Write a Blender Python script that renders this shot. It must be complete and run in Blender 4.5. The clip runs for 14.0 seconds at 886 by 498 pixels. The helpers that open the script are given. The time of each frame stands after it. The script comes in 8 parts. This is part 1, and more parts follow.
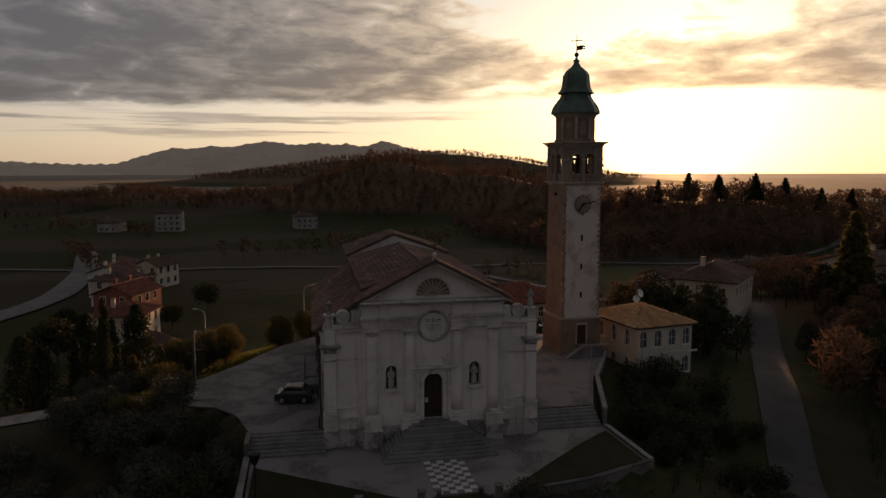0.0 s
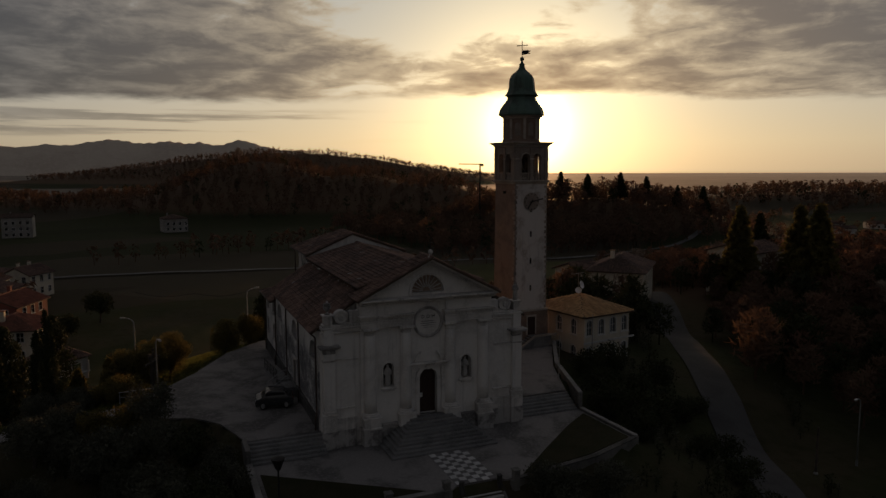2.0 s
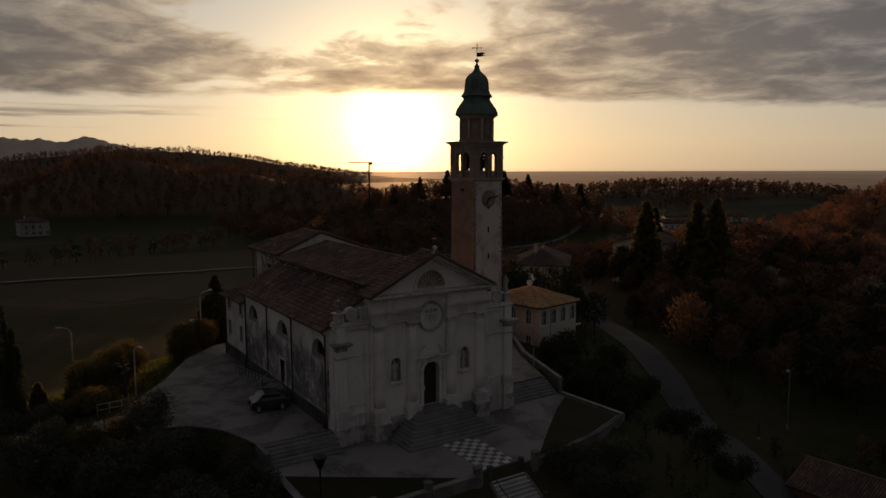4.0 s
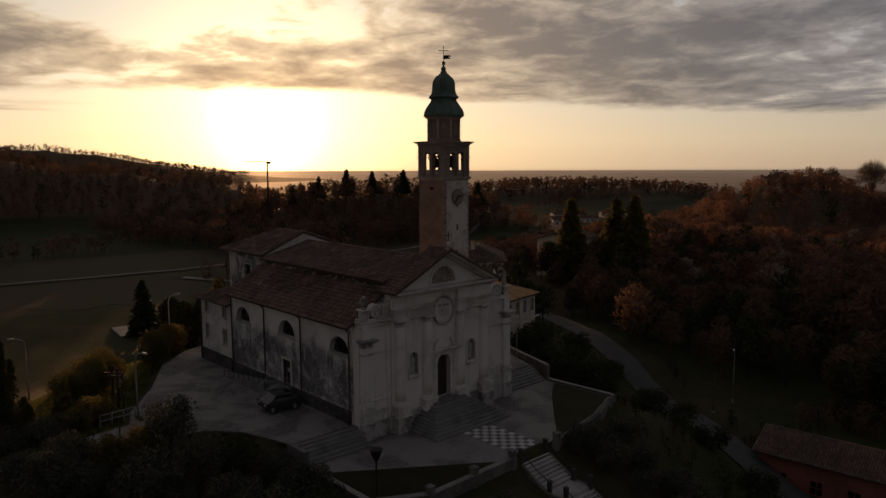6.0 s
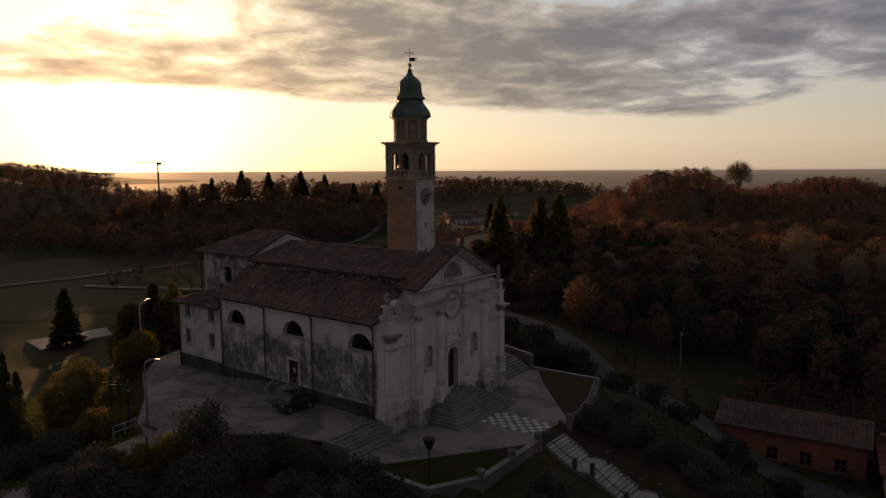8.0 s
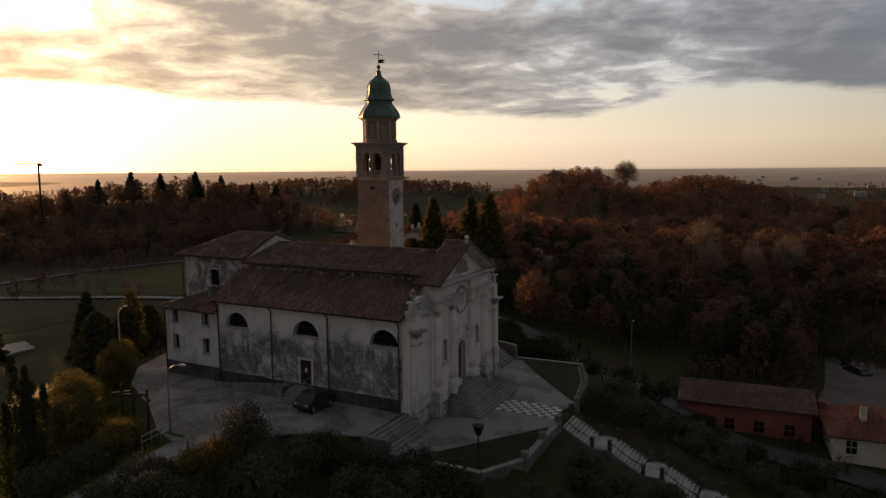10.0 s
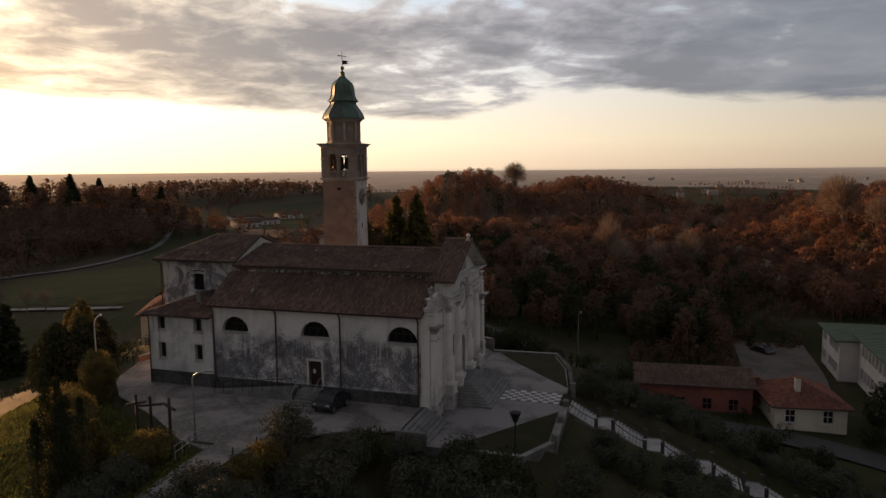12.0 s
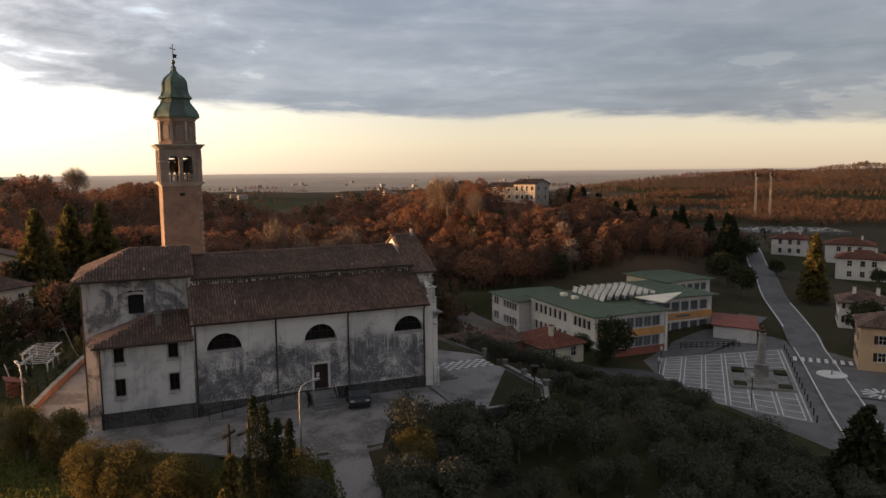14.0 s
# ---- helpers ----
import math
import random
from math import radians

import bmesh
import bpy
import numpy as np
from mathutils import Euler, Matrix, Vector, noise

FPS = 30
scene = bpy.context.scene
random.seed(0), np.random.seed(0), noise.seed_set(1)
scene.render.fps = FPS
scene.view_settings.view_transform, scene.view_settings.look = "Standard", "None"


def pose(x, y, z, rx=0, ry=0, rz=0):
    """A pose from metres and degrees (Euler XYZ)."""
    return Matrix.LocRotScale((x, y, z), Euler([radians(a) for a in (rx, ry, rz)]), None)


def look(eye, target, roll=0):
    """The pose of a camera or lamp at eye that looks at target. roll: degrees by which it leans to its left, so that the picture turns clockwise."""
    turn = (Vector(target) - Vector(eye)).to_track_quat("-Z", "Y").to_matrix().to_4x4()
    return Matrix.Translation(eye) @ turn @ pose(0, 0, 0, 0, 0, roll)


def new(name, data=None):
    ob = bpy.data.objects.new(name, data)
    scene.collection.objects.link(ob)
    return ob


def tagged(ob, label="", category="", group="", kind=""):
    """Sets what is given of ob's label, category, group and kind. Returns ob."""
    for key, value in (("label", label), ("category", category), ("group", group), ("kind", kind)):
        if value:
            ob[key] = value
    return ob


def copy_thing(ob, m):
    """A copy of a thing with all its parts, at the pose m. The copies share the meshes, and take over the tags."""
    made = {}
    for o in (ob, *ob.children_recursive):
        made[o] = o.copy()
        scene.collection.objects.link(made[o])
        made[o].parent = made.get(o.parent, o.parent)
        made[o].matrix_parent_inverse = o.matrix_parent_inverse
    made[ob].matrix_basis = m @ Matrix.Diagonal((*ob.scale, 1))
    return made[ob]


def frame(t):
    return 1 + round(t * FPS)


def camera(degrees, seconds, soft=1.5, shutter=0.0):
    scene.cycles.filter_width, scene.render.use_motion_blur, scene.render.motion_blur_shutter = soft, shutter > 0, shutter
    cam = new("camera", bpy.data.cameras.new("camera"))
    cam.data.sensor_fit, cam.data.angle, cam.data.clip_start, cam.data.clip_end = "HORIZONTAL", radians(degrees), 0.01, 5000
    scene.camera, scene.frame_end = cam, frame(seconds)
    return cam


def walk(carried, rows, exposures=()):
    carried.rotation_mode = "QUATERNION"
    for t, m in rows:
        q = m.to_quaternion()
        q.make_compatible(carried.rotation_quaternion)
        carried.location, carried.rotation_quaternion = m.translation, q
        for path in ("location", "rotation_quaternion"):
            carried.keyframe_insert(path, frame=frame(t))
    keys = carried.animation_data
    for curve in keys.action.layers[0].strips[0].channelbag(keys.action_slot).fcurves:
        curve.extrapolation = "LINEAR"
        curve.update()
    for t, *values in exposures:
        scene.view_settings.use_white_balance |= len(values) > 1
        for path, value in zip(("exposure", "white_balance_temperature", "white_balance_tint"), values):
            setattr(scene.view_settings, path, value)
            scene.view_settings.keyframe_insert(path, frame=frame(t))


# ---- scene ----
from mathutils.geometry import tessellate_polygon

# ---------------------------------------------------------------- camera
cam = camera(64.3, 14.0)
# seconds, x, y, z, yaw, pitch, roll
PATH = [
    (0.0, -9.06, -50.27, 20.68, -10.83, -6.46, 0.02),
    (0.5, -11.65, -49.88, 20.66, -13.64, -6.43, 0.03),
    (1.0, -14.25, -49.47, 20.65, -17.25, -6.45, 0.04),
    (1.5, -16.30, -49.32, 20.64, -19.28, -6.45, 0.06),
    (2.0, -18.87, -48.66, 20.63, -22.08, -6.49, 0.11),
    (2.5, -21.42, -48.06, 20.64, -25.13, -6.52, 0.11),
    (3.0, -23.78, -47.31, 20.60, -27.72, -6.55, 0.13),
    (5.5, -36.11, -41.74, 20.66, -40.40, -6.72, 0.13),
    (6.0, -38.33, -40.49, 20.64, -42.74, -6.71, 0.17),
    (6.5, -40.73, -39.10, 20.60, -45.22, -6.67, 0.19),
    (7.0, -42.88, -37.66, 20.64, -47.53, -6.74, 0.23),
    (7.5, -45.07, -35.87, 20.63, -50.06, -6.73, 0.25),
    (8.0, -47.10, -33.97, 20.58, -52.67, -6.68, 0.26),
    (10.5, -56.54, -23.58, 20.63, -64.99, -6.70, 0.46),
    (11.0, -58.12, -21.08, 20.61, -67.66, -6.66, 0.46),
    (11.5, -59.60, -18.75, 20.64, -70.15, -6.70, 0.49),
    (12.0, -60.95, -16.20, 20.64, -72.75, -6.69, 0.50),
    (12.5, -62.20, -13.59, 20.63, -75.32, -6.68, 0.50),
    (12.6, -62.69, -12.50, 20.63, -76.50, -6.69, 0.51),
    (12.7, -63.52, -10.41, 20.62, -78.76, -6.70, 0.54),
    (12.8, -64.45, -7.90, 20.62, -81.43, -6.71, 0.57),
    (12.9, -65.27, -5.32, 20.61, -84.10, -6.72, 0.60),
    (13.0, -66.07, -2.36, 20.61, -87.17, -6.73, 0.63),
    (13.5, -67.63, 10.89, 20.67, -101.24, -6.70, 0.64),
    (14.0, -66.16, 24.01, 20.67, -112.28, -6.61, 0.65),
]
# seconds, stops, kelvin, tint
EXPOSURES = [(0.0, -0.38, 6900, 17), (1.0, -0.74, 6900, 16), (1.5, -0.85, 6800, 15), (2.0, -1.18, 6600, 12), (3.0, -1.14, 6700, 14), (6.5, -0.65, 6900, 17), (8.0, -0.35, 6800, 15),
             (11.0, 0.2, 6650, 13), (12.5, 0.5, 6650, 15), (13.2, 0.8, 6500, 11), (14.0, 1.08, 6500, 11)]
walk(cam, [(t, pose(x, y, z, 90 + pitch, roll, yaw)) for t, x, y, z, yaw, pitch, roll in PATH], EXPOSURES)

# ---------------------------------------------------------------- world and sun
SUN_AZ, SUN_EL = 29.0, 3.2          # degrees: clockwise from +y, above the horizon
sun_dir = Vector((math.sin(radians(SUN_AZ)) * math.cos(radians(SUN_EL)),
                  math.cos(radians(SUN_AZ)) * math.cos(radians(SUN_EL)), math.sin(radians(SUN_EL))))
lamp = bpy.data.lights.new("sun", "SUN")
lamp.energy, lamp.angle, lamp.color = 5.0, radians(0.6), (1.0, 0.52, 0.22)
new("sun", lamp).matrix_world = look((0, 0, 0), -sun_dir)


class Graph:
    """A small helper to write shader nodes as expressions."""

    def __init__(self, tree):
        self.tree, self.nodes, self.links = tree, tree.nodes, tree.links

    def node(self, kind, inputs=(), **settings):
        n = self.nodes.new(kind)
        for key, value in settings.items():
            setattr(n, key, value)
        for key, value in (inputs.items() if isinstance(inputs, dict) else enumerate(inputs)):
            self.plug(n.inputs[key], value)
        return n

    def plug(self, socket, value):
        if isinstance(value, bpy.types.NodeSocket):
            self.links.new(value, socket)
        elif value is not None:
            if socket.type == "RGBA" and len(value) == 3:
                value = (*value, 1.0)
            socket.default_value = value

    def math(self, op, a, b=None, c=None, clamp=False):
        return self.node("ShaderNodeMath", [a, b, c], operation=op, use_clamp=clamp).outputs[0]

    def vec(self, op, a, b=None):
        n = self.node("ShaderNodeVectorMath", [a, b], operation=op)
        return n.outputs["Value"] if op in ("DOT_PRODUCT", "LENGTH") else n.outputs[0]

    def mix(self, fac, a, b, blend="MIX"):
        n = self.nodes.new("ShaderNodeMix")
        n.data_type, n.blend_type = "RGBA", blend
        self.plug(n.inputs[0], fac), self.plug(n.inputs[6], a), self.plug(n.inputs[7], b)
        return n.outputs[2]

    def ramp(self, fac, stops, smooth=False):
        n = self.node("ShaderNodeValToRGB", [fac])
        n.color_ramp.interpolation = "EASE" if smooth else "LINEAR"
        for i, (at, col) in enumerate(stops):
            e = n.color_ramp.elements[i] if i < 2 else n.color_ramp.elements.new(at)
            e.position, e.color = at, (*col, 1) if isinstance(col, tuple) else (col, col, col, 1)
        return n.outputs[0]

    def span(self, value, lo, hi, a=0.0, b=1.0):
        n = self.node("ShaderNodeMapRange", [value, lo, hi, a, b], interpolation_type="SMOOTHSTEP")
        return n.outputs[0]

    def noise(self, vector, scale, detail=4.0, rough=0.55, distortion=0.0):
        return self.node("ShaderNodeTexNoise", {"Vector": vector, "Scale": scale, "Detail": detail, "Roughness": rough,
                                                "Distortion": distortion}).outputs[0]


world = bpy.data.worlds.new("evening_sky")
scene.world = world
world.use_nodes = True
g = Graph(world.node_tree)
g.nodes.clear()
way = g.vec("NORMALIZE", g.node("ShaderNodeTexCoord").outputs["Generated"])
split = g.node("ShaderNodeSeparateXYZ", [way]).outputs
sky = g.node("ShaderNodeTexSky", sky_type="NISHITA", sun_disc=False, sun_elevation=radians(SUN_EL), sun_rotation=radians(SUN_AZ),
             air_density=1.0, dust_density=1.6, ozone_density=1.5, altitude=150.0).outputs[0]
near_sun = g.math("MAXIMUM", g.vec("DOT_PRODUCT", way, tuple(sun_dir)), 0.0)
elev = g.math("MULTIPLY", g.math("ARCSINE", split[2]), 57.2958)
# the clear air: a pale yellow band along the horizon that turns to pale blue higher up
clear = g.ramp(g.math("DIVIDE", elev, 40.0, clamp=True), [(0.0, (0.74, 0.59, 0.42)), (0.05, (0.82, 0.71, 0.52)), (0.16, (0.70, 0.70, 0.66)),
                                                          (0.35, (0.42, 0.52, 0.62)), (1.0, (0.20, 0.30, 0.44))])
toward = g.span(near_sun, 0.0, 1.0, 0.46, 1.12)
clear = g.vec("MULTIPLY", clear, g.node("ShaderNodeCombineXYZ", [toward, toward, toward]).outputs[0])
# aureole round the low sun
halo = g.math("ADD", g.math("MULTIPLY", g.math("POWER", near_sun, 900.0), 9.0),
              g.math("ADD", g.math("MULTIPLY", g.math("POWER", near_sun, 90.0), 2.1), g.math("MULTIPLY", g.math("POWER", near_sun, 9.0), 0.75)))
glow = g.vec("MULTIPLY", g.node("ShaderNodeCombineXYZ", [halo, halo, halo]).outputs[0], (1.0, 0.77, 0.34))
clear = g.vec("ADD", clear, glow)
# a deck of stratocumulus, seen in perspective: flat layers that close up towards the horizon
azim = g.math("MULTIPLY", g.math("ARCTAN2", split[0], split[1]), 57.2958)      # degrees clockwise from +y


def over_azimuth(stops, scale=10.0):
    """A height (degrees) that changes with the azimuth (-60 to 180)."""
    return g.math("MULTIPLY", g.ramp(g.math("DIVIDE", g.math("ADD", azim, 60.0), 240.0, clamp=True), [((a + 60) / 240, v / scale) for a, v in stops]), scale)


def bump_at(value, mid, half):
    """1 at mid, falling softly to 0 at mid - half and mid + half."""
    return g.math("MULTIPLY", g.span(value, mid - half, mid - 0.25 * half), g.span(value, mid + half, mid + 0.25 * half))


flow = g.node("ShaderNodeCombineXYZ", [g.math("MULTIPLY", azim, 0.075), g.math("MULTIPLY", g.math("LOGARITHM", g.math("ADD", g.math("MAXIMUM", elev, -2.0), 4.5), 2.7183), 3.4), 0.0]).outputs[0]
streak = g.node("ShaderNodeMapping", {"Vector": flow, "Rotation": (0, 0, radians(7)), "Location": (1.7, 0.4, 0.0)}).outputs[0]
big = g.noise(streak, 0.75, 3.0, 0.5, 0.5)
fine = g.noise(streak, 3.1, 9.0, 0.6, 0.3)
lumps = g.math("ADD", g.math("MULTIPLY", big, 0.5), g.math("MULTIPLY", fine, 0.5))
# lower rim of the deck: it dips in the east and again in the south-east
rim = over_azimuth([(-60, 4.6), (-21, 4.8), (-5, 5.4), (12, 5.7), (22, 6.4), (35, 6.3), (45, 5.5), (55, 5.0), (65, 4.5), (73, 4.1), (77, 5.1), (81, 6.2), (86, 6.3),
                    (93, 5.5), (101, 4.8), (112, 4.4), (126, 4.4), (136, 3.7), (150, 3.2), (180, 3.2)])
edge = g.math("ADD", g.math("SUBTRACT", elev, rim), g.math("MULTIPLY", g.math("SUBTRACT", g.noise(streak, 2.2, 8.0, 0.62, 0.3), 0.5), 1.7))
above = g.span(edge, -0.75, 0.05)
# thin, broken places: the bright veil over the sun, the torn rim in the east and blue gaps high above it
veil = g.math("MULTIPLY", bump_at(azim, 26.0, 21.0), g.span(elev, 8.2, 11.5))
torn = g.math("MULTIPLY", bump_at(azim, 79.0, 9.0), bump_at(elev, 6.4, 3.4))
gaps = g.math("MULTIPLY", bump_at(azim, 68.0, 26.0), g.span(elev, 9.5, 13.0))
west = g.math("MULTIPLY", bump_at(azim, -8.0, 22.0), bump_at(elev, 12.5, 3.0))
thin = g.math("ADD", g.math("ADD", g.math("MULTIPLY", veil, 0.17), g.math("MULTIPLY", torn, 0.12)), g.math("ADD", g.math("MULTIPLY", gaps, 0.115), g.math("MULTIPLY", west, 0.05)))
dapple = g.math("MULTIPLY", bump_at(azim, 27.0, 24.0), bump_at(elev, 8.6, 3.2))
thin = g.math("ADD", thin, g.math("MULTIPLY", dapple, 0.045))
stuff_ = g.math("SUBTRACT", g.math("ADD", lumps, 0.02), thin)
body = g.span(stuff_, 0.34, 0.45)
thick = g.span(stuff_, 0.37, 0.60)
# flat grey streaks in the clear band under the deck, towards the mountains
low_noise = g.noise(g.node("ShaderNodeCombineXYZ", [g.math("MULTIPLY", azim, 0.045), g.math("MULTIPLY", elev, 1.15), 3.0]).outputs[0], 1.0, 5.0, 0.6)
wisps = g.math("MULTIPLY", g.math("MULTIPLY", g.span(low_noise, 0.50, 0.62), g.span(azim, 24.0, 6.0)), g.math("MULTIPLY", bump_at(elev, 3.5, 1.7), 0.65))
lit = g.math("POWER", near_sun, 9.0)
shade = g.mix(lit, g.mix(thick, (0.36, 0.36, 0.385), (0.168, 0.170, 0.190)), g.mix(thick, (1.45, 1.18, 0.76), (0.40, 0.335, 0.275)))
# soft blue-grey layers in the south-east
layers = g.math("MULTIPLY", g.span(azim, 80.0, 102.0), g.span(azim, 185.0, 165.0))
soft = g.span(g.noise(g.node("ShaderNodeCombineXYZ", [g.math("MULTIPLY", azim, 0.05), g.math("MULTIPLY", elev, 0.33), 7.0]).outputs[0], 1.0, 4.0, 0.55, 0.4), 0.36, 0.66)
shade = g.mix(g.math("MULTIPLY", layers, 0.8), shade, g.mix(soft, (0.118, 0.137, 0.172), (0.185, 0.20, 0.23)))
dim = g.math("MULTIPLY", g.span(elev, 12.0, 34.0, 1.0, 0.86), g.span(azim, 112.0, 142.0, 1.0, 0.74))
# the deck is thicker towards the west
dim = g.math("MULTIPLY", dim, g.span(g.vec("DOT_PRODUCT", way, (-1.0, 0.25, 0.0)), -0.25, 0.5, 1.0, 0.72))
shade = g.vec("MULTIPLY", shade, g.node("ShaderNodeCombineXYZ", [dim, dim, dim]).outputs[0])
above = g.math("MAXIMUM", above, g.span(elev, 17.0, 22.0))
body = g.math("MAXIMUM", g.math("MAXIMUM", body, g.span(elev, 18.0, 30.0)), g.math("MULTIPLY", layers, 0.85))
cover = g.math("MAXIMUM", g.math("MULTIPLY", above, body), wisps)
air = g.mix(cover, clear, shade)
# the ground side of the sky sphere stays dim
air = g.mix(g.span(split[2], -0.02, 0.0), (0.10, 0.09, 0.08), air)
air = g.vec("ADD", air, g.vec("MULTIPLY", sky, (0.02, 0.02, 0.02)))
g.node("ShaderNodeOutputWorld", [g.node("ShaderNodeBackground", [air, 1.0]).outputs[0]])

# ---------------------------------------------------------------- materials
MATS = {}


def surface(name, base, second=None, third=None, scale=1.0, rough=0.85, metal=0.0, bump=0.3, bump_scale=None, bump_depth=0.02, random_amount=0.0,
            island=False, patch=(0.42, 0.62), streaks=0.0, spec=0.3, thin=0.0):
    """Base colour with a second tone in large patches and a third in fine grain, uneven gloss and fine relief, in metres."""
    m = bpy.data.materials.new(name)
    m.use_nodes = True
    q = Graph(m.node_tree)
    bsdf = q.nodes["Principled BSDF"]
    place = q.node("ShaderNodeNewGeometry").outputs["Position"]
    second = second or tuple(c * 0.8 for c in base)
    third = third or tuple(min(1, c * 1.15) for c in base)
    large = q.noise(place, 0.35 * scale, 5.0, 0.6, 0.4)
    grain = q.noise(place, 6.0 * scale, 4.0, 0.6)
    colour = q.mix(q.span(large, *patch), base, second)
    colour = q.mix(q.span(grain, 0.45, 0.75, 0.0, 0.7), colour, third)
    if streaks:
        tall = q.node("ShaderNodeMapping", {"Vector": place, "Scale": (2.2, 2.2, 0.16)}).outputs[0]
        colour = q.mix(q.math("MULTIPLY", q.span(q.noise(tall, 1.0, 5.0, 0.65), 0.52, 0.72), streaks), colour, tuple(c * 0.35 for c in second))
    if random_amount:
        if island:
            rnd = q.node("ShaderNodeNewGeometry").outputs["Random Per Island"]
        else:
            rnd = q.node("ShaderNodeObjectInfo").outputs["Random"]
        k = q.math("ADD", 1.0 - random_amount, q.math("MULTIPLY", rnd, 2 * random_amount))
        colour = q.vec("MULTIPLY", colour, q.node("ShaderNodeCombineXYZ", [k, k, k]).outputs[0])
    q.plug(bsdf.inputs["Base Color"], colour)
    q.plug(bsdf.inputs["Roughness"], q.math("ADD", rough - 0.08, q.math("MULTIPLY", grain, 0.16), clamp=True))
    bsdf.inputs["Metallic"].default_value = metal
    bsdf.inputs["Specular IOR Level"].default_value = spec
    if bump:
        relief = q.node("ShaderNodeBump", {"Height": q.noise(place, bump_scale or 9.0 * scale, 4.0, 0.6), "Strength": bump, "Distance": bump_depth})
        q.plug(bsdf.inputs["Normal"], relief.outputs[0])
    if thin:
        veil = q.node("ShaderNodeBsdfTranslucent", {"Color": colour})
        both = q.node("ShaderNodeMixShader", [thin, bsdf.outputs[0], veil.outputs[0]])
        q.links.new(both.outputs[0], q.nodes["Material Output"].inputs["Surface"])
    MATS[name] = m
    return m


plaster = surface("old_white_plaster", (0.62, 0.585, 0.55), (0.50, 0.47, 0.44), (0.68, 0.645, 0.61), 1.0, streaks=0.35, bump=0.35)
trim_stone = surface("pale_carved_stone", (0.58, 0.545, 0.51), (0.38, 0.355, 0.33), (0.65, 0.615, 0.58), 1.4, streaks=0.6, bump=0.3)
podium_stone = surface("weathered_podium_stone", (0.36, 0.338, 0.316), (0.15, 0.14, 0.133), (0.45, 0.42, 0.40), 1.8, streaks=0.7, patch=(0.48, 0.6))
step_stone = surface("grey_step_stone", (0.19, 0.183, 0.176), (0.12, 0.117, 0.113), (0.27, 0.262, 0.254), 1.5, random_amount=0.12)
tile_clay = surface("weathered_roof_tile", (0.17, 0.106, 0.082), (0.095, 0.066, 0.056), (0.235, 0.15, 0.118), 1.2, random_amount=0.34, island=True, rough=0.9)
tile_pale = surface("lichened_roof_tile", (0.36, 0.33, 0.30), (0.25, 0.22, 0.20), (0.45, 0.43, 0.40), 2.0, random_amount=0.3, island=True, rough=0.9)
tile_red = surface("red_roof_tile", (0.216, 0.0828, 0.054), (0.158, 0.0612, 0.0432), (0.259, 0.122, 0.0864), 2.0, random_amount=0.3, island=True, rough=0.9)
# tile brightened to ochre, so low sunlight sits in its base colour
tile_sun_ochre = surface("sun_ochre_roof_tile", (0.50, 0.32, 0.16), (0.40, 0.24, 0.12), (0.56, 0.39, 0.22), 2.0, random_amount=0.25, island=True, rough=0.85)
roof_under = surface("roof_boarding", (0.10, 0.07, 0.05), bump=0.2)
copper = surface("green_copper_sheet", (0.085, 0.135, 0.105), (0.06, 0.075, 0.062), (0.12, 0.185, 0.145), 1.6, rough=0.5, metal=0.25, streaks=0.5, bump=0.15, spec=0.4)
iron = surface("dark_wrought_iron", (0.035, 0.033, 0.032), rough=0.6, metal=0.6, bump=0.1)
pipe_metal = surface("brown_drainpipe", (0.075, 0.052, 0.045), rough=0.5, metal=0.4, bump=0.1)
tower_stone = surface("rose_brown_rubble", (0.225, 0.15, 0.112), (0.158, 0.105, 0.0788), (0.3, 0.225, 0.18), 1.5, bump=0.7, bump_scale=4.5, bump_depth=0.06, streaks=0.25)
tower_plaster = surface("grey_tower_plaster", (0.265, 0.212, 0.176), (0.19, 0.148, 0.12), (0.31, 0.262, 0.225), 1.2, streaks=0.3)
quoin_stone = surface("pale_quoin_stone", (0.377, 0.328, 0.279), (0.295, 0.246, 0.205), random_amount=0.18, scale=2.0)
door_wood = surface("dark_red_door_wood", (0.04, 0.022, 0.017), (0.028, 0.016, 0.013), rough=0.55, scale=2.0)
dark_glass = surface("dark_window_glass", (0.012, 0.012, 0.014), rough=0.12, bump=0.0, spec=0.6)
pale_glass = surface("pale_window_glass", (0.10, 0.11, 0.12), rough=0.10, bump=0.0, spec=0.7)
gravel = surface("pale_gravel", (0.225, 0.208, 0.196), (0.115, 0.107, 0.101), (0.28, 0.262, 0.25), 0.7, patch=(0.44, 0.6), bump=0.5, bump_scale=25.0, spec=0.15)
asphalt = surface("worn_asphalt", (0.125, 0.12, 0.117), (0.09, 0.087, 0.085), (0.165, 0.16, 0.156), 1.0, bump=0.4, bump_scale=25.0)
lane_asphalt = surface("dark_lane_asphalt", (0.05, 0.048, 0.047), (0.036, 0.035, 0.035), (0.065, 0.063, 0.062), 1.0, bump=0.4, bump_scale=25.0)
square_stone = surface("grey_square_paving", (0.20, 0.19, 0.182), (0.15, 0.143, 0.137), (0.25, 0.24, 0.23), 1.2)
white_stone = surface("white_band_stone", (0.58, 0.56, 0.53), (0.48, 0.46, 0.44), scale=2.0, random_amount=0.08)
dark_tile = surface("dark_path_tile", (0.16, 0.15, 0.145), scale=2.0, random_amount=0.15)
white_paint = surface("road_marking_paint", (0.62, 0.61, 0.59), (0.5, 0.49, 0.47), scale=2.5)
lawn = surface("winter_lawn", (0.031, 0.031, 0.015), (0.042, 0.037, 0.02), (0.023, 0.024, 0.012), 1.5, bump=0.9, bump_scale=14.0, bump_depth=0.08, spec=0.05)
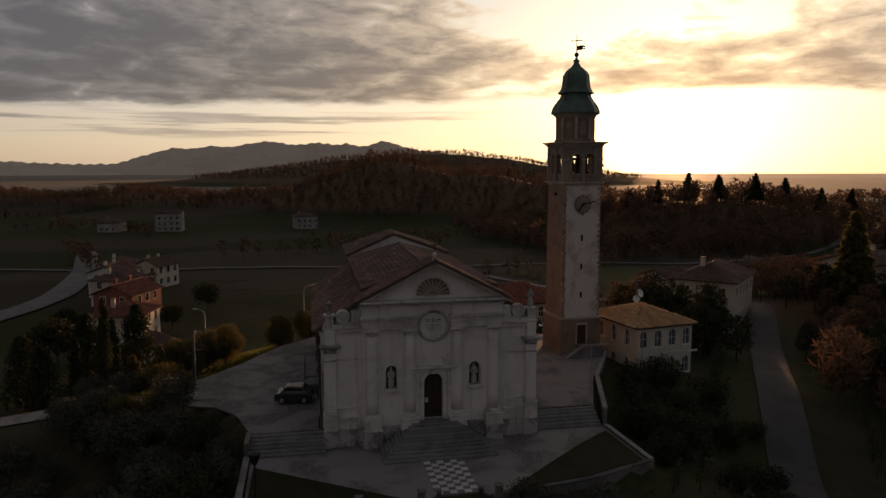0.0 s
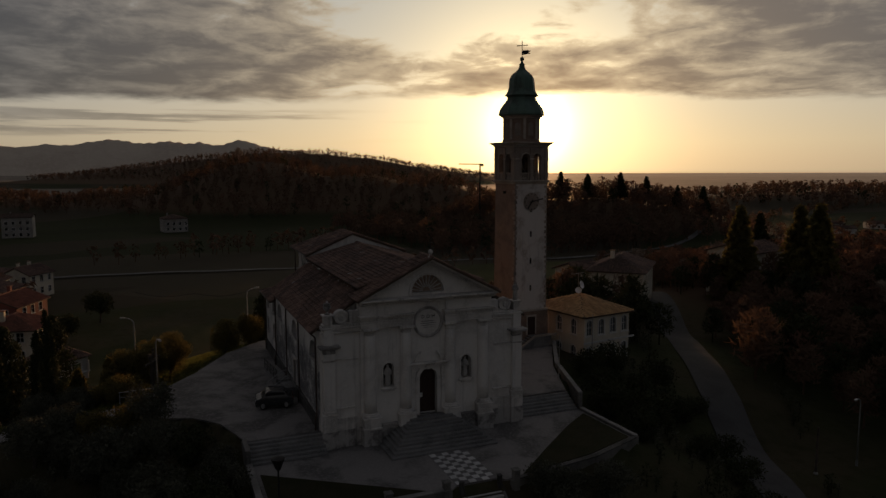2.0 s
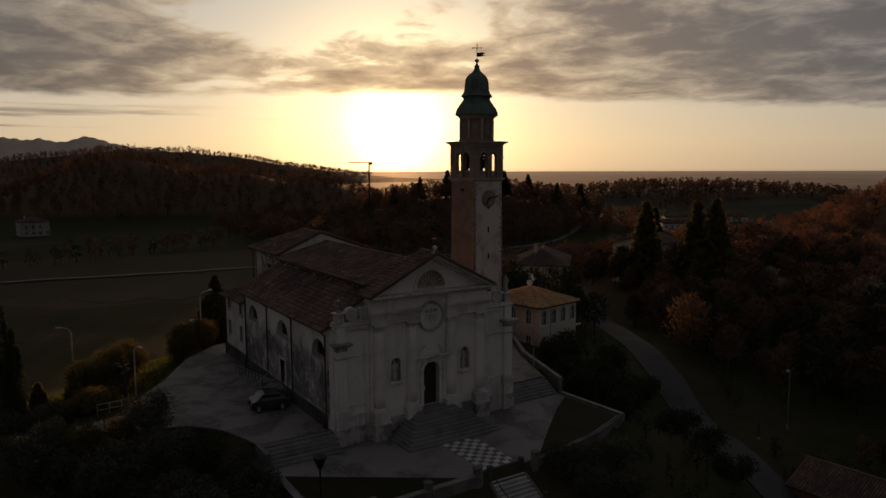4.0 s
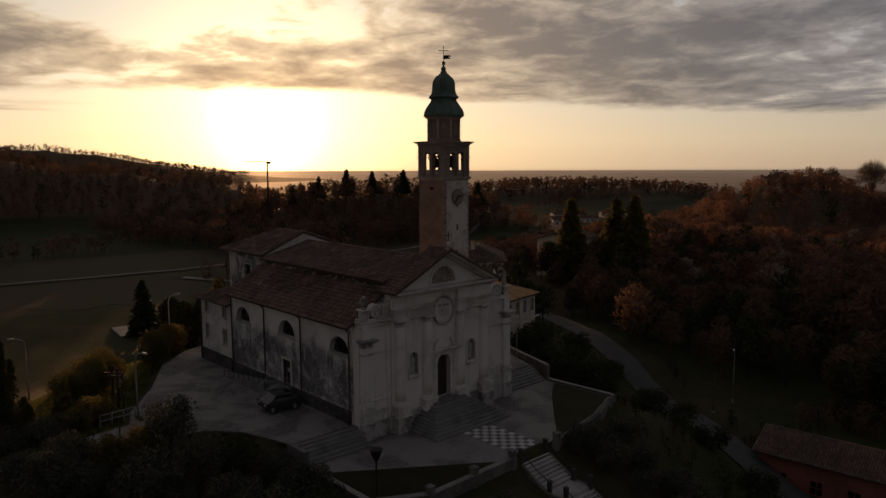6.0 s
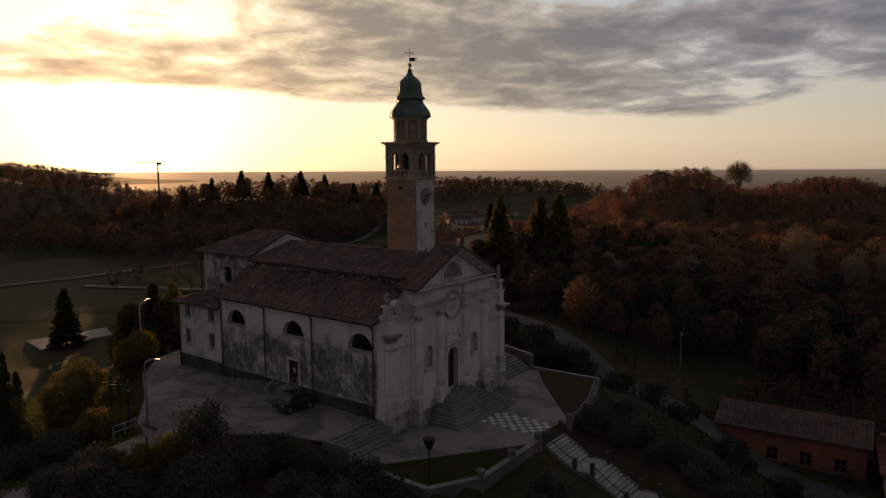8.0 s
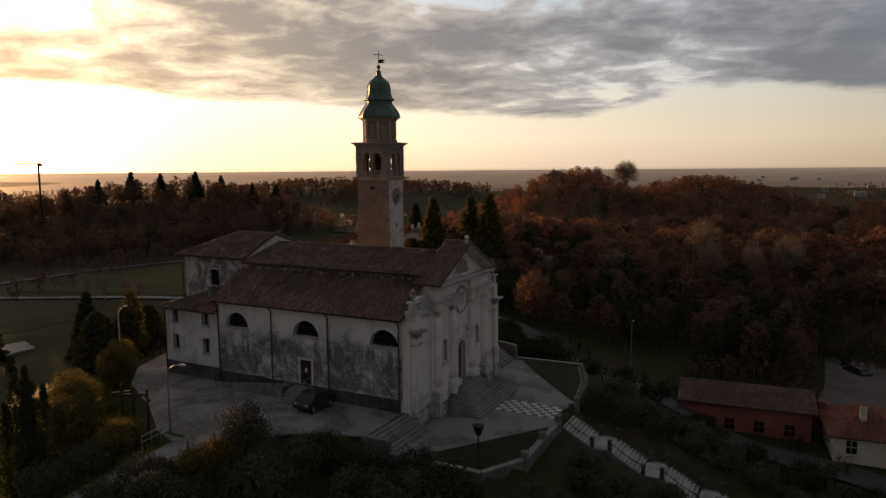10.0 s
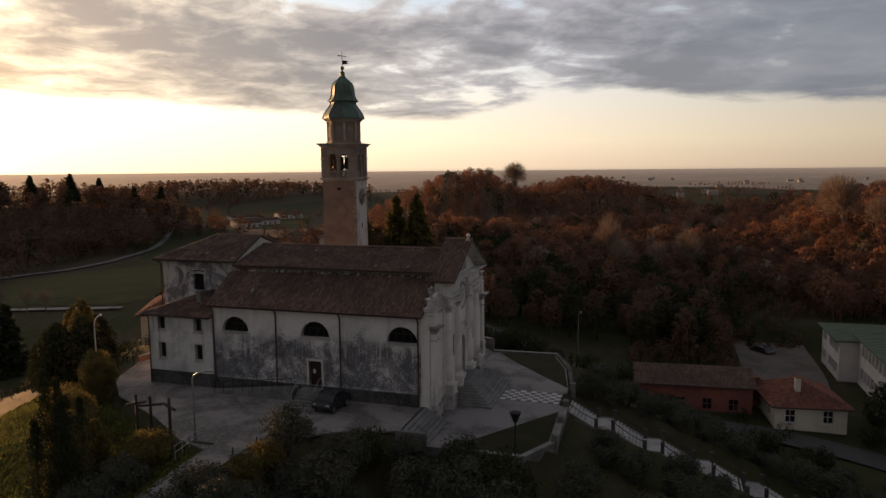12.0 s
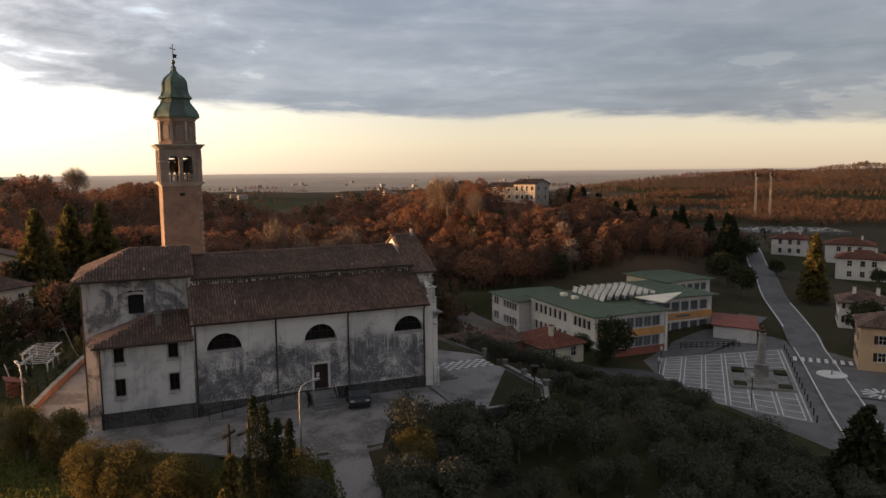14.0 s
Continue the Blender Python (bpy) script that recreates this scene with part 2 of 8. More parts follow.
wall_stone = surface("dry_retaining_wall", (0.155, 0.145, 0.13), (0.09, 0.085, 0.077), (0.22, 0.205, 0.19), 2.0, bump=0.8, bump_scale=4.0, bump_depth=0.08)
iron_stone = surface("dark_mossy_stone", (0.07, 0.066, 0.06), (0.04, 0.038, 0.035), scale=2.5)
cap_stone = surface("pale_wall_coping", (0.235, 0.222, 0.206), (0.16, 0.152, 0.14), scale=2.0)
bark = surface("tree_bark", (0.085, 0.065, 0.05), (0.05, 0.04, 0.032), (0.13, 0.105, 0.085), 3.0, bump=0.7, bump_scale=12.0)
leaf_olive = surface("olive_leaves", (0.078, 0.078, 0.055), (0.052, 0.053, 0.038), (0.115, 0.112, 0.082), 1.5, random_amount=0.22, island=True, bump=0, spec=0.15, thin=0.18)
leaf_cypress = surface("cypress_leaves", (0.034, 0.04, 0.019), (0.022, 0.027, 0.013), (0.06, 0.062, 0.03), 1.5, random_amount=0.22, island=True, bump=0, spec=0.1, thin=0.18)
leaf_gold = surface("golden_conifer_leaves", (0.14, 0.112, 0.038), (0.1, 0.083, 0.03), (0.19, 0.145, 0.05), 1.5, random_amount=0.22, island=True, bump=0, spec=0.1, thin=0.42)
leaf_fir = surface("fir_needles", (0.135, 0.112, 0.038), (0.1, 0.085, 0.03), (0.17, 0.135, 0.048), 1.5, random_amount=0.22, island=True, bump=0, spec=0.1, thin=0.4)
leaf_hedge = surface("hedge_leaves", (0.04, 0.045, 0.021), (0.026, 0.03, 0.014), (0.065, 0.066, 0.032), 1.5, random_amount=0.22, island=True, bump=0, spec=0.1, thin=0.18)
twig_brown = surface("bare_brown_twigs", (0.165, 0.093, 0.065), (0.125, 0.07, 0.05), (0.2, 0.118, 0.083), 0.06, random_amount=0.12, island=True, bump=0, spec=0.02, thin=0.3)
twig_rust = surface("rust_red_twigs", (0.245, 0.122, 0.074), (0.19, 0.097, 0.058), (0.29, 0.152, 0.096), 0.06, random_amount=0.12, island=True, bump=0, spec=0.02, thin=0.3)
twig_pale = surface("pale_bare_twigs", (0.24, 0.18, 0.135), (0.18, 0.13, 0.095), scale=0.4, random_amount=0.22, island=True, bump=0, spec=0.05, thin=0.15)
clock_plaster = surface("pale_flaking_tower_plaster", (0.55, 0.50, 0.46), (0.36, 0.30, 0.26), (0.62, 0.57, 0.53), 1.3, streaks=0.35, patch=(0.5, 0.66))
quoin_worn = surface("worn_brown_quoin_stone", (0.30, 0.235, 0.19), (0.2, 0.155, 0.125), (0.37, 0.30, 0.25), 1.2, random_amount=0.3, streaks=0.3)
# dark base colour that paints the shade of a deeper niche
niche_shade = surface("shaded_niche_stone", (0.11, 0.1, 0.092), (0.06, 0.056, 0.052), scale=2.0, streaks=0.4)
mortar = surface("white_lime_mortar", (0.72, 0.70, 0.67), (0.55, 0.53, 0.5), scale=3.0)
meadow = surface("green_winter_meadow", (0.058, 0.058, 0.022), (0.042, 0.044, 0.018), (0.078, 0.074, 0.03), 0.08, bump=0.6, bump_scale=3.0, bump_depth=0.1, spec=0.03)
ploughed = surface("bare_brown_field", (0.13, 0.085, 0.055), (0.10, 0.068, 0.045), scale=0.1, bump=0.6, bump_scale=2.0, bump_depth=0.1, spec=0.03)
wall_cream = surface("cream_house_plaster", (0.56, 0.50, 0.40), (0.48, 0.42, 0.33), scale=1.0, streaks=0.15)
wall_white = surface("white_house_plaster", (0.62, 0.59, 0.55), (0.53, 0.50, 0.46), scale=1.0, streaks=0.15)
wall_red = surface("brick_red_plaster", (0.26, 0.09, 0.065), (0.19, 0.07, 0.055), scale=1.0, streaks=0.2)
wall_orange = surface("orange_cladding", (0.55, 0.28, 0.10), scale=1.0)
roof_green = surface("green_metal_roof", (0.09, 0.118, 0.07), (0.07, 0.092, 0.056), (0.105, 0.135, 0.085), 1.0, rough=0.55, bump=0.1)
solar = surface("solar_panel_glass", (0.085, 0.11, 0.15), rough=0.28, bump=0, spec=0.7)
pale_roof = surface("pale_canopy_sheet", (0.70, 0.64, 0.52), scale=1.0)
wood_cross = surface("dark_cross_timber", (0.045, 0.035, 0.028), scale=2.0)
steel = surface("galvanised_steel", (0.34, 0.34, 0.34), rough=0.45, metal=0.7, bump=0.05)
car_paint = surface("dark_car_paint", (0.022, 0.024, 0.028), rough=0.25, bump=0, spec=0.6)
rubber = surface("tyre_rubber", (0.02, 0.02, 0.02), bump=0.1)
lamp_glass = surface("frosted_lamp_glass", (0.45, 0.44, 0.42), rough=0.35, bump=0)
bronze = surface("dark_bell_bronze", (0.09, 0.06, 0.035), rough=0.45, metal=0.8, bump=0.1)
plastic_white = surface("white_plastic", (0.65, 0.65, 0.64), rough=0.4, bump=0)

# stained side wall: pale plaster over which dark mould spreads in blotches and runs
m = surface("mouldy_side_plaster", (0.60, 0.575, 0.55), (0.50, 0.48, 0.46), (0.66, 0.64, 0.615), 1.2, streaks=0.4)
q = Graph(m.node_tree)
bsdf = q.nodes["Principled BSDF"]
clean = bsdf.inputs["Base Color"].links[0].from_socket
place = q.node("ShaderNodeNewGeometry").outputs["Position"]
height = q.node("ShaderNodeSeparateXYZ", [place]).outputs[2]
blot = q.math("ADD", q.math("MULTIPLY", q.noise(place, 0.45, 4.0, 0.6, 0.6), 0.42), q.math("MULTIPLY", q.noise(place, 6.5, 9.0, 0.82, 0.3), 0.58))
belt = q.math("MULTIPLY", q.span(height, 1.6, 2.6), q.span(height, 7.4, 4.6))
tall = q.node("ShaderNodeMapping", {"Vector": place, "Scale": (3.2, 3.2, 0.2)}).outputs[0]
run = q.math("MULTIPLY", q.span(q.noise(tall, 1.0, 5.0, 0.65), 0.53, 0.62), q.span(height, 3.6, 5.2))
mould = q.span(q.math("ADD", blot, q.math("SUBTRACT", q.math("MULTIPLY", belt, 0.115), 0.062)), 0.47, 0.575)
mould = q.math("MULTIPLY", mould, q.math("SUBTRACT", 1.0, q.math("MULTIPLY", run, 0.8)))
damp = q.math("MULTIPLY", q.span(q.noise(place, 0.8, 5.0, 0.6, 0.5), 0.42, 0.6), q.math("MULTIPLY", belt, 0.8))
stained = q.mix(damp, clean, (0.2, 0.197, 0.205))
q.plug(bsdf.inputs["Base Color"], q.mix(q.math("MULTIPLY", mould, 0.86), stained, (0.062, 0.063, 0.075)))
side_plaster = m

# open country: grass, stubble and bare soil in large fields
m = surface("country_ground", (0.038, 0.042, 0.018), (0.055, 0.046, 0.027), (0.027, 0.031, 0.013), 0.12, bump=0.8, bump_scale=3.0, bump_depth=0.15, spec=0.03)
q = Graph(m.node_tree)
bsdf = q.nodes["Principled BSDF"]
clean = bsdf.inputs["Base Color"].links[0].from_socket
place = q.node("ShaderNodeNewGeometry").outputs["Position"]
turned = q.node("ShaderNodeMapping", {"Vector": place, "Rotation": (0, 0, radians(24)), "Scale": (0.006, 0.013, 0.0)}).outputs[0]
cell = q.node("ShaderNodeTexVoronoi", {"Vector": turned, "Scale": 1.0}, distance="CHEBYCHEV").outputs["Color"]
tone = q.node("ShaderNodeSeparateColor", [cell]).outputs
field = q.ramp(tone[0], [(0.0, (0.024, 0.028, 0.012)), (0.4, (0.035, 0.04, 0.017)), (0.6, (0.048, 0.037, 0.025)), (1.0, (0.066, 0.054, 0.039))])
far = q.span(q.vec("LENGTH", q.vec("MULTIPLY", place, (1, 1, 0))), 75.0, 140.0)
q.plug(bsdf.inputs["Base Color"], q.mix(q.math("MULTIPLY", far, 0.8), clean, field))
high = q.math("MULTIPLY", q.span(q.node("ShaderNodeSeparateXYZ", [place]).outputs[2], -8.0, -4.0), q.span(q.vec("LENGTH", q.vec("MULTIPLY", place, (1, 1, 0))), 60.0, 90.0))
q.plug(bsdf.inputs["Base Color"], q.mix(q.math("MULTIPLY", high, 0.85), bsdf.inputs["Base Color"].links[0].from_socket, (0.11, 0.07, 0.045)))
country = m

frame_stone = surface("weathered_frame_stone", (0.40, 0.375, 0.35), (0.28, 0.262, 0.245), scale=2.0, streaks=0.4)
sac_plaster = surface("grey_streaked_plaster", (0.53, 0.51, 0.49), (0.36, 0.35, 0.345), (0.59, 0.57, 0.55), 1.4, streaks=0.55, bump=0.35, patch=(0.44, 0.62))
wall_ochre = surface("ochre_house_plaster", (0.50, 0.35, 0.215), (0.42, 0.29, 0.18), scale=1.0, streaks=0.15)
dark_plinth = surface("damp_plinth_stone", (0.075, 0.07, 0.066), (0.03, 0.029, 0.027), (0.17, 0.16, 0.15), 1.1, streaks=0.6, patch=(0.42, 0.62))
dry_grass = surface("short_winter_grass", (0.128, 0.135, 0.039), (0.09, 0.093, 0.03), (0.21, 0.195, 0.0675), 1.2, random_amount=0.3, island=True, bump=0, spec=0.05, thin=0.4)
# far plain; its evening haze is emission that grows with distance
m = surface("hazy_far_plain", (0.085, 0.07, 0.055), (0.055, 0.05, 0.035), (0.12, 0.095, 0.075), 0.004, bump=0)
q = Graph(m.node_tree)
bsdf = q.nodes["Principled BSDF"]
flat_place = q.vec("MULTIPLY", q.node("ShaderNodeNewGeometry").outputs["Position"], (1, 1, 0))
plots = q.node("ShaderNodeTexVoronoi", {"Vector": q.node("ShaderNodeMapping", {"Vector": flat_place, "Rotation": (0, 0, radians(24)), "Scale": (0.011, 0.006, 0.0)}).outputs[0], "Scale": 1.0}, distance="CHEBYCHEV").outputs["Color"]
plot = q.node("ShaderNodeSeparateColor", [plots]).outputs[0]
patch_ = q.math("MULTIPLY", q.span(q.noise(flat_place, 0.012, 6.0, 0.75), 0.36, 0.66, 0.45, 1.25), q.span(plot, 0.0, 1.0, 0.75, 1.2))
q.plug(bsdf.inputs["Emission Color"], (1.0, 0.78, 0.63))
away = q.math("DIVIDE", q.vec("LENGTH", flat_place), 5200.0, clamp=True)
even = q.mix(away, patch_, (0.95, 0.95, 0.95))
# less glow towards the west, where the plain is painted as shaded
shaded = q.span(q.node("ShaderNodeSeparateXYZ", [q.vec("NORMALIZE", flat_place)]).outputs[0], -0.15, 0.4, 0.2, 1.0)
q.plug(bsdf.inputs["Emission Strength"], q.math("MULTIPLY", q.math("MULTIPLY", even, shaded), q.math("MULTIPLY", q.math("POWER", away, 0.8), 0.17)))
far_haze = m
band_stone = surface("worn_band_stone", (0.52, 0.505, 0.485), (0.42, 0.408, 0.392), scale=2.0, random_amount=0.1)
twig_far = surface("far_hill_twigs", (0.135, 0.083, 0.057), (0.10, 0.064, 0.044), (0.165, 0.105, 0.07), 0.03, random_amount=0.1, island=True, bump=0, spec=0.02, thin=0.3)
choir_plaster = surface("stained_choir_plaster", (0.47, 0.45, 0.435), (0.12, 0.117, 0.125), (0.54, 0.52, 0.5), 1.8, streaks=0.8, patch=(0.44, 0.58))
stair_stone = surface("pale_stair_stone", (0.36, 0.345, 0.325), (0.24, 0.23, 0.217), (0.44, 0.42, 0.40), 1.5, random_amount=0.15)
dirt = surface("trodden_brown_dirt", (0.13, 0.108, 0.09), (0.085, 0.07, 0.06), (0.17, 0.145, 0.12), 0.8, bump=0.6, bump_scale=8.0, bump_depth=0.05)
old_plaster = surface("grey_old_farm_plaster", (0.33, 0.30, 0.27), (0.25, 0.225, 0.20), scale=1.0, streaks=0.3)

# ---------------------------------------------------------------- building helpers
def finish(bm, name, mat, smooth=False):
    bmesh.ops.recalc_face_normals(bm, faces=bm.faces)
    me = bpy.data.meshes.new(name)
    bm.to_mesh(me)
    bm.free()
    for mt in (mat if isinstance(mat, (list, tuple)) else (mat,)):
        me.materials.append(mt)
    if smooth:
        me.polygons.foreach_set("use_smooth", [True] * len(me.polygons))
    return me


def part(name, bm, mat, parent, label="", smooth=False, kind=""):
    me = bm if isinstance(bm, bpy.types.Mesh) else finish(bm, name, mat, smooth)
    ob = new(name, me)
    ob.parent = parent
    return tagged(ob, label=label, kind=kind)


def thing(name, label, category, group="", kind="", at=None):
    ob = new(name)
    ob.empty_display_size = 0.3
    if at is not None:
        ob.matrix_basis = at
    return tagged(ob, label, category, group, kind)


def solid(name, bm, mat, label, category, group="", kind="", at=None, smooth=False):
    ob = new(name, finish(bm, name, mat, smooth))
    if at is not None:
        ob.matrix_basis = at
    return tagged(ob, label, category, group, kind)


def box(bm, x0, x1, y0, y1, z0, z1, bevel=0.0, m=None):
    made = bmesh.ops.create_cube(bm, size=1.0)["verts"]
    for v in made:
        v.co = Vector((x0 + (v.co.x + 0.5) * (x1 - x0), y0 + (v.co.y + 0.5) * (y1 - y0), z0 + (v.co.z + 0.5) * (z1 - z0)))
    if bevel:
        out = bmesh.ops.bevel(bm, geom=list({e for v in made for e in v.link_edges}), offset=bevel, segments=1, affect="EDGES", profile=0.5)
        made = list({v for f in out["faces"] for v in f.verts} | {v for v in made if v.is_valid})
    if m is not None:
        bmesh.ops.transform(bm, matrix=m, verts=made)
    return bm


def boxed(*a, bevel=0.0, m=None):
    return box(bmesh.new(), *a, bevel=bevel, m=m)


def lathe(profile, segs=24, bm=None, m=None, spin=0.0):
    """Revolve (radius, height) pairs about z."""
    bm = bm or bmesh.new()
    rings = []
    for r, z in profile:
        rings.append([bm.verts.new((r * math.cos(spin + 2 * math.pi * i / segs), r * math.sin(spin + 2 * math.pi * i / segs), z)) for i in range(segs)])
    for a, b in zip(rings, rings[1:]):
        for i in range(segs):
            bm.faces.new((a[i], a[(i + 1) % segs], b[(i + 1) % segs], b[i]))
    bm.faces.new(rings[0][::-1]), bm.faces.new(rings[-1])
    if m is not None:
        bmesh.ops.transform(bm, matrix=m, verts=[v for ring in rings for v in ring])
    return bm


def tube(points, radius, segs=8, bm=None, taper=1.0):
    """A round bar through points."""
    bm = bm or bmesh.new()
    pts = [Vector(p) for p in points]
    rings = []
    for i, p in enumerate(pts):
        d = (pts[min(i + 1, len(pts) - 1)] - pts[max(i - 1, 0)]).normalized()
        side = d.cross(Vector((0.31, 0.9, 0.2))).normalized()
        other = d.cross(side)
        r = radius * (1 + (taper - 1) * i / max(1, len(pts) - 1))
        rings.append([bm.verts.new(p + side * r * math.cos(2 * math.pi * k / segs) + other * r * math.sin(2 * math.pi * k / segs)) for k in range(segs)])
    for a, b in zip(rings, rings[1:]):
        for i in range(segs):
            bm.faces.new((a[i], a[(i + 1) % segs], b[(i + 1) % segs], b[i]))
    bm.faces.new(rings[0][::-1]), bm.faces.new(rings[-1])
    return bm


def prism(outline, depth, bm=None, m=None, holes=()):
    """A plate with the outline (and holes) in x and z, from y = 0 to y = depth."""
    bm = bm or bmesh.new()
    loops = [outline, *holes]
    flat = [p for loop in loops for p in loop]
    tris = tessellate_polygon([[Vector((x, z, 0)) for x, z in loop] for loop in loops])
    front = [bm.verts.new((x, 0, z)) for x, z in flat]
    back = [bm.verts.new((x, depth, z)) for x, z in flat]
    for t in tris:
        try:
            bm.faces.new([front[i] for i in t])
            bm.faces.new([back[i] for i in reversed(t)])
        except ValueError:
            pass
    start = 0
    for loop in loops:
        n = len(loop)
        for i in range(n):
            a, b = start + i, start + (i + 1) % n
            bm.faces.new((front[a], front[b], back[b], back[a]))
        start += n
    if m is not None:
        bmesh.ops.transform(bm, matrix=m, verts=front + back)
    return bm


def rect(x0, x1, z0, z1):
    return [(x0, z0), (x1, z0), (x1, z1), (x0, z1)]


def arch(x0, x1, z0, spring, segs=12, rise=None):
    """An opening with a round head."""
    c, r = (x0 + x1) / 2, (x1 - x0) / 2
    rise = r if rise is None else rise
    return [(x0, z0), (x1, z0)] + [(c + r * math.cos(math.pi * i / segs), spring + rise * math.sin(math.pi * i / segs)) for i in range(segs + 1)]


def inside(p, poly):
    hit, (x, y) = False, p
    for (x0, y0), (x1, y1) in zip(poly, poly[1:] + poly[:1]):
        if (y0 > y) != (y1 > y) and x < (x1 - x0) * (y - y0) / (y1 - y0) + x0:
            hit = not hit
    return hit


def soup(name, verts, faces, mat, mats=None):
    """A mesh from arrays: verts (n, 3), faces (m, 3 or 4)."""
    verts, faces = np.asarray(verts, np.float32), np.asarray(faces, np.int32)
    me = bpy.data.meshes.new(name)
    me.vertices.add(len(verts)), me.loops.add(faces.size), me.polygons.add(len(faces))
    me.vertices.foreach_set("co", verts.ravel())
    me.loops.foreach_set("vertex_index", faces.ravel())
    k = faces.shape[1]
    me.polygons.foreach_set("loop_start", np.arange(0, faces.size, k, dtype=np.int32))
    for mt in (mat if isinstance(mat, (list, tuple)) else (mat,)):
        me.materials.append(mt)
    if mats is not None:
        me.polygons.foreach_set("material_index", np.asarray(mats, np.int32))
    me.update(calc_edges=True)
    me.validate()
    return me


def tiles(name, corners, mat, pale=None, pale_share=0.0, pitch=0.23, course=0.4, seed=1, lift=0.03):
    """Rows of half-round clay tiles over a flat roof face. corners: the eave's two ends first, then the top edge."""
    rng = np.random.default_rng(seed)
    a, b = Vector(corners[0]), Vector(corners[1])
    u = (b - a).normalized()
    n = u.cross(Vector(corners[2]) - a).normalized()
    if n.z < 0:
        n = -n
    v = n.cross(u)
    if v.z < 0:
        v = -v
    poly = [((Vector(c) - a).dot(u), (Vector(c) - a).dot(v)) for c in corners]
    us, vs = [p[0] for p in poly], [p[1] for p in poly]
    centres = [(x, y) for y in np.arange(min(vs) + course * 0.4, max(vs), course) for x in np.arange(min(us) + pitch / 2, max(us), pitch) if inside((x, y), poly)]
    if not centres:
        centres = [((us[0] + us[1]) / 2, 0.2)]
    c = np.array(centres)
    k = len(c)
    ang = np.linspace(0, math.pi, 5)
    verts = np.zeros((k, 10, 3))
    for end, (dy, r, z0) in enumerate(((-course * 0.62, pitch * 0.37, 0.05), (course * 0.62, pitch * 0.30, 0.0))):
        jit = rng.normal(0, 0.008, (k, 3))
        for i, w in enumerate(ang):
            x = c[:, 0] + jit[:, 0] - r * math.cos(w)
            y = c[:, 1] + dy + jit[:, 1]
            z = lift + z0 + r * 1.05 * math.sin(w) + jit[:, 2] * 0.6
            verts[:, end * 5 + i] = np.array(a)[None] + x[:, None] * np.array(u) + y[:, None] * np.array(v) + z[:, None] * np.array(n)
    quads = np.array([[i, i + 1, i + 6, i + 5] for i in range(4)])
    faces = (np.arange(k)[:, None, None] * 10 + quads[None]).reshape(-1, 4)
    which = np.repeat((rng.random(k) < pale_share).astype(int), 4) if pale else None
    return soup(name, verts.reshape(-1, 3), faces, [mat, pale] if pale else mat, which)


def slab(corners, thick):
    """A roof slab: the polygon and its copy below."""
    bm = bmesh.new()
    top = [bm.verts.new(c) for c in corners]
    low = [bm.verts.new((c[0], c[1], c[2] - thick)) for c in corners]
    bm.faces.new(top), bm.faces.new(low[::-1])
    for i in range(len(top)):
        j = (i + 1) % len(top)
        bm.faces.new((top[i], top[j], low[j], low[i]))
    return bm


def roof_face(parent, corners, mat, thick=0.14, pale=None, share=0.0, seed=1, label=""):
    r = part("roof", slab(corners, thick), roof_under, parent, label)
    part("roof_tiles", tiles("roof_tiles", corners, mat, pale, share, seed=seed), mat, r, kind="stuff")
    return r


# ---------------------------------------------------------------- the lie of the land
PLATEAU = [(-13.6, -7.2), (-10.2, -8.9), (-2.2, -8.6), (2.2, -8.6), (9.5, -7.4), (14.5, -5.6), (14.0, 2.0), (17.2, 10.5), (21.5, 18.0),
           (22.5, 26.0), (14.0, 31.5), (4.4, 33.2), (-3.0, 34.7), (-8.7, 32.6), (-12.7, 28.6), (-16.2, 22.0), (-19.7, 17.0), (-21.0, 13.5),
           (-20.4, 10.0), (-17.0, 8.6), (-15.2, 6.5), (-13.7, 1.8)]
# places and heights of the land round the knoll
LAND = [(0, -45, -12.7), (15, -60, -12.9), (-20, -45, -12.9), (40, -60, -12.6), (30, -20, -9.7), (30, -5, -7.0), (14, -19, -9.0), (22, -24, -10.6), (9, -32, -11.8), (40, 17, -4.3), (60, 50, -3.2),
        (30, 30, -1.8), (12, 45, -5.0), (8, 64, -9.4), (-12, 58, -9.6), (12, 78, -9.4), (28, 72, -9.4), (-4, 74, -9.4), (-30, 70, -10.8), (-30, 30, -9.0), (-45, 0, -10.5), (-40, -30, -11.5), (0, 80, -9.0), (60, 110, -9.0),
        (-60, 150, -10.5), (20, 150, -10.0), (70, -30, -9.5), (75, 10, -6.0), (80, -75, -12.0), (20, -95, -13.0), (110, 140, -10.0), (-120, 40, -12.5)]
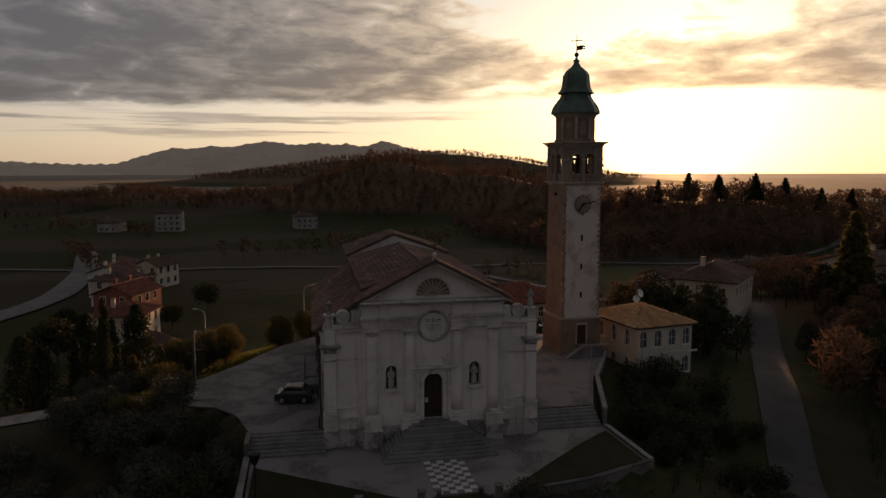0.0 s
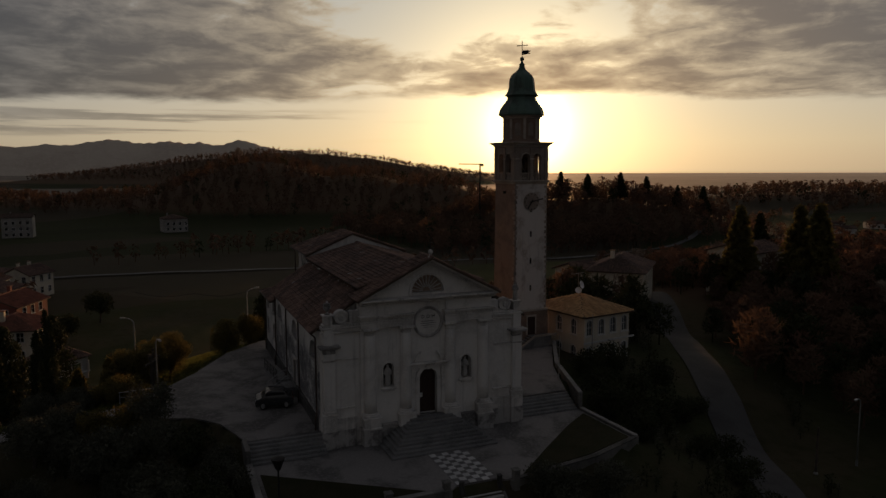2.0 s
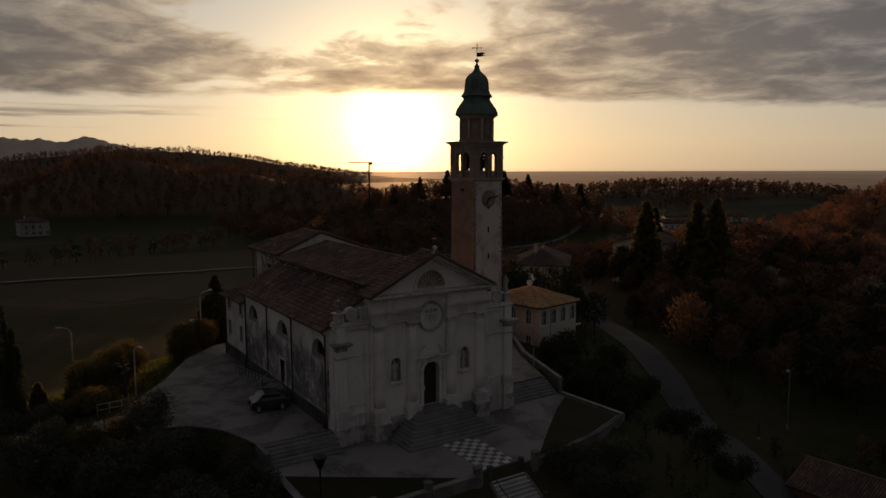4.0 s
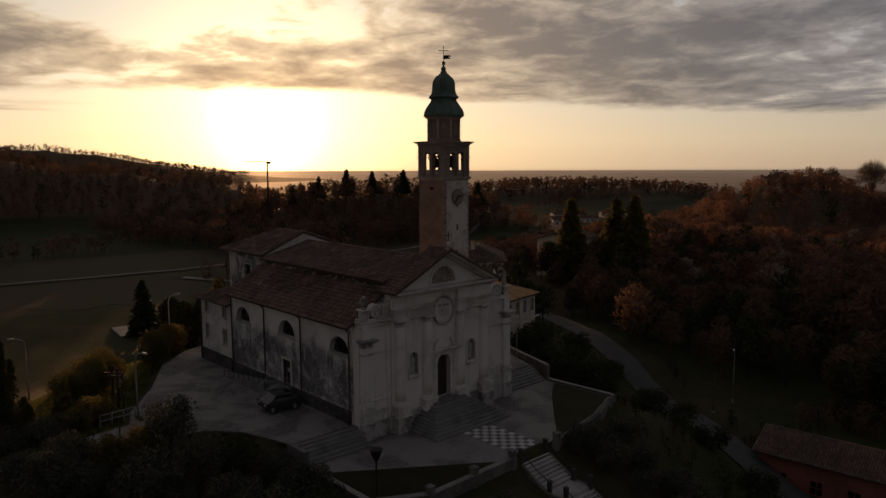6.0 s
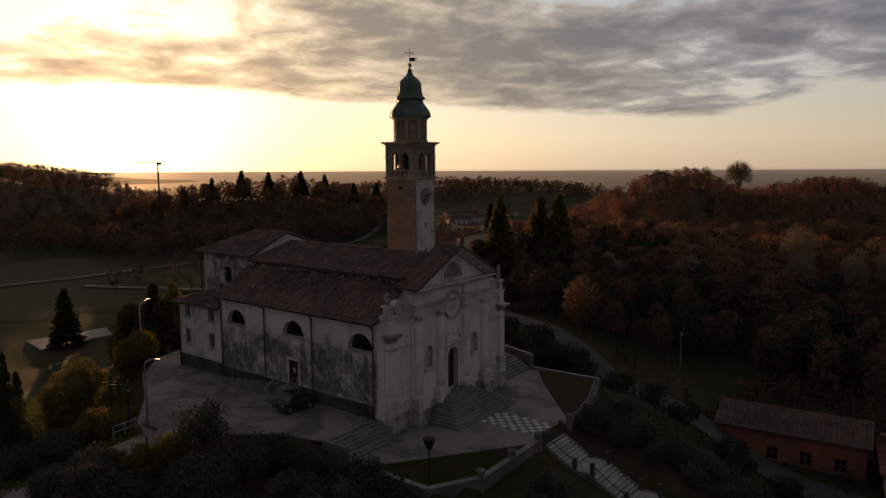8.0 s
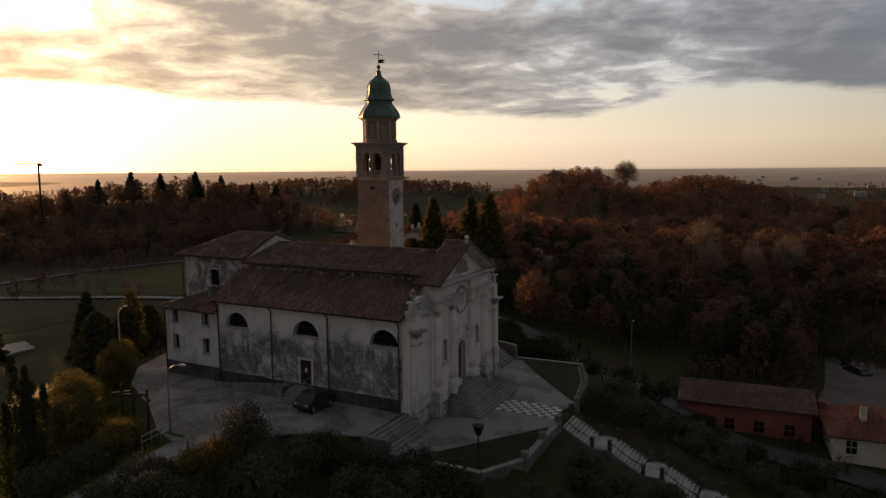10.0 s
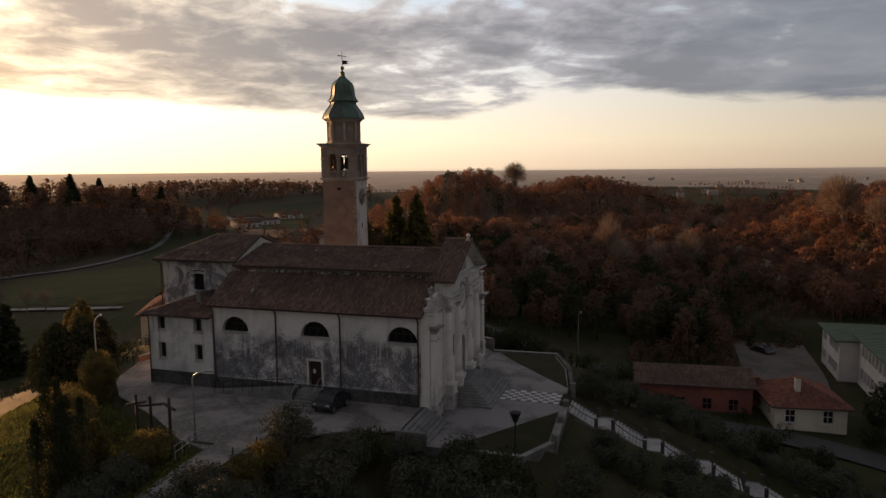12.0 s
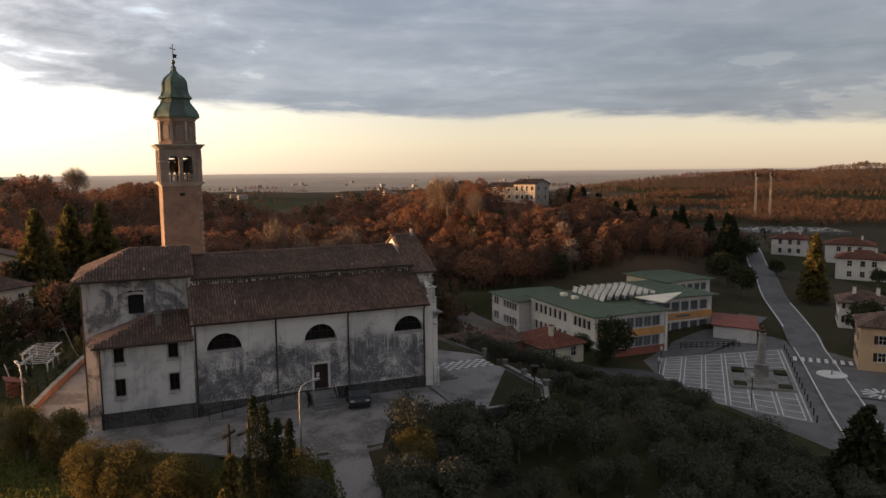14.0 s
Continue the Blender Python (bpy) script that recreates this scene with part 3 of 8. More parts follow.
# rounded hills: x, y, height above the plain, half-widths, turn
HILLS = [(58, 512, 40, 82, 95, 0), (120, 466, 31, 80, 80, 0), (168, 440, 24, 60, 70, 0), (-40, 545, 15, 70, 80, 0), (-150, 585, 14, 95, 80, 0), (-290, 620, 13, 120, 80, 0), (285, 1690, 74, 420, 260, 0),
         (278, 76, 23, 78, 35, 0), (370, 30, 19, 90, 56, 0), (195, 2, 6, 50, 50, 0), (138, -22, 5.5, 30, 40, 0), (150, -86, 19.6, 70, 42, 10), (150, -126, 4.2, 40, 30, -20), (120, -110, 12.0, 24, 16, 0), (215, -66, 12.9, 70, 50, 0), (112, 40, 9, 45, 40, 0),
         (560, 410, 13, 170, 110, -35), (172, 240, 20, 72, 38, -35),
         (610, -620, 21, 150, 60, 45), (596, -580, 13, 34, 34, 0), (450, -450, 7, 90, 60, 45), (575, -830, 30, 150, 80, 15), (640, -800, 6, 40, 40, 0), (480, -800, 7, 45, 40, 0), (470, -640, 15, 90, 60, 40), (760, -860, 22, 120, 120, 30)]


def plateau_distance(x, y):
    """Distance outwards from the plateau's edge (0 inside)."""
    best = np.full(x.shape, 1e9)
    odd = np.zeros(x.shape, bool)
    for (x0, y0), (x1, y1) in zip(PLATEAU, PLATEAU[1:] + PLATEAU[:1]):
        dx, dy = x1 - x0, y1 - y0
        t = np.clip(((x - x0) * dx + (y - y0) * dy) / (dx * dx + dy * dy), 0, 1)
        best = np.minimum(best, np.hypot(x - x0 - t * dx, y - y0 - t * dy))
        with np.errstate(divide="ignore", invalid="ignore"):
            cross = ((y0 > y) != (y1 > y)) & (x < (x1 - x0) * (y - y0) / np.where(y1 == y0, 1e-9, y1 - y0) + x0)
        odd ^= cross
    return np.where(odd, 0.0, best)


def smoothstep(v):
    v = np.clip(v, 0, 1)
    return v * v * (3 - 2 * v)


def ripple(x, y):
    return (np.sin(x * 0.11 + 1.3 * np.sin(y * 0.07)) + np.sin(y * 0.13 + 1.7 * np.sin(x * 0.05)) + 0.6 * np.sin(x * 0.31 + y * 0.23)) / 2.6


def hill_height(x, y):
    z = np.zeros_like(x)
    for hx, hy, hz, sx, sy, turn in HILLS:
        c, s = math.cos(radians(turn)), math.sin(radians(turn))
        dx, dy = x - hx, y - hy
        z = np.logaddexp(z * 0.8, 0.8 * hz * np.exp(-(((dx * c + dy * s) / sx) ** 2 + ((-dx * s + dy * c) / sy) ** 2))) / 0.8
    return np.maximum(z - 3.6 * np.exp(-np.maximum(z - 3.6, 0.0) / 4.0), 0.0)


def land(x, y):
    x, y = np.asarray(x, float), np.asarray(y, float)
    shape = x.shape
    x, y = x.ravel(), y.ravel()
    total, weight = np.full(x.shape, -13.5 / 150.0 ** 3), np.full(x.shape, 1 / 150.0 ** 3)
    for px, py, pz in LAND:
        w = 1 / (np.hypot(x - px, y - py) + 6.0) ** 3
        total, weight = total + w * pz, weight + w
    base = total / weight
    far = np.hypot(x, y)
    base = base + (-13.5 - base) * smoothstep((far - 150) / 250)
    base = base + ripple(x, y) * 0.35
    base = base + hill_height(x, y) * (1 + 0.08 * ripple(x * 0.35, y * 0.35))
    d = plateau_distance(x, y)
    top = np.where(y > np.where(x > 7.0, 4.4, 2.3), 0.98, -0.12)
    # the slope is steeper on the side of the stair and the barn
    fall = 30.0 - 14.0 * smoothstep((x - 3.0) / 8.0) * smoothstep((6.0 - y) / 10.0)
    k = smoothstep(np.clip(d - 0.6, 0, 99) / fall) * 0.5 + np.clip((d - 0.6) / fall, 0, 1) * 0.5
    drop = np.where((d > 0.35), 0.9, 0.0)
    z = top - drop * (1 - k) + (base - top) * k
    # a road ramps down from the side plaza towards the fields
    ramp = smoothstep((6.5 - np.abs(y - (12.3 - 0.02 * (x + 20)))) / 3.0) * smoothstep((-18.0 - x) / 3.0) * smoothstep((x + 62.0) / 12.0)
    z = z + ramp * ((1.0 + (x + 21.0) * 0.13) - z) * (x < -17)
    # the long stair lies in a shallow cutting
    run = np.clip((-8.6 - y) / 34.6, 0, 1)
    cut = smoothstep((3.3 - np.abs(x)) / 1.3) * (y < -8.9) * (y > -44.0)
    z = z + cut * (np.minimum(z, -12.3 * run - 1.0) - z)
    # level ground round the school
    yard = smoothstep((20.0 - np.maximum(np.abs(x - 57.0) * 0.8, np.abs(y + 45.0))) / 6.0)
    z = z + yard * (np.minimum(z, -12.6) - z)
    # the square at the foot of the stairs lies level
    flat = smoothstep((26.0 - np.maximum(np.abs(x - 12.6) * 0.9, np.abs(y + 66.8) * 1.1)) / 6.0)
    z = z + flat * (-12.82 - z)
    return z.reshape(shape)


def land_z(x, y):
    return float(land(np.array([x]), np.array([y]))[0])


def axis(n_in, half, n_out, reach):
    core = np.linspace(-half, half, n_in)
    grow = half + (reach - half) * (np.linspace(0, 1, n_out + 1)[1:] ** 3.0) + np.linspace(0, 1, n_out + 1)[1:] * 0
    return np.concatenate([-grow[::-1], core, grow])


gx, gy = axis(170, 85, 70, 4900), axis(170, 85, 70, 4900)
X, Y = np.meshgrid(gx + 5, gy, indexing="ij")
Z = land(X, Y)
ni, nj = X.shape
idx = np.arange(ni * nj).reshape(ni, nj)
quads = np.stack([idx[:-1, :-1], idx[1:, :-1], idx[1:, 1:], idx[:-1, 1:]], -1).reshape(-1, 4)
me = soup("ground", np.stack([X, Y, Z], -1).reshape(-1, 3), quads, country)
me.polygons.foreach_set("use_smooth", [True] * len(me.polygons))
tagged(new("ground", me), "winter fields, grassy slopes and wooded hills", "ground", kind="structure")

ring = 144
verts, faces = [], []
RADII = (880.0, 1000.0, 1350.0, 2600.0, 5200.0, 15000.0)
for j, r in enumerate(RADII):
    for i in range(ring):
        w = 2 * math.pi * i / ring
        q = r * (1 + (0.10 * math.sin(5 * w) + 0.06 * math.sin(13 * w + 1) + 0.03 * math.sin(31 * w)) * (j < 3))
        verts.append((q * math.sin(w), q * math.cos(w), -14.4 if j == 0 else -11.8))
for j in range(len(RADII) - 1):
    for i in range(ring):
        k = (i + 1) % ring
        faces.append((j * ring + i, j * ring + k, (j + 1) * ring + k, (j + 1) * ring + i))
tagged(new("backdrop_plain", soup("backdrop_plain", verts, faces, far_haze)), "far flat plain with evening haze painted as glow", "plain", kind="structure")


def flat_sheet(name, outline, z, mat, label, thick=0.12, category="ground"):
    bm = bmesh.new()
    tris = tessellate_polygon([[Vector((x, y, 0)) for x, y in outline]])
    top = [bm.verts.new((x, y, z)) for x, y in outline]
    low = [bm.verts.new((x, y, z - thick)) for x, y in outline]
    for t in tris:
        bm.faces.new([top[i] for i in t])
        bm.faces.new([low[i] for i in reversed(t)])
    for i in range(len(outline)):
        j = (i + 1) % len(outline)
        bm.faces.new((top[i], top[j], low[j], low[i]))
    return solid(name, bm, mat, label, category, kind="structure")


def ribbon(name, line, width, mat, label, lift=0.06, category="road", step=2.0, kind="structure"):
    """A road that lies on the land along a line of points."""
    pts = [Vector((*p, 0)) for p in line]
    path = [pts[0]]
    for a, b in zip(pts, pts[1:]):
        n = max(1, int((b - a).length / step))
        path += [a.lerp(b, (i + 1) / n) for i in range(n)]
    for _ in range(12):
        path = [path[0]] + [(path[i - 1] + path[i] * 2 + path[i + 1]) / 4 for i in range(1, len(path) - 1)] + [path[-1]]
    cols = 5
    verts = []
    for i, p in enumerate(path):
        d = (path[min(i + 1, len(path) - 1)] - path[max(i - 1, 0)]).normalized()
        s = Vector((-d.y, d.x, 0))
        row = [p + s * width * (k / (cols - 1) - 0.5) for k in range(cols)]
        zs = land(np.array([r.x for r in row]), np.array([r.y for r in row]))
        z = float(max(zs))
        verts += [(r.x, r.y, 0.5 * z + 0.5 * float(q) + lift) for r, q in zip(row, zs)]
    n = len(path)
    ids = np.arange(n * cols).reshape(n, cols)
    faces = np.stack([ids[:-1, :-1], ids[1:, :-1], ids[1:, 1:], ids[:-1, 1:]], -1).reshape(-1, 4)
    return tagged(new(name, soup(name, verts, faces, mat)), label, category, kind=kind)


# distant mountain chain on the horizon: azimuth (degrees), height above the horizon (degrees)
CHAIN = [(-40, 0.3), (-30, 0.5), (-20.5, 0.55), (-17, 0.35), (-14, 0.45), (-12, 1.1), (-10.2, 1.65), (-8.8, 1.55), (-7.3, 1.8), (-6, 1.75), (-4.5, 2.0), (-3, 2.2),
         (-1, 1.95), (1, 2.1), (2, 1.95), (3, 2.1), (4.4, 1.8), (6.1, 2.3), (7.5, 1.9), (9, 1.5), (12, 1.2), (15, 0.8), (18, 0.3), (20, -0.3), (21.5, -0.42)]
verts, faces = [], []
az = np.linspace(-40, 21.5, 311)
el = np.interp(az, [c[0] for c in CHAIN], [c[1] for c in CHAIN])
el += 0.05 * np.sin(az * 3.1) * np.sin(az * 1.7 + 1) + 0.03 * np.sin(az * 9.0) + 0.015 * np.sin(az * 23.0)
for i, (w, e) in enumerate(zip(az, el)):
    s, c = math.sin(radians(w)), math.cos(radians(w))
    for r, k in ((4250, -0.6), (4400, 0.25), (4550, 0.62), (4700, 1.0), (4850, 0.5)):
        wob = 1 + 0.08 * math.sin(i * 0.21 + r * 0.01) + 0.05 * math.sin(i * 0.53 + r * 0.03)
        verts.append((r * s, r * c, 20 + r * math.tan(radians(max(e, -0.4))) * (k if k in (1.0, -0.6) else k * wob) - (30 if k == -0.6 else 0)))
n = len(az)
ids = np.arange(n * 5).reshape(n, 5)
faces = np.stack([ids[:-1, :-1], ids[1:, :-1], ids[1:, 1:], ids[:-1, 1:]], -1).reshape(-1, 4)
# pale colour and weak warm emission paint haze over the mountains
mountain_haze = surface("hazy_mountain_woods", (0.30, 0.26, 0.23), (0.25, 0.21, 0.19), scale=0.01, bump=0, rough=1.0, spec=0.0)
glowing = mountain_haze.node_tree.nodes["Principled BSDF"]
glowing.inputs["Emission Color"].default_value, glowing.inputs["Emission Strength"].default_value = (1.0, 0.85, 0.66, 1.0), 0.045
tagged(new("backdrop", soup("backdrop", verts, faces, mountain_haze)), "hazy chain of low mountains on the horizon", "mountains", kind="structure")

# ---------------------------------------------------------------- the church
church = thing("church", "old white plastered church with pedimented facade and tiled roofs", "church")
ALONG = Matrix(((0, 1, 0, 0), (1, 0, 0, 0), (0, 0, 1, 0), (0, 0, 0, 1)))   # plate's x runs along world y, its depth along world x


def side_at(x):
    return Matrix.Translation((x, 0, 0)) @ ALONG


# --- facade
DOOR = arch(-0.72, 0.72, 1.75, 4.62)
NICHES = [arch(c - 0.42, c + 0.42, 4.25, 5.65, 10) for c in (-3.2, 3.2)]
LUNETTE = arch(-1.3, 1.3, 11.3, 11.32, 18)
outline = [(-5.35, 0), (5.35, 0), (5.35, 11.05), (0, 13.6), (-5.35, 11.05)]
front = part("facade_wall", prism(outline, 0.6, m=pose(0, 1.05, 0), holes=[DOOR, *NICHES, LUNETTE]), plaster, church)
for k, niche in enumerate(NICHES):
    c = (-3.2, 3.2)[k]
    # back plate carries the niche's shade in its colour
    n = part("niche", prism(arch(c - 0.5, c + 0.5, 4.2, 5.65, 10), 0.08, m=pose(0, 1.5, 0)), niche_shade, front)
    part("niche_surround", prism(arch(c - 0.55, c + 0.55, 4.2, 5.65, 12), 0.12, m=pose(0, 0.97, 0), holes=[niche]), trim_stone, n)
    bm = boxed(c - 0.62, c + 0.62, 0.82, 1.06, 4.02, 4.2, bevel=0.03)
    box(bm, c - 0.45, c + 0.45, 0.9, 1.06, 3.88, 4.02, bevel=0.03)
    part("niche_sill", bm, trim_stone, n)
part("tympanum_back", prism(arch(-1.4, 1.4, 11.25, 11.27, 18), 0.06, m=pose(0, 1.42, 0)), surface("brown_fan_shell", (0.28, 0.20, 0.15), (0.22, 0.15, 0.11), scale=2), front)
part("lunette_surround", prism(arch(-1.52, 1.52, 11.12, 11.3, 20), 0.14, m=pose(0, 0.95, 0), holes=[arch(-1.3, 1.3, 11.3, 11.32, 18)]), trim_stone, front)
for i in range(11):
    a = math.pi * (i + 0.5) / 11
    bm = boxed(0.32, 1.28, -0.05, 0.05, -0.035, 0.035, bevel=0.01, m=pose(0, 1.36, 11.32) @ pose(0, 0, 0, 0, -math.degrees(a), 0))
    part("fan_rib", bm, trim_stone, front)
# door: deep frame, two leaves, cornice on brackets
door = part("portal", prism(arch(-1.02, 1.02, 1.75, 4.62, 14), 0.18, m=pose(0, 0.93, 0), holes=[arch(-0.72, 0.72, 1.75, 4.62, 12)]), trim_stone, church, "carved stone portal round the main door")
for s in (-1, 1):
    part("jamb", boxed(s * 1.28 - 0.22, s * 1.28 + 0.22, 0.9, 1.06, 1.72, 5.5, bevel=0.03), trim_stone, door)
bm = boxed(-1.6, 1.6, 0.72, 1.06, 5.62, 5.76, bevel=0.02)
box(bm, -1.75, 1.75, 0.55, 1.06, 5.76, 5.9, bevel=0.03)
box(bm, -1.5, 1.5, 0.85, 1.06, 5.4, 5.62, bevel=0.02)
part("portal_cornice", bm, trim_stone, door)
for s in (-1, 1):
    pts = [(s * (0.62 + 0.5 * t), 0.85, 5.9 + 0.75 * math.sin(math.pi * 0.5 * (1 - t)) ** 1.3) for t in np.linspace(0, 1, 8)]
    part("portal_scroll", tube(pts, 0.10, 8), trim_stone, door, smooth=True)
part("keystone", boxed(-0.16, 0.16, 0.86, 1.05, 5.28, 5.62, bevel=0.03), trim_stone, door)
for s in (-1, 1):
    leaf = part("door_leaf", prism([(0, 1.76), (s * 0.7, 1.76)] + [(s * 0.7 * math.cos(a), 4.62 + 0.7 * math.sin(a)) for a in np.linspace(0, math.pi / 2, 8)][0:8], 0.07, m=pose(s * 0.006, 1.42, 0)), door_wood, door, "dark wooden door leaf")
    for z in (2.0, 3.1, 4.15):
        part("door_panel", boxed(s * 0.35 - 0.23, s * 0.35 + 0.23, 1.39, 1.43, z, z + 0.85, bevel=0.02), door_wood, leaf)
part("notice", boxed(-0.58, -0.34, 1.37, 1.39, 2.95, 3.3), white_paint, door, "white paper notice on the door leaf")

# giant columns on pedestals
for c in (-4.65, -1.82, 1.82, 4.65):
    col = part("column", lathe([(0.46, 2.42), (0.475, 3.6), (0.465, 5.2), (0.43, 7.2), (0.40, 8.42)], 20, m=pose(c, 1.02, 0)), plaster, church, smooth=True)
    part("column_base", lathe([(0.60, 2.16), (0.63, 2.21), (0.60, 2.27), (0.53, 2.30), (0.53, 2.34), (0.57, 2.38), (0.50, 2.43)], 20, m=pose(c, 1.02, 0)), trim_stone, col, smooth=True)
    bm = boxed(c - 0.66, c + 0.66, 0.36, 1.1, 1.36, 2.02, bevel=0.02)
    box(bm, c - 0.72, c + 0.72, 0.30, 1.1, 2.02, 2.15, bevel=0.03)
    box(bm, c - 0.73, c + 0.73, 0.29, 1.1, 1.22, 1.38, bevel=0.03)
    part("pedestal", bm, trim_stone, col)
    part("pedestal_foot", boxed(c - 0.70, c + 0.70, 0.33, 1.1, 0, 1.24, bevel=0.02), podium_stone, col)
    bm = lathe([(0.41, 8.36), (0.46, 8.40), (0.42, 8.44), (0.42, 8.58), (0.50, 8.66), (0.56, 8.74)], 20, m=pose(c, 1.02, 0))
    box(bm, c - 0.6, c + 0.6, 0.42, 1.1, 8.74, 8.90, bevel=0.02)
    part("capital", bm, trim_stone, col)
# podium between the pedestals
for x0, x1 in ((-3.95, -2.52), (2.52, 3.95), (-5.4, -5.38 + 0.05)):
    bm = boxed(x0, x1, 0.78, 1.1, 0, 1.3, bevel=0.02)
    box(bm, x0, x1, 0.70, 1.1, 1.3, 1.42, bevel=0.02)
    part("podium", bm, podium_stone, church)
# entablature broken round the medallion
for x0, x1 in ((-5.4, -1.32), (1.32, 5.4)):
    arc = part("entablature", boxed(x0, x1, 0.68, 1.1, 9.40, 9.66, bevel=0.01), trim_stone, church)
    for a0, a1, y0, z0, z1 in ((x0, x1, 0.66, 8.90, 9.12), (x0 - 0.03, x1 + 0.03, 0.60, 9.12, 9.34), (x0 - 0.06, x1 + 0.06, 0.54, 9.34, 9.40),
                               (x0 - 0.08, x1 + 0.08, 0.46, 9.66, 9.76), (x0 - 0.12, x1 + 0.12, 0.36, 9.76, 9.86)):
        part("moulding", boxed(a0, a1, y0, 1.1, z0, z1, bevel=0.01), trim_stone, arc)
    part("attic_band", boxed(x0 + 0.1, x1 - 0.1, 0.80, 1.1, 9.86, 10.62), plaster, church)
# main cornice and pediment
bm = boxed(-5.45, 5.45, 0.62, 1.1, 10.62, 10.74, bevel=0.02)
box(bm, -5.52, 5.52, 0.30, 1.1, 10.86, 10.96, bevel=0.02)
box(bm, -5.62, 5.62, 0.06, 1.1, 10.96, 11.08, bevel=0.02)
cornice = part("main_cornice", bm, trim_stone, church)
bm = bmesh.new()
for i in range(46):
    x = -5.4 + 10.8 * i / 45
    box(bm, x - 0.07, x + 0.07, 0.40, 0.62, 10.74, 10.87)
part("dentil_course", bm, trim_stone, cornice, kind="stuff")
slope = math.atan2(2.86, 5.62)
length = math.hypot(2.86, 5.62)
for s in (-1, 1):
    m = Matrix.Translation((s * 5.62, 0, 11.04)) @ pose(0, 0, 0, 0, (math.degrees(slope) if s > 0 else -math.degrees(slope)), 0)
    x0, x1 = (-length, 0) if s > 0 else (0, length)
    bm = boxed(x0, x1, 0.04, 1.1, -0.02, 0.10, m=m)
    box(bm, x0, x1, 0.20, 1.1, -0.14, -0.02, m=m)
    box(bm, x0, x1, 0.62, 1.1, -0.36, -0.26, m=m)
    rake = part("raking_cornice", bm, trim_stone, church)
    bm = bmesh.new()
    for i in range(24):
        x = x0 + length * (i + 0.5) / 24
        box(bm, x - 0.07, x + 0.07, 0.42, 0.7, -0.26, -0.13, m=m)
    part("dentil_course", bm, trim_stone, rake, kind="stuff")
# medallion with its inscription
ring = []
bm = lathe([(1.22, 0.0), (1.22, 0.14), (1.14, 0.20), (1.02, 0.16), (0.98, 0.06), (0.98, 0.0)], 40, m=pose(0, 1.06, 8.98, 90))
medal = part("medallion", bm, podium_stone, church, "round stone medallion with an inscription", smooth=False)
part("medallion_disc", lathe([(0.99, 0.0), (0.99, 0.08)], 40, m=pose(0, 1.06, 8.98, 90)), plaster, medal)
for ch, x in (("D", -0.42), ("O", 0.0), ("M", 0.43)):
    font = bpy.data.curves.new("inscription", "FONT")
    font.body, font.size, font.extrude, font.align_x = ch, 0.36, 0.01, "CENTER"
    font.materials.append(iron)
    ob = new("inscription", font)
    ob.matrix_basis, ob.parent = pose(x, 0.965, 9.28, 90), medal
for z, w in ((9.02, 1.1), (8.86, 1.25), (8.70, 1.1), (8.54, 0.8)):
    part("worn_line", boxed(-w / 2, w / 2, 0.968, 0.98, z, z + 0.045), podium_stone, medal)
# ornament on the apex
bm = lathe([(0.22, 13.9), (0.22, 14.1), (0.12, 14.16), (0.10, 14.26), (0.17, 14.36), (0.19, 14.48), (0.12, 14.58), (0.03, 14.64)], 12, m=pose(0, 0.4, 0))
finial = part("apex_finial", bm, trim_stone, church, smooth=True)
bm = boxed(-0.025, 0.025, 0.375, 0.425, 14.6, 15.5)
box(bm, -0.28, 0.28, 0.375, 0.425, 15.12, 15.18)
part("finial_cross", bm, iron, finial)

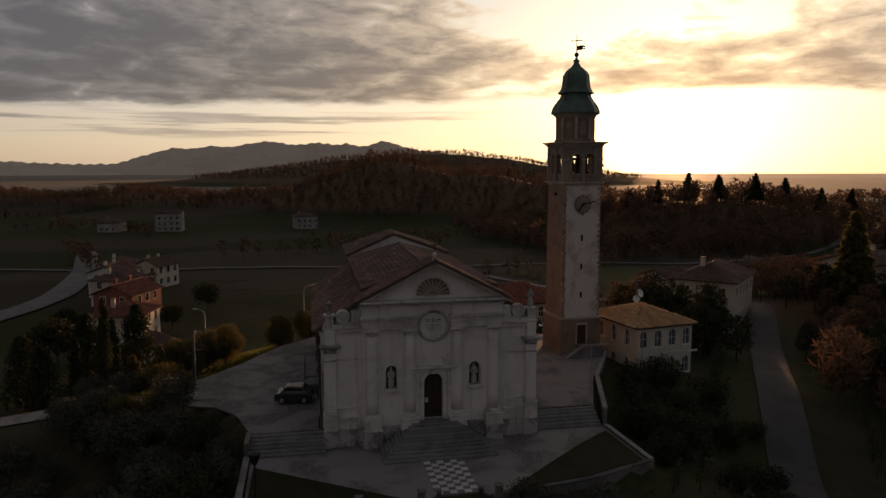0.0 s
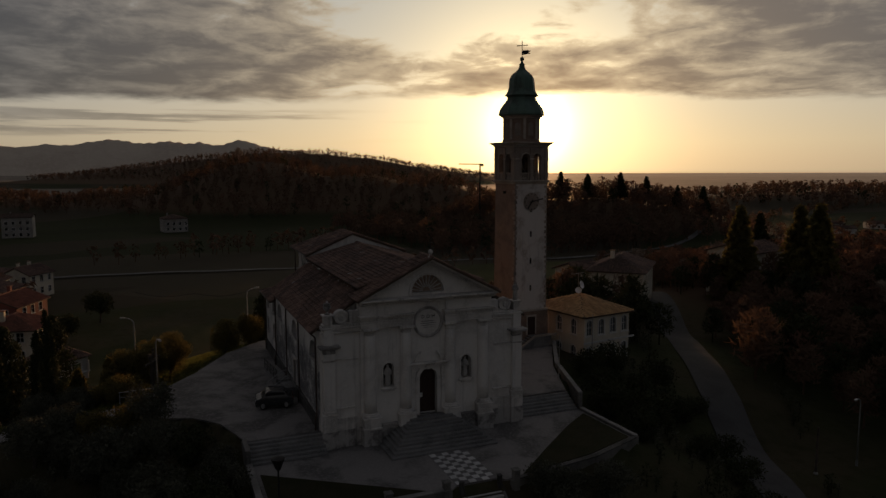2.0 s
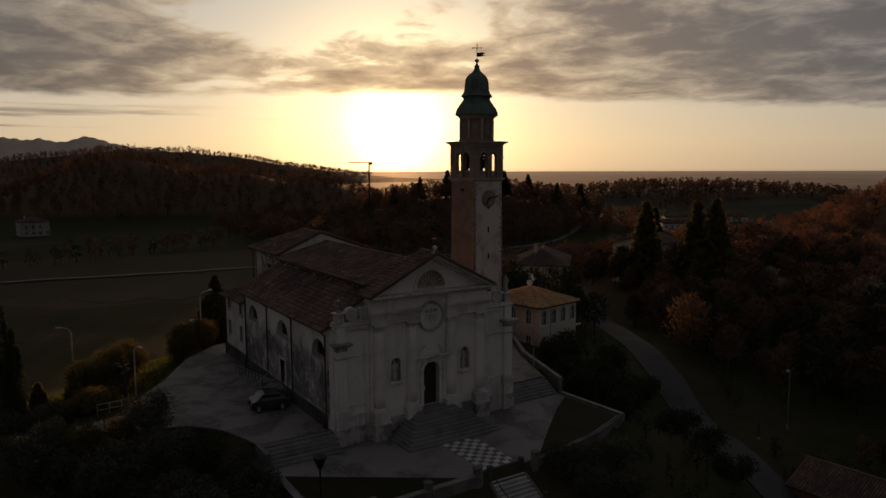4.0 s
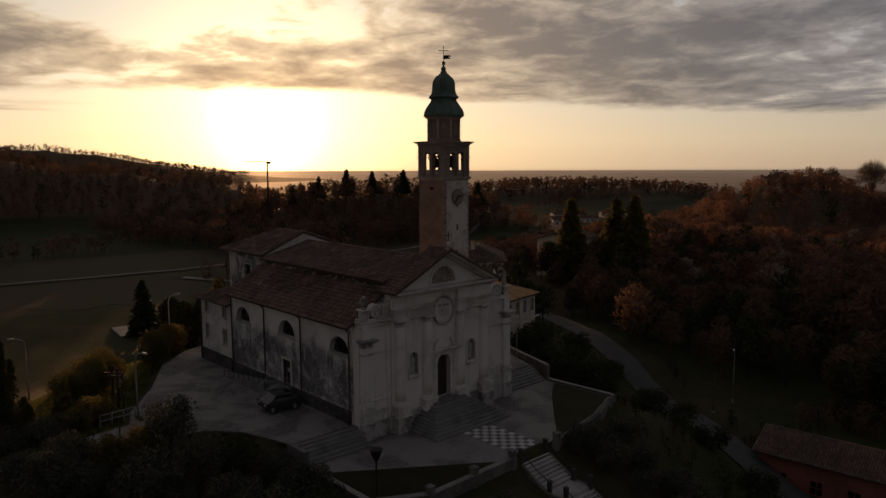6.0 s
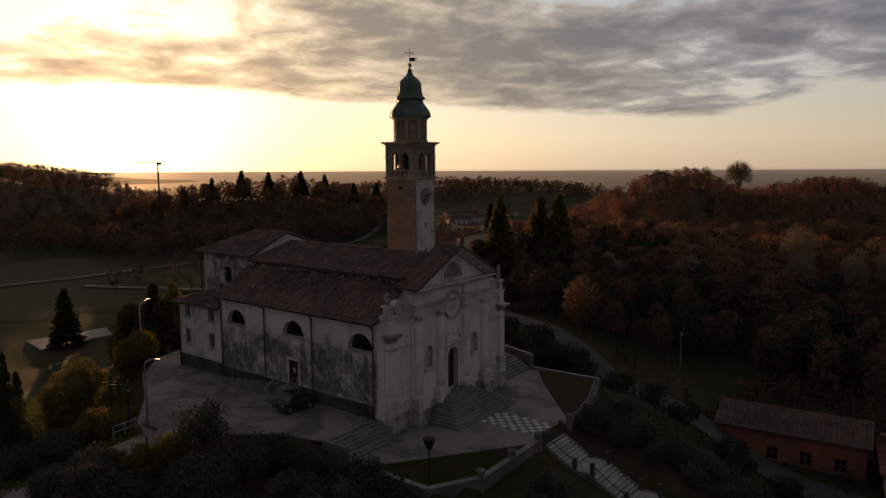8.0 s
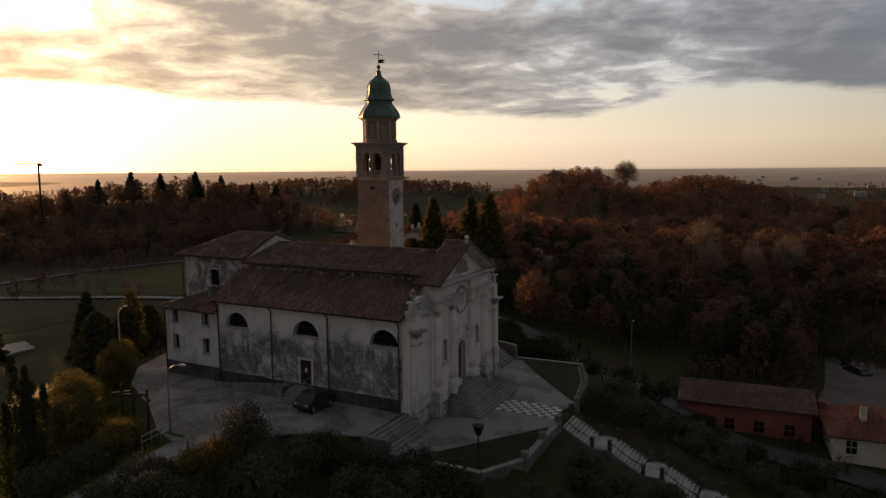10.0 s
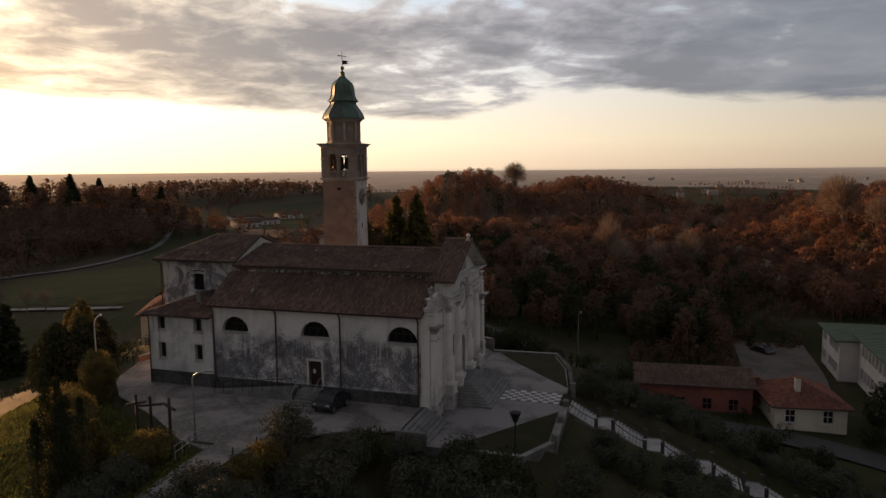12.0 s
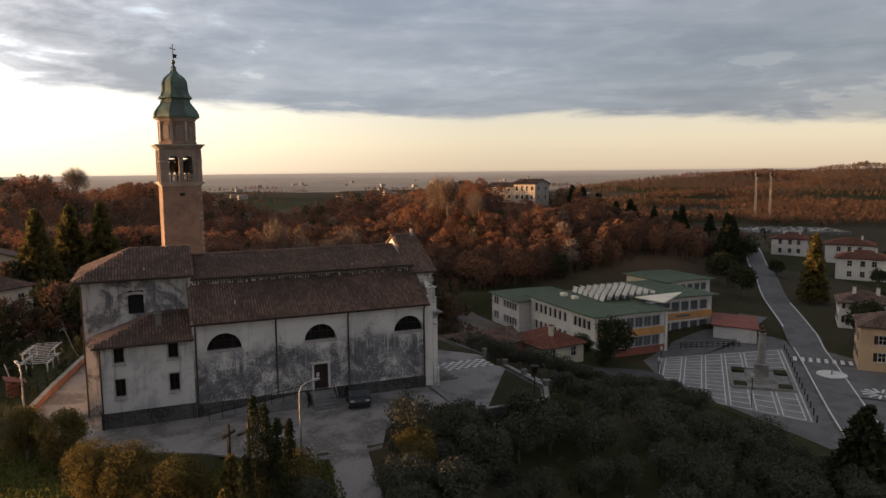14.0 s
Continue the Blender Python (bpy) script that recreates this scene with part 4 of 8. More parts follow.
# --- lower wings of the facade
for s in (-1, 1):
    x0, x1 = (-8.1, -5.35) if s < 0 else (5.35, 8.1)
    wing = part("wing_wall", boxed(x0, x1, 1.25, 1.95, 0, 9.0), plaster, church)
    bm = boxed(x0 - 0.05, x1 + 0.05, 1.08, 2.0, 8.62, 8.74, bevel=0.02)
    box(bm, x0 - 0.12, x1 + 0.12, 0.98, 2.05, 8.98, 9.12, bevel=0.02)
    box(bm, x0 - 0.02, x1 + 0.02, 1.14, 2.0, 9.12, 9.3, bevel=0.02)
    part("wing_cornice", bm, trim_stone, wing)
    bm = boxed(x0 + 0.35, x1 - 0.15, 1.14, 1.3, 6.6, 6.72, bevel=0.02)
    part("string_course", bm, trim_stone, wing)
    bm = boxed(x0, x1, 1.0, 1.3, 0, 1.3, bevel=0.02)
    part("wing_podium", bm, podium_stone, wing)
    bm = boxed(x0 + 0.1, x1 - 0.2, 1.08, 1.3, 1.3, 2.05, bevel=0.02)
    box(bm, x0 + 0.2, x1 - 0.3, 1.04, 1.3, 2.05, 2.2, bevel=0.03)
    box(bm, x0 + 0.3, x1 - 0.4, 1.1, 1.3, 2.9, 3.02, bevel=0.02)
    part("wing_plinth", bm, trim_stone, wing)
    # corner pilaster with its own broken cornice
    c = s * 7.72
    pil = part("corner_pilaster", boxed(c - 0.42, c + 0.42, 0.95, 1.4, 2.9, 7.2, bevel=0.02), plaster, wing)
    bm = boxed(c - 0.52, c + 0.52, 0.86, 1.4, 1.3, 2.5, bevel=0.03)
    box(bm, c - 0.58, c + 0.58, 0.8, 1.4, 2.5, 2.66, bevel=0.03)
    box(bm, c - 0.5, c + 0.5, 0.88, 1.4, 2.66, 2.9, bevel=0.03)
    part("pilaster_base", bm, trim_stone, pil)
    part("pilaster_foot", boxed(c - 0.56, c + 0.56, 0.82, 1.4, 0, 1.32, bevel=0.03), podium_stone, pil)
    bm = boxed(c - 0.5, c + 0.5, 0.88, 1.4, 6.6, 6.72, bevel=0.02)
    box(bm, c - 0.46, c + 0.46, 0.9, 1.4, 7.2, 7.55, bevel=0.02)
    box(bm, c - 0.62, c + 0.62, 0.72, 1.4, 7.55, 7.66, bevel=0.02)
    box(bm, c - 0.78, c + 0.78, 0.54, 1.4, 7.66, 7.82, bevel=0.03)
    part("pilaster_cornice", bm, podium_stone, pil)
    part("upper_pilaster", boxed(c - 0.36, c + 0.36, 1.0, 1.4, 7.82, 8.98, bevel=0.02), plaster, pil)
    # scroll that leads down from the pediment
    drum = lathe([(0.0, -0.02), (0.16, -0.02), (0.2, 0.05), (0.34, 0.05), (0.38, 0.0), (0.5, 0.0), (0.54, 0.06), (0.54, 0.5), (0.0, 0.5)], 24)
    bmesh.ops.transform(drum, matrix=pose(s * 6.72, 1.2, 9.82, -90), verts=drum.verts)
    part("volute", drum, trim_stone, wing, smooth=False)
    sweep = [(s * 6.5, 9.3)] + [(s * (6.5 - 1.05 * math.sin(k * math.pi / 16)), 10.75 - 1.05 * math.cos(k * math.pi / 16) - 0.3) for k in range(9)] + [(s * 5.3, 10.5), (s * 5.3, 9.3)]
    part("scroll_sweep", prism(sweep, 0.45, m=pose(0, 1.25, 0)), trim_stone, wing)
    part("scroll_block", boxed(s * 5.75 - 0.35, s * 5.75 + 0.35, 1.2, 1.75, 9.3, 10.25, bevel=0.05), trim_stone, wing)
    bm = boxed(c - 0.3, c + 0.3, 1.1, 1.7, 9.3, 9.95, bevel=0.03)
    box(bm, c - 0.42, c + 0.42, 0.98, 1.82, 9.95, 10.07, bevel=0.03)
    part("corner_block", bm, trim_stone, wing)
    # side return of the wing
    part("wing_return", boxed(min(s * 8.1, s * 8.2), max(s * 8.1, s * 8.2), 1.45, 2.4, 0, 8.7), plaster, wing)

# --- nave, aisles and clerestory
LUN_Y = (3.78, 11.64, 19.42)
for s in (-1, 1):
    holes = [arch(y - 1.36, y + 1.36, 6.30, 6.32, 16, 1.37) for y in LUN_Y]
    if s < 0:
        holes.append(rect(11.1, 12.3, 2.06, 4.26))
    depth = 0.6 if s < 0 else -0.6
    wall = part("side_wall", prism([(2.2, 0.4), (21.8, 0.4), (21.8, 8.72), (2.2, 8.72)], depth, m=side_at(s * 8.3), holes=holes), side_plaster, church, "long side wall with stained plaster")
    out = s * 8.3
    for y in LUN_Y:
        win = part("lunette_window", prism(arch(y - 1.5, y + 1.5, 6.18, 6.32, 18, 1.51), 0.14 * -s, m=side_at(out + s * 0.05), holes=[arch(y - 1.36, y + 1.36, 6.30, 6.32, 16, 1.37)]), side_plaster, wall)
        part("pane", prism(arch(y - 1.4, y + 1.4, 6.28, 6.32, 16, 1.41), 0.03 * -s, m=side_at(out - s * 0.42)), dark_glass, win)
        bm = bmesh.new()
        for k in (-0.68, 0.0, 0.68):
            h = 1.40 * math.sqrt(max(0, 1 - (k / 1.36) ** 2))
            box(bm, out - s * 0.36 - 0.03, out - s * 0.36 + 0.03, y + k - 0.03, y + k + 0.03, 6.30, 6.30 + h)
        box(bm, out - s * 0.36 - 0.03, out - s * 0.36 + 0.03, y - 1.15, y + 1.15, 6.98, 7.04)
        part("glazing_bar", bm, iron, win)
        part("window_sill", boxed(min(out, out + s * 0.14), max(out, out + s * 0.14), y - 1.5, y + 1.5, 6.16, 6.28, bevel=0.02), frame_stone, win)
    bm = boxed(min(out, out + s * 0.16), max(out, out + s * 0.16), 2.2, 21.7, 8.42, 8.56, bevel=0.02)
    box(bm, min(out, out + s * 0.30), max(out, out + s * 0.30), 2.2, 21.7, 8.56, 8.68, bevel=0.02)
    part("eave_moulding", bm, plaster, wall)
    part("wall_plinth", boxed(min(out, out + s * 0.12), max(out, out + s * 0.12), 2.3, 21.7, 0.3, 2.0, bevel=0.03), dark_plinth, wall)
    part("plinth_ledge", boxed(min(out, out + s * 0.17), max(out, out + s * 0.17), 2.3, 21.7, 2.0, 2.12, bevel=0.03), dark_plinth, wall)
    for y in (2.36, 9.28, 15.34, 21.6):
        pts = [(out + s * 0.42, y, 8.62), (out + s * 0.40, y, 8.45), (out + s * 0.14, y, 8.2), (out + s * 0.14, y, 2.2), (out + s * 0.26, y, 1.95), (out + s * 0.26, y, 1.1)]
        part("drainpipe", tube(pts, 0.065, 8), pipe_metal, wall, "brown metal drainpipe", smooth=True)
    part("gutter", tube([(out + s * 0.52, 1.95, 8.62), (out + s * 0.52, 21.9, 8.62)], 0.09, 8), pipe_metal, wall)
    e, t = s * 8.85, s * 4.65
    roof_face(church, [(e, 1.9, 8.66), (e, 21.95, 8.66), (t, 21.95, 11.38), (t, 1.9, 11.38)], tile_clay, pale=tile_pale, share=0.004, seed=3 + s)
    clere = part("clerestory_wall", boxed(min(s * 4.7, s * 4.3), max(s * 4.7, s * 4.3), 2.2, 21.6, 10.9, 11.78), plaster, church)
    part("clerestory_gutter", tube([(s * 5.2, 2.1, 11.7), (s * 5.2, 21.55, 11.7)], 0.07, 8), pipe_metal, clere)
    rng = random.Random(7 + s)
    y = 2.4
    while y < 21.3:
        w = rng.uniform(0.12, 0.55)
        h, o = rng.uniform(-0.02, 0.05), rng.uniform(0.2, 0.36)
        m = Matrix.Translation((t + s * o / 2, y, 11.36 - 0.3 * o)) @ pose(0, 0, 0, rng.uniform(-3, 3), s * 33, rng.uniform(-6, 6))
        part("mortar_patch", boxed(-o / 2, o / 2, 0, w, 0, 0.1 + h, bevel=0.045, m=m), mortar, clere)
        y += w + rng.uniform(0.02, 0.4) * (1 if rng.random() < 0.8 else 4)
    roof_face(church, [(s * 5.22, 2.25, 11.72), (s * 5.22, 21.6, 11.72), (0, 21.6, 13.08), (0, 2.25, 13.08)], tile_clay, pale=tile_pale, share=0.004, seed=11 + s)
    # raised roof behind the pediment
    roof_face(church, [(s * 5.75, 0.02, 11.10), (s * 5.75, 2.55, 11.10), (0, 2.55, 14.02), (0, 0.02, 14.02)], tile_clay, pale=tile_pale, share=0.004, seed=21 + s)
    part("gable_return", boxed(min(s * 4.9, s * 5.36), max(s * 4.9, s * 5.36), 1.6, 2.4, 8.6, 11.1), plaster, church)
part("ridge_tiles", tube([(0, 2.5, 13.17), (0, 21.5, 13.17)], 0.13, 8), tile_clay, church)
part("ridge_tiles", tube([(0, 0.02, 14.1), (0, 2.6, 14.1)], 0.13, 8), tile_clay, church)
part("gable_back", prism([(-5.3, 10.9), (5.3, 10.9), (0, 13.75)], 0.2, m=pose(0, 2.25, 0)), plaster, church)
for s in (-1, 1):
    part("aisle_front", prism([(s * 8.26, 8.2), (s * 4.6, 8.2), (s * 4.6, 11.1), (s * 8.26, 8.66)], 0.2, m=pose(0, 2.3, 0)), plaster, church)
    part("aisle_end", prism([(s * 8.26, 0.5), (s * 4.6, 0.5), (s * 4.6, 11.2), (s * 8.26, 8.6)], 0.4, m=pose(0, 21.39, 0)), plaster, church)

# side door with a few steps and rails
sd = part("side_door", boxed(-8.02, -7.94, 11.12, 12.28, 2.06, 4.26), door_wood, church, "dark brown side door with pale stone frame")
bm = boxed(-8.40, -8.1, 10.92, 11.1, 2.06, 4.26, bevel=0.01)
box(bm, -8.40, -8.1, 12.3, 12.48, 2.06, 4.26, bevel=0.01)
box(bm, -8.44, -8.1, 10.87, 12.53, 4.26, 4.46, bevel=0.02)
part("door_frame", bm, trim_stone, sd)
part("notice", boxed(-8.06, -8.04, 11.8, 12.05, 3.1, 3.45), white_paint, sd)

# ramp along the wall up to the side door
bm = prism([(13.2, 1.05), (20.9, 1.05), (20.9, 1.12), (13.2, 2.04)], 1.3, m=side_at(-9.75))
ramp = solid("access_ramp", bm, step_stone, "grey stone access ramp along the church wall with rails", "ramp")
for off in (-9.7, ):
    for h in (0.5, 0.95):
        part("handrail", tube([(off, 13.2, 2.04 + h), (off, 20.9, 1.12 + h)], 0.03, 6), iron, ramp)
    for i in range(9):
        y = 13.2 + 7.7 * i / 8
        z = 2.04 - 0.92 * i / 8
        part("rail_post", tube([(off, y, z - 0.2), (off, y, z + 0.97)], 0.028, 6), iron, ramp)
st = thing("side_door_steps", "grey stone steps before the side door", "steps")
for i in range(5):
    part("step", boxed(-9.5 - 0.32 * (4 - i), -8.35, 10.8, 12.8, 1.0 + 0.2 * i, 1.2 + 0.2 * i, bevel=0.02), step_stone, st)
for y in (10.85, 12.75):
    part("handrail", tube([(-10.6, y, 1.1), (-10.6, y, 2.1), (-9.3, y, 3.0), (-8.8, y, 3.0), (-8.8, y, 2.0)], 0.03, 6), steel, st)

# --- crossing block behind the nave
cb = part("crossing_wall", prism([(21.5, 0.4), (29.8, 0.4), (29.8, 12.1), (21.5, 12.1)], 0.5, m=side_at(-4.45), holes=[rect(25.25, 26.42, 9.1, 11.02)]), choir_plaster, church, "tall choir wall with a blocked round arch")
part("pane", boxed(-4.17, -4.13, 25.2, 26.47, 9.05, 11.07), dark_glass, cb)
part("blind_arch", prism(arch(23.75, 27.9, 8.0, 9.0, 18, 1.95), 0.1, m=side_at(-4.53), holes=[arch(24.0, 27.65, 7.9, 9.0, 18, 1.72)]), podium_stone, cb)
part("crossing_wall", boxed(4.2, 4.7, 21.5, 29.8, 0.4, 12.1), side_plaster, church)
part("crossing_wall", prism([(-4.2, 0.4), (4.2, 0.4), (4.2, 12.1), (-4.2, 12.1)], 0.5, m=pose(0, 29.3, 0)), plaster, church)
part("crossing_gable", prism([(-4.9, 11.0), (4.9, 11.0), (4.9, 11.98), (-0.45, 13.92), (-4.9, 11.98)], 0.35, m=pose(0, 21.45, 0)), plaster, church, "plastered gable under the choir roof")
R = 14.1
roof_face(church, [(-5.2, 21.3, 12.05), (-5.2, 30.3, 12.05), (-0.45, 26.1, R), (-0.45, 21.3, R)], tile_clay, pale=tile_pale, share=0.004, seed=31)
roof_face(church, [(5.2, 21.3, 12.05), (5.2, 30.3, 12.05), (-0.45, 26.1, R), (-0.45, 21.3, R)], tile_clay, pale=tile_pale, share=0.004, seed=32)
roof_face(church, [(-5.2, 30.3, 12.05), (5.2, 30.3, 12.05), (-0.45, 26.1, R)], tile_clay, seed=33)
part("crossing_gutter", tube([(-5.25, 21.8, 12.02), (-5.25, 30.3, 12.02)], 0.08, 8), pipe_metal, church)
part("drainpipe", tube([(-5.2, 29.9, 11.95), (-4.85, 29.75, 11.6), (-4.85, 29.75, 1.0)], 0.065, 8), pipe_metal, church, smooth=True)

# --- two-storey sacristy in the angle
SAC_WIN = [rect(y - 0.36, y + 0.36, z0, z1) for y in (27.15, 23.27) for z0, z1 in ((6.12, 7.34), (3.48, 4.88))]
sac = part("sacristy_wall", prism([(21.8, 0.4), (28.5, 0.4), (28.5, 7.62), (21.8, 7.62)], 0.45, m=side_at(-8.33), holes=SAC_WIN), sac_plaster, church, "two-storey sacristy wall with small windows")
part("sacristy_wall", boxed(-7.88, -4.45, 28.05, 28.5, 0.4, 7.62), sac_plaster, church)
part("sacristy_plinth", boxed(-8.45, -8.33, 21.75, 28.6, 0.4, 2.3, bevel=0.03), dark_plinth, sac)
for y in (27.15, 23.27):
    for z0, z1 in ((6.12, 7.34), (3.48, 4.88)):
        w = part("window", boxed(-8.06, -8.03, y - 0.4, y + 0.4, z0 - 0.03, z1 + 0.03), dark_glass, sac)
        bm = prism(rect(y - 0.48, y + 0.48, z0 - 0.12, z1 + 0.1), 0.12, m=side_at(-8.38), holes=[rect(y - 0.36, y + 0.36, z0, z1)])
        part("window_frame", bm, frame_stone, w)
        part("window_sill", boxed(-8.51, -8.31, y - 0.52, y + 0.52, z0 - 0.18, z0 - 0.08, bevel=0.02), frame_stone, w)
        part("glazing_bar", boxed(-8.11, -8.07, y - 0.02, y + 0.02, z0, z1), iron, w)
roof_face(church, [(-8.85, 21.75, 7.52), (-8.85, 29.0, 7.52), (-4.5, 24.4, 9.15), (-4.5, 21.75, 9.15)], tile_clay, pale=tile_pale, share=0.004, seed=41)
roof_face(church, [(-8.85, 29.0, 7.52), (-4.5, 29.0, 7.52), (-4.5, 24.4, 9.15)], tile_clay, seed=42)
part("drainpipe", tube([(-8.75, 28.55, 7.42), (-8.5, 28.45, 7.15), (-8.5, 28.45, 1.0)], 0.06, 8), pipe_metal, church, smooth=True)
part("gutter", tube([(-8.9, 21.9, 7.48), (-8.9, 29.0, 7.48)], 0.08, 8), pipe_metal, church)
bm = boxed(-6.75, -6.25, 24.0, 24.5, 7.9, 9.35, bevel=0.02)
box(bm, -6.82, -6.18, 23.93, 24.57, 9.35, 9.45, bevel=0.02)
part("chimney", bm, wall_stone, church)

# --- statues: in the niches and on the corners of the wings
def statue(at, h, mat, label):
    w = h / 1.7
    bm = lathe([(0.20 * w, 0), (0.26 * w, 0.05 * h), (0.24 * w, 0.3 * h), (0.19 * w, 0.5 * h), (0.23 * w, 0.66 * h), (0.25 * w, 0.76 * h), (0.17 * w, 0.83 * h),
                (0.07 * w, 0.86 * h), (0.11 * w, 0.92 * h), (0.10 * w, 0.97 * h), (0.03 * w, h)], 12)
    for s in (-1, 1):
        tube([(s * 0.22 * w, 0, 0.75 * h), (s * 0.30 * w, -0.05 * w, 0.58 * h), (s * 0.10 * w, -0.24 * w, 0.55 * h)], 0.07 * w, 6, bm=bm)
    for v in bm.verts:
        v.co.y *= 0.8
        v.co += Vector((noise.noise(v.co * 4.0), noise.noise(v.co * 4.0 + Vector((3, 1, 2))), 0)) * 0.035 * w
    return solid("statue", bm, mat, label, "statue", at=Matrix.Translation(at), smooth=True)


for c in (-3.2, 3.2):
    statue((c, 1.24, 4.25), 1.65, frame_stone, "weathered grey stone statue in a facade niche")
statue((7.72, 1.4, 10.07), 1.5, podium_stone, "dark stone statue on the facade corner")
bm = lathe([(0.18, 0), (0.2, 0.06), (0.08, 0.14), (0.08, 0.22), (0.26, 0.42), (0.30, 0.6), (0.22, 0.74), (0.30, 0.80), (0.10, 0.86), (0.05, 1.0)], 14)
solid("stone_urn", bm, podium_stone, "weathered stone urn on the facade corner", "urn", at=Matrix.Translation((-7.72, 1.4, 10.07)), smooth=True)

# --- steps before the facade
fs = thing("front_steps", "broad grey stone steps on three sides of the church door", "steps")
for i in range(10):
    half, y0 = 4.18 - 0.27 * i, -2.75 + 0.315 * i
    part("step", boxed(-half, half, y0, 0.8 if i else 0.72, 0.17 * i, 0.17 * (i + 1) + (0.02 if i == 9 else 0), bevel=0.025), step_stone, fs)
for name, x0, x1, yb in (("left", -13.6, -8.15, 0.0), ("right", 8.15, 13.95, 1.5)):
    ss = thing("side_steps", "low stone steps between forecourt and upper plaza", "steps", group="side steps")
    for i in range(6):
        part("step", boxed(x0, x1, yb + 0.32 * i, yb + 2.1, 0.18 * i, 0.18 * (i + 1), bevel=0.02), step_stone, ss)
    if name == "left":
        part("steps_cheek", boxed(-13.95, -13.6, -0.1, 2.3, -0.2, 1.2, bevel=0.03), wall_stone, ss)

# ---------------------------------------------------------------- the bell tower
tower = thing("bell_tower", "tall stone bell tower with arched belfry and green copper dome", "bell tower", at=pose(18.85, 21.25, 0, 0, 0, 4.5))


def square_shaft(r0, z0, r1, z1):
    bm = bmesh.new()
    a = [bm.verts.new((x * r0, y * r0, z0)) for x, y in ((-1, -1), (1, -1), (1, 1), (-1, 1))]
    b = [bm.verts.new((x * r1, y * r1, z1)) for x, y in ((-1, -1), (1, -1), (1, 1), (-1, 1))]
    bm.faces.new(a[::-1]), bm.faces.new(b)
    for i in range(4):
        bm.faces.new((a[i], a[(i + 1) % 4], b[(i + 1) % 4], b[i]))
    return bm


def band(r, z0, z1, bevel=0.03):
    return boxed(-r, r, -r, r, z0, z1, bevel=bevel)


part("tower_foot", square_shaft(2.35, 0.2, 2.26, 4.9), tower_stone, tower)
part("string_course", band(2.34, 4.9, 5.12), quoin_stone, tower)
shaft = part("shaft", square_shaft(2.13, 5.1, 2.04, 19.1), tower_stone, tower)
# the front face carries plaster
fp = bmesh.new()
box(fp, -1.9, 2.02, -0.03, 0.05, 0, 13.9)
for v in fp.verts:
    v.co.y += -2.135 + 0.09 * v.co.z / 14.0
    v.co.z += 5.13
part("plaster_face", fp, clock_plaster, shaft, "grey plaster coat on the clock side")
rng = random.Random(5)
for cx, cy in ((-1, -1), (1, -1)):
    meshes = {}
    for i in range(25):
        z = 5.14 + i * 0.555
        r = 2.13 - 0.09 * (z - 5.1) / 14.0
        lx, ly = ((0.36, 0.2), (0.24, 0.42), (0.3, 0.26))[(i * 7 + i // 4) % 3]
        key = (lx, i % 2)
        if key not in meshes:
            meshes[key] = finish(boxed(*sorted((0.035 * cx, -lx * cx)), *sorted((0.035 * cy, -ly * cy)), 0.0, 0.34 + 0.08 * (i % 2), bevel=0.025), "quoin", quoin_worn)
        ob = part("quoin", meshes[key], None, shaft)
        ob.location = (r * cx, r * cy, z)
for z in (7.2, 10.2, 13.2, 15.9):
    part("slit_window", boxed(-0.10, 0.10, -2.19 + 0.0065 * (z - 5), -2.0, z, z + 0.62), dark_glass, shaft)
part("slit_window", boxed(-2.14, -2.0, -0.25, 0.25, 17.9, 18.2), dark_glass, shaft)
# clock
clock = part("clock_face", lathe([(0.98, 0), (0.98, 0.04), (0.92, 0.045)], 40, m=pose(0, -2.16, 17.05, 90)), tower_plaster, tower, "faded round clock face painted on the tower")
for i in range(12):
    a = 2 * math.pi * i / 12
    part("hour_mark", boxed(-0.05, 0.05, -2.215, -2.20, 0.76, 0.92, m=Matrix.Translation((0, 0, 17.05)) @ pose(0, 0, 0, 0, math.degrees(a), 0)), iron, clock)
for ang, ln, w in ((78, 1.5, 0.06), (215, 0.95, 0.075)):
    part("clock_pointer", boxed(-w, w, -2.29, -2.26, -0.25, ln, bevel=0.01, m=Matrix.Translation((0, 0, 17.05)) @ pose(0, 0, 0, 0, ang, 0)), iron, clock)
bm = band(2.12, 18.95, 19.12)
box(bm, -2.28, 2.28, -2.28, 2.28, 19.12, 19.28, bevel=0.03)
box(bm, -2.38, 2.38, -2.38, 2.38, 19.28, 19.38, bevel=0.02)
part("belfry_sill", bm, quoin_stone, tower)
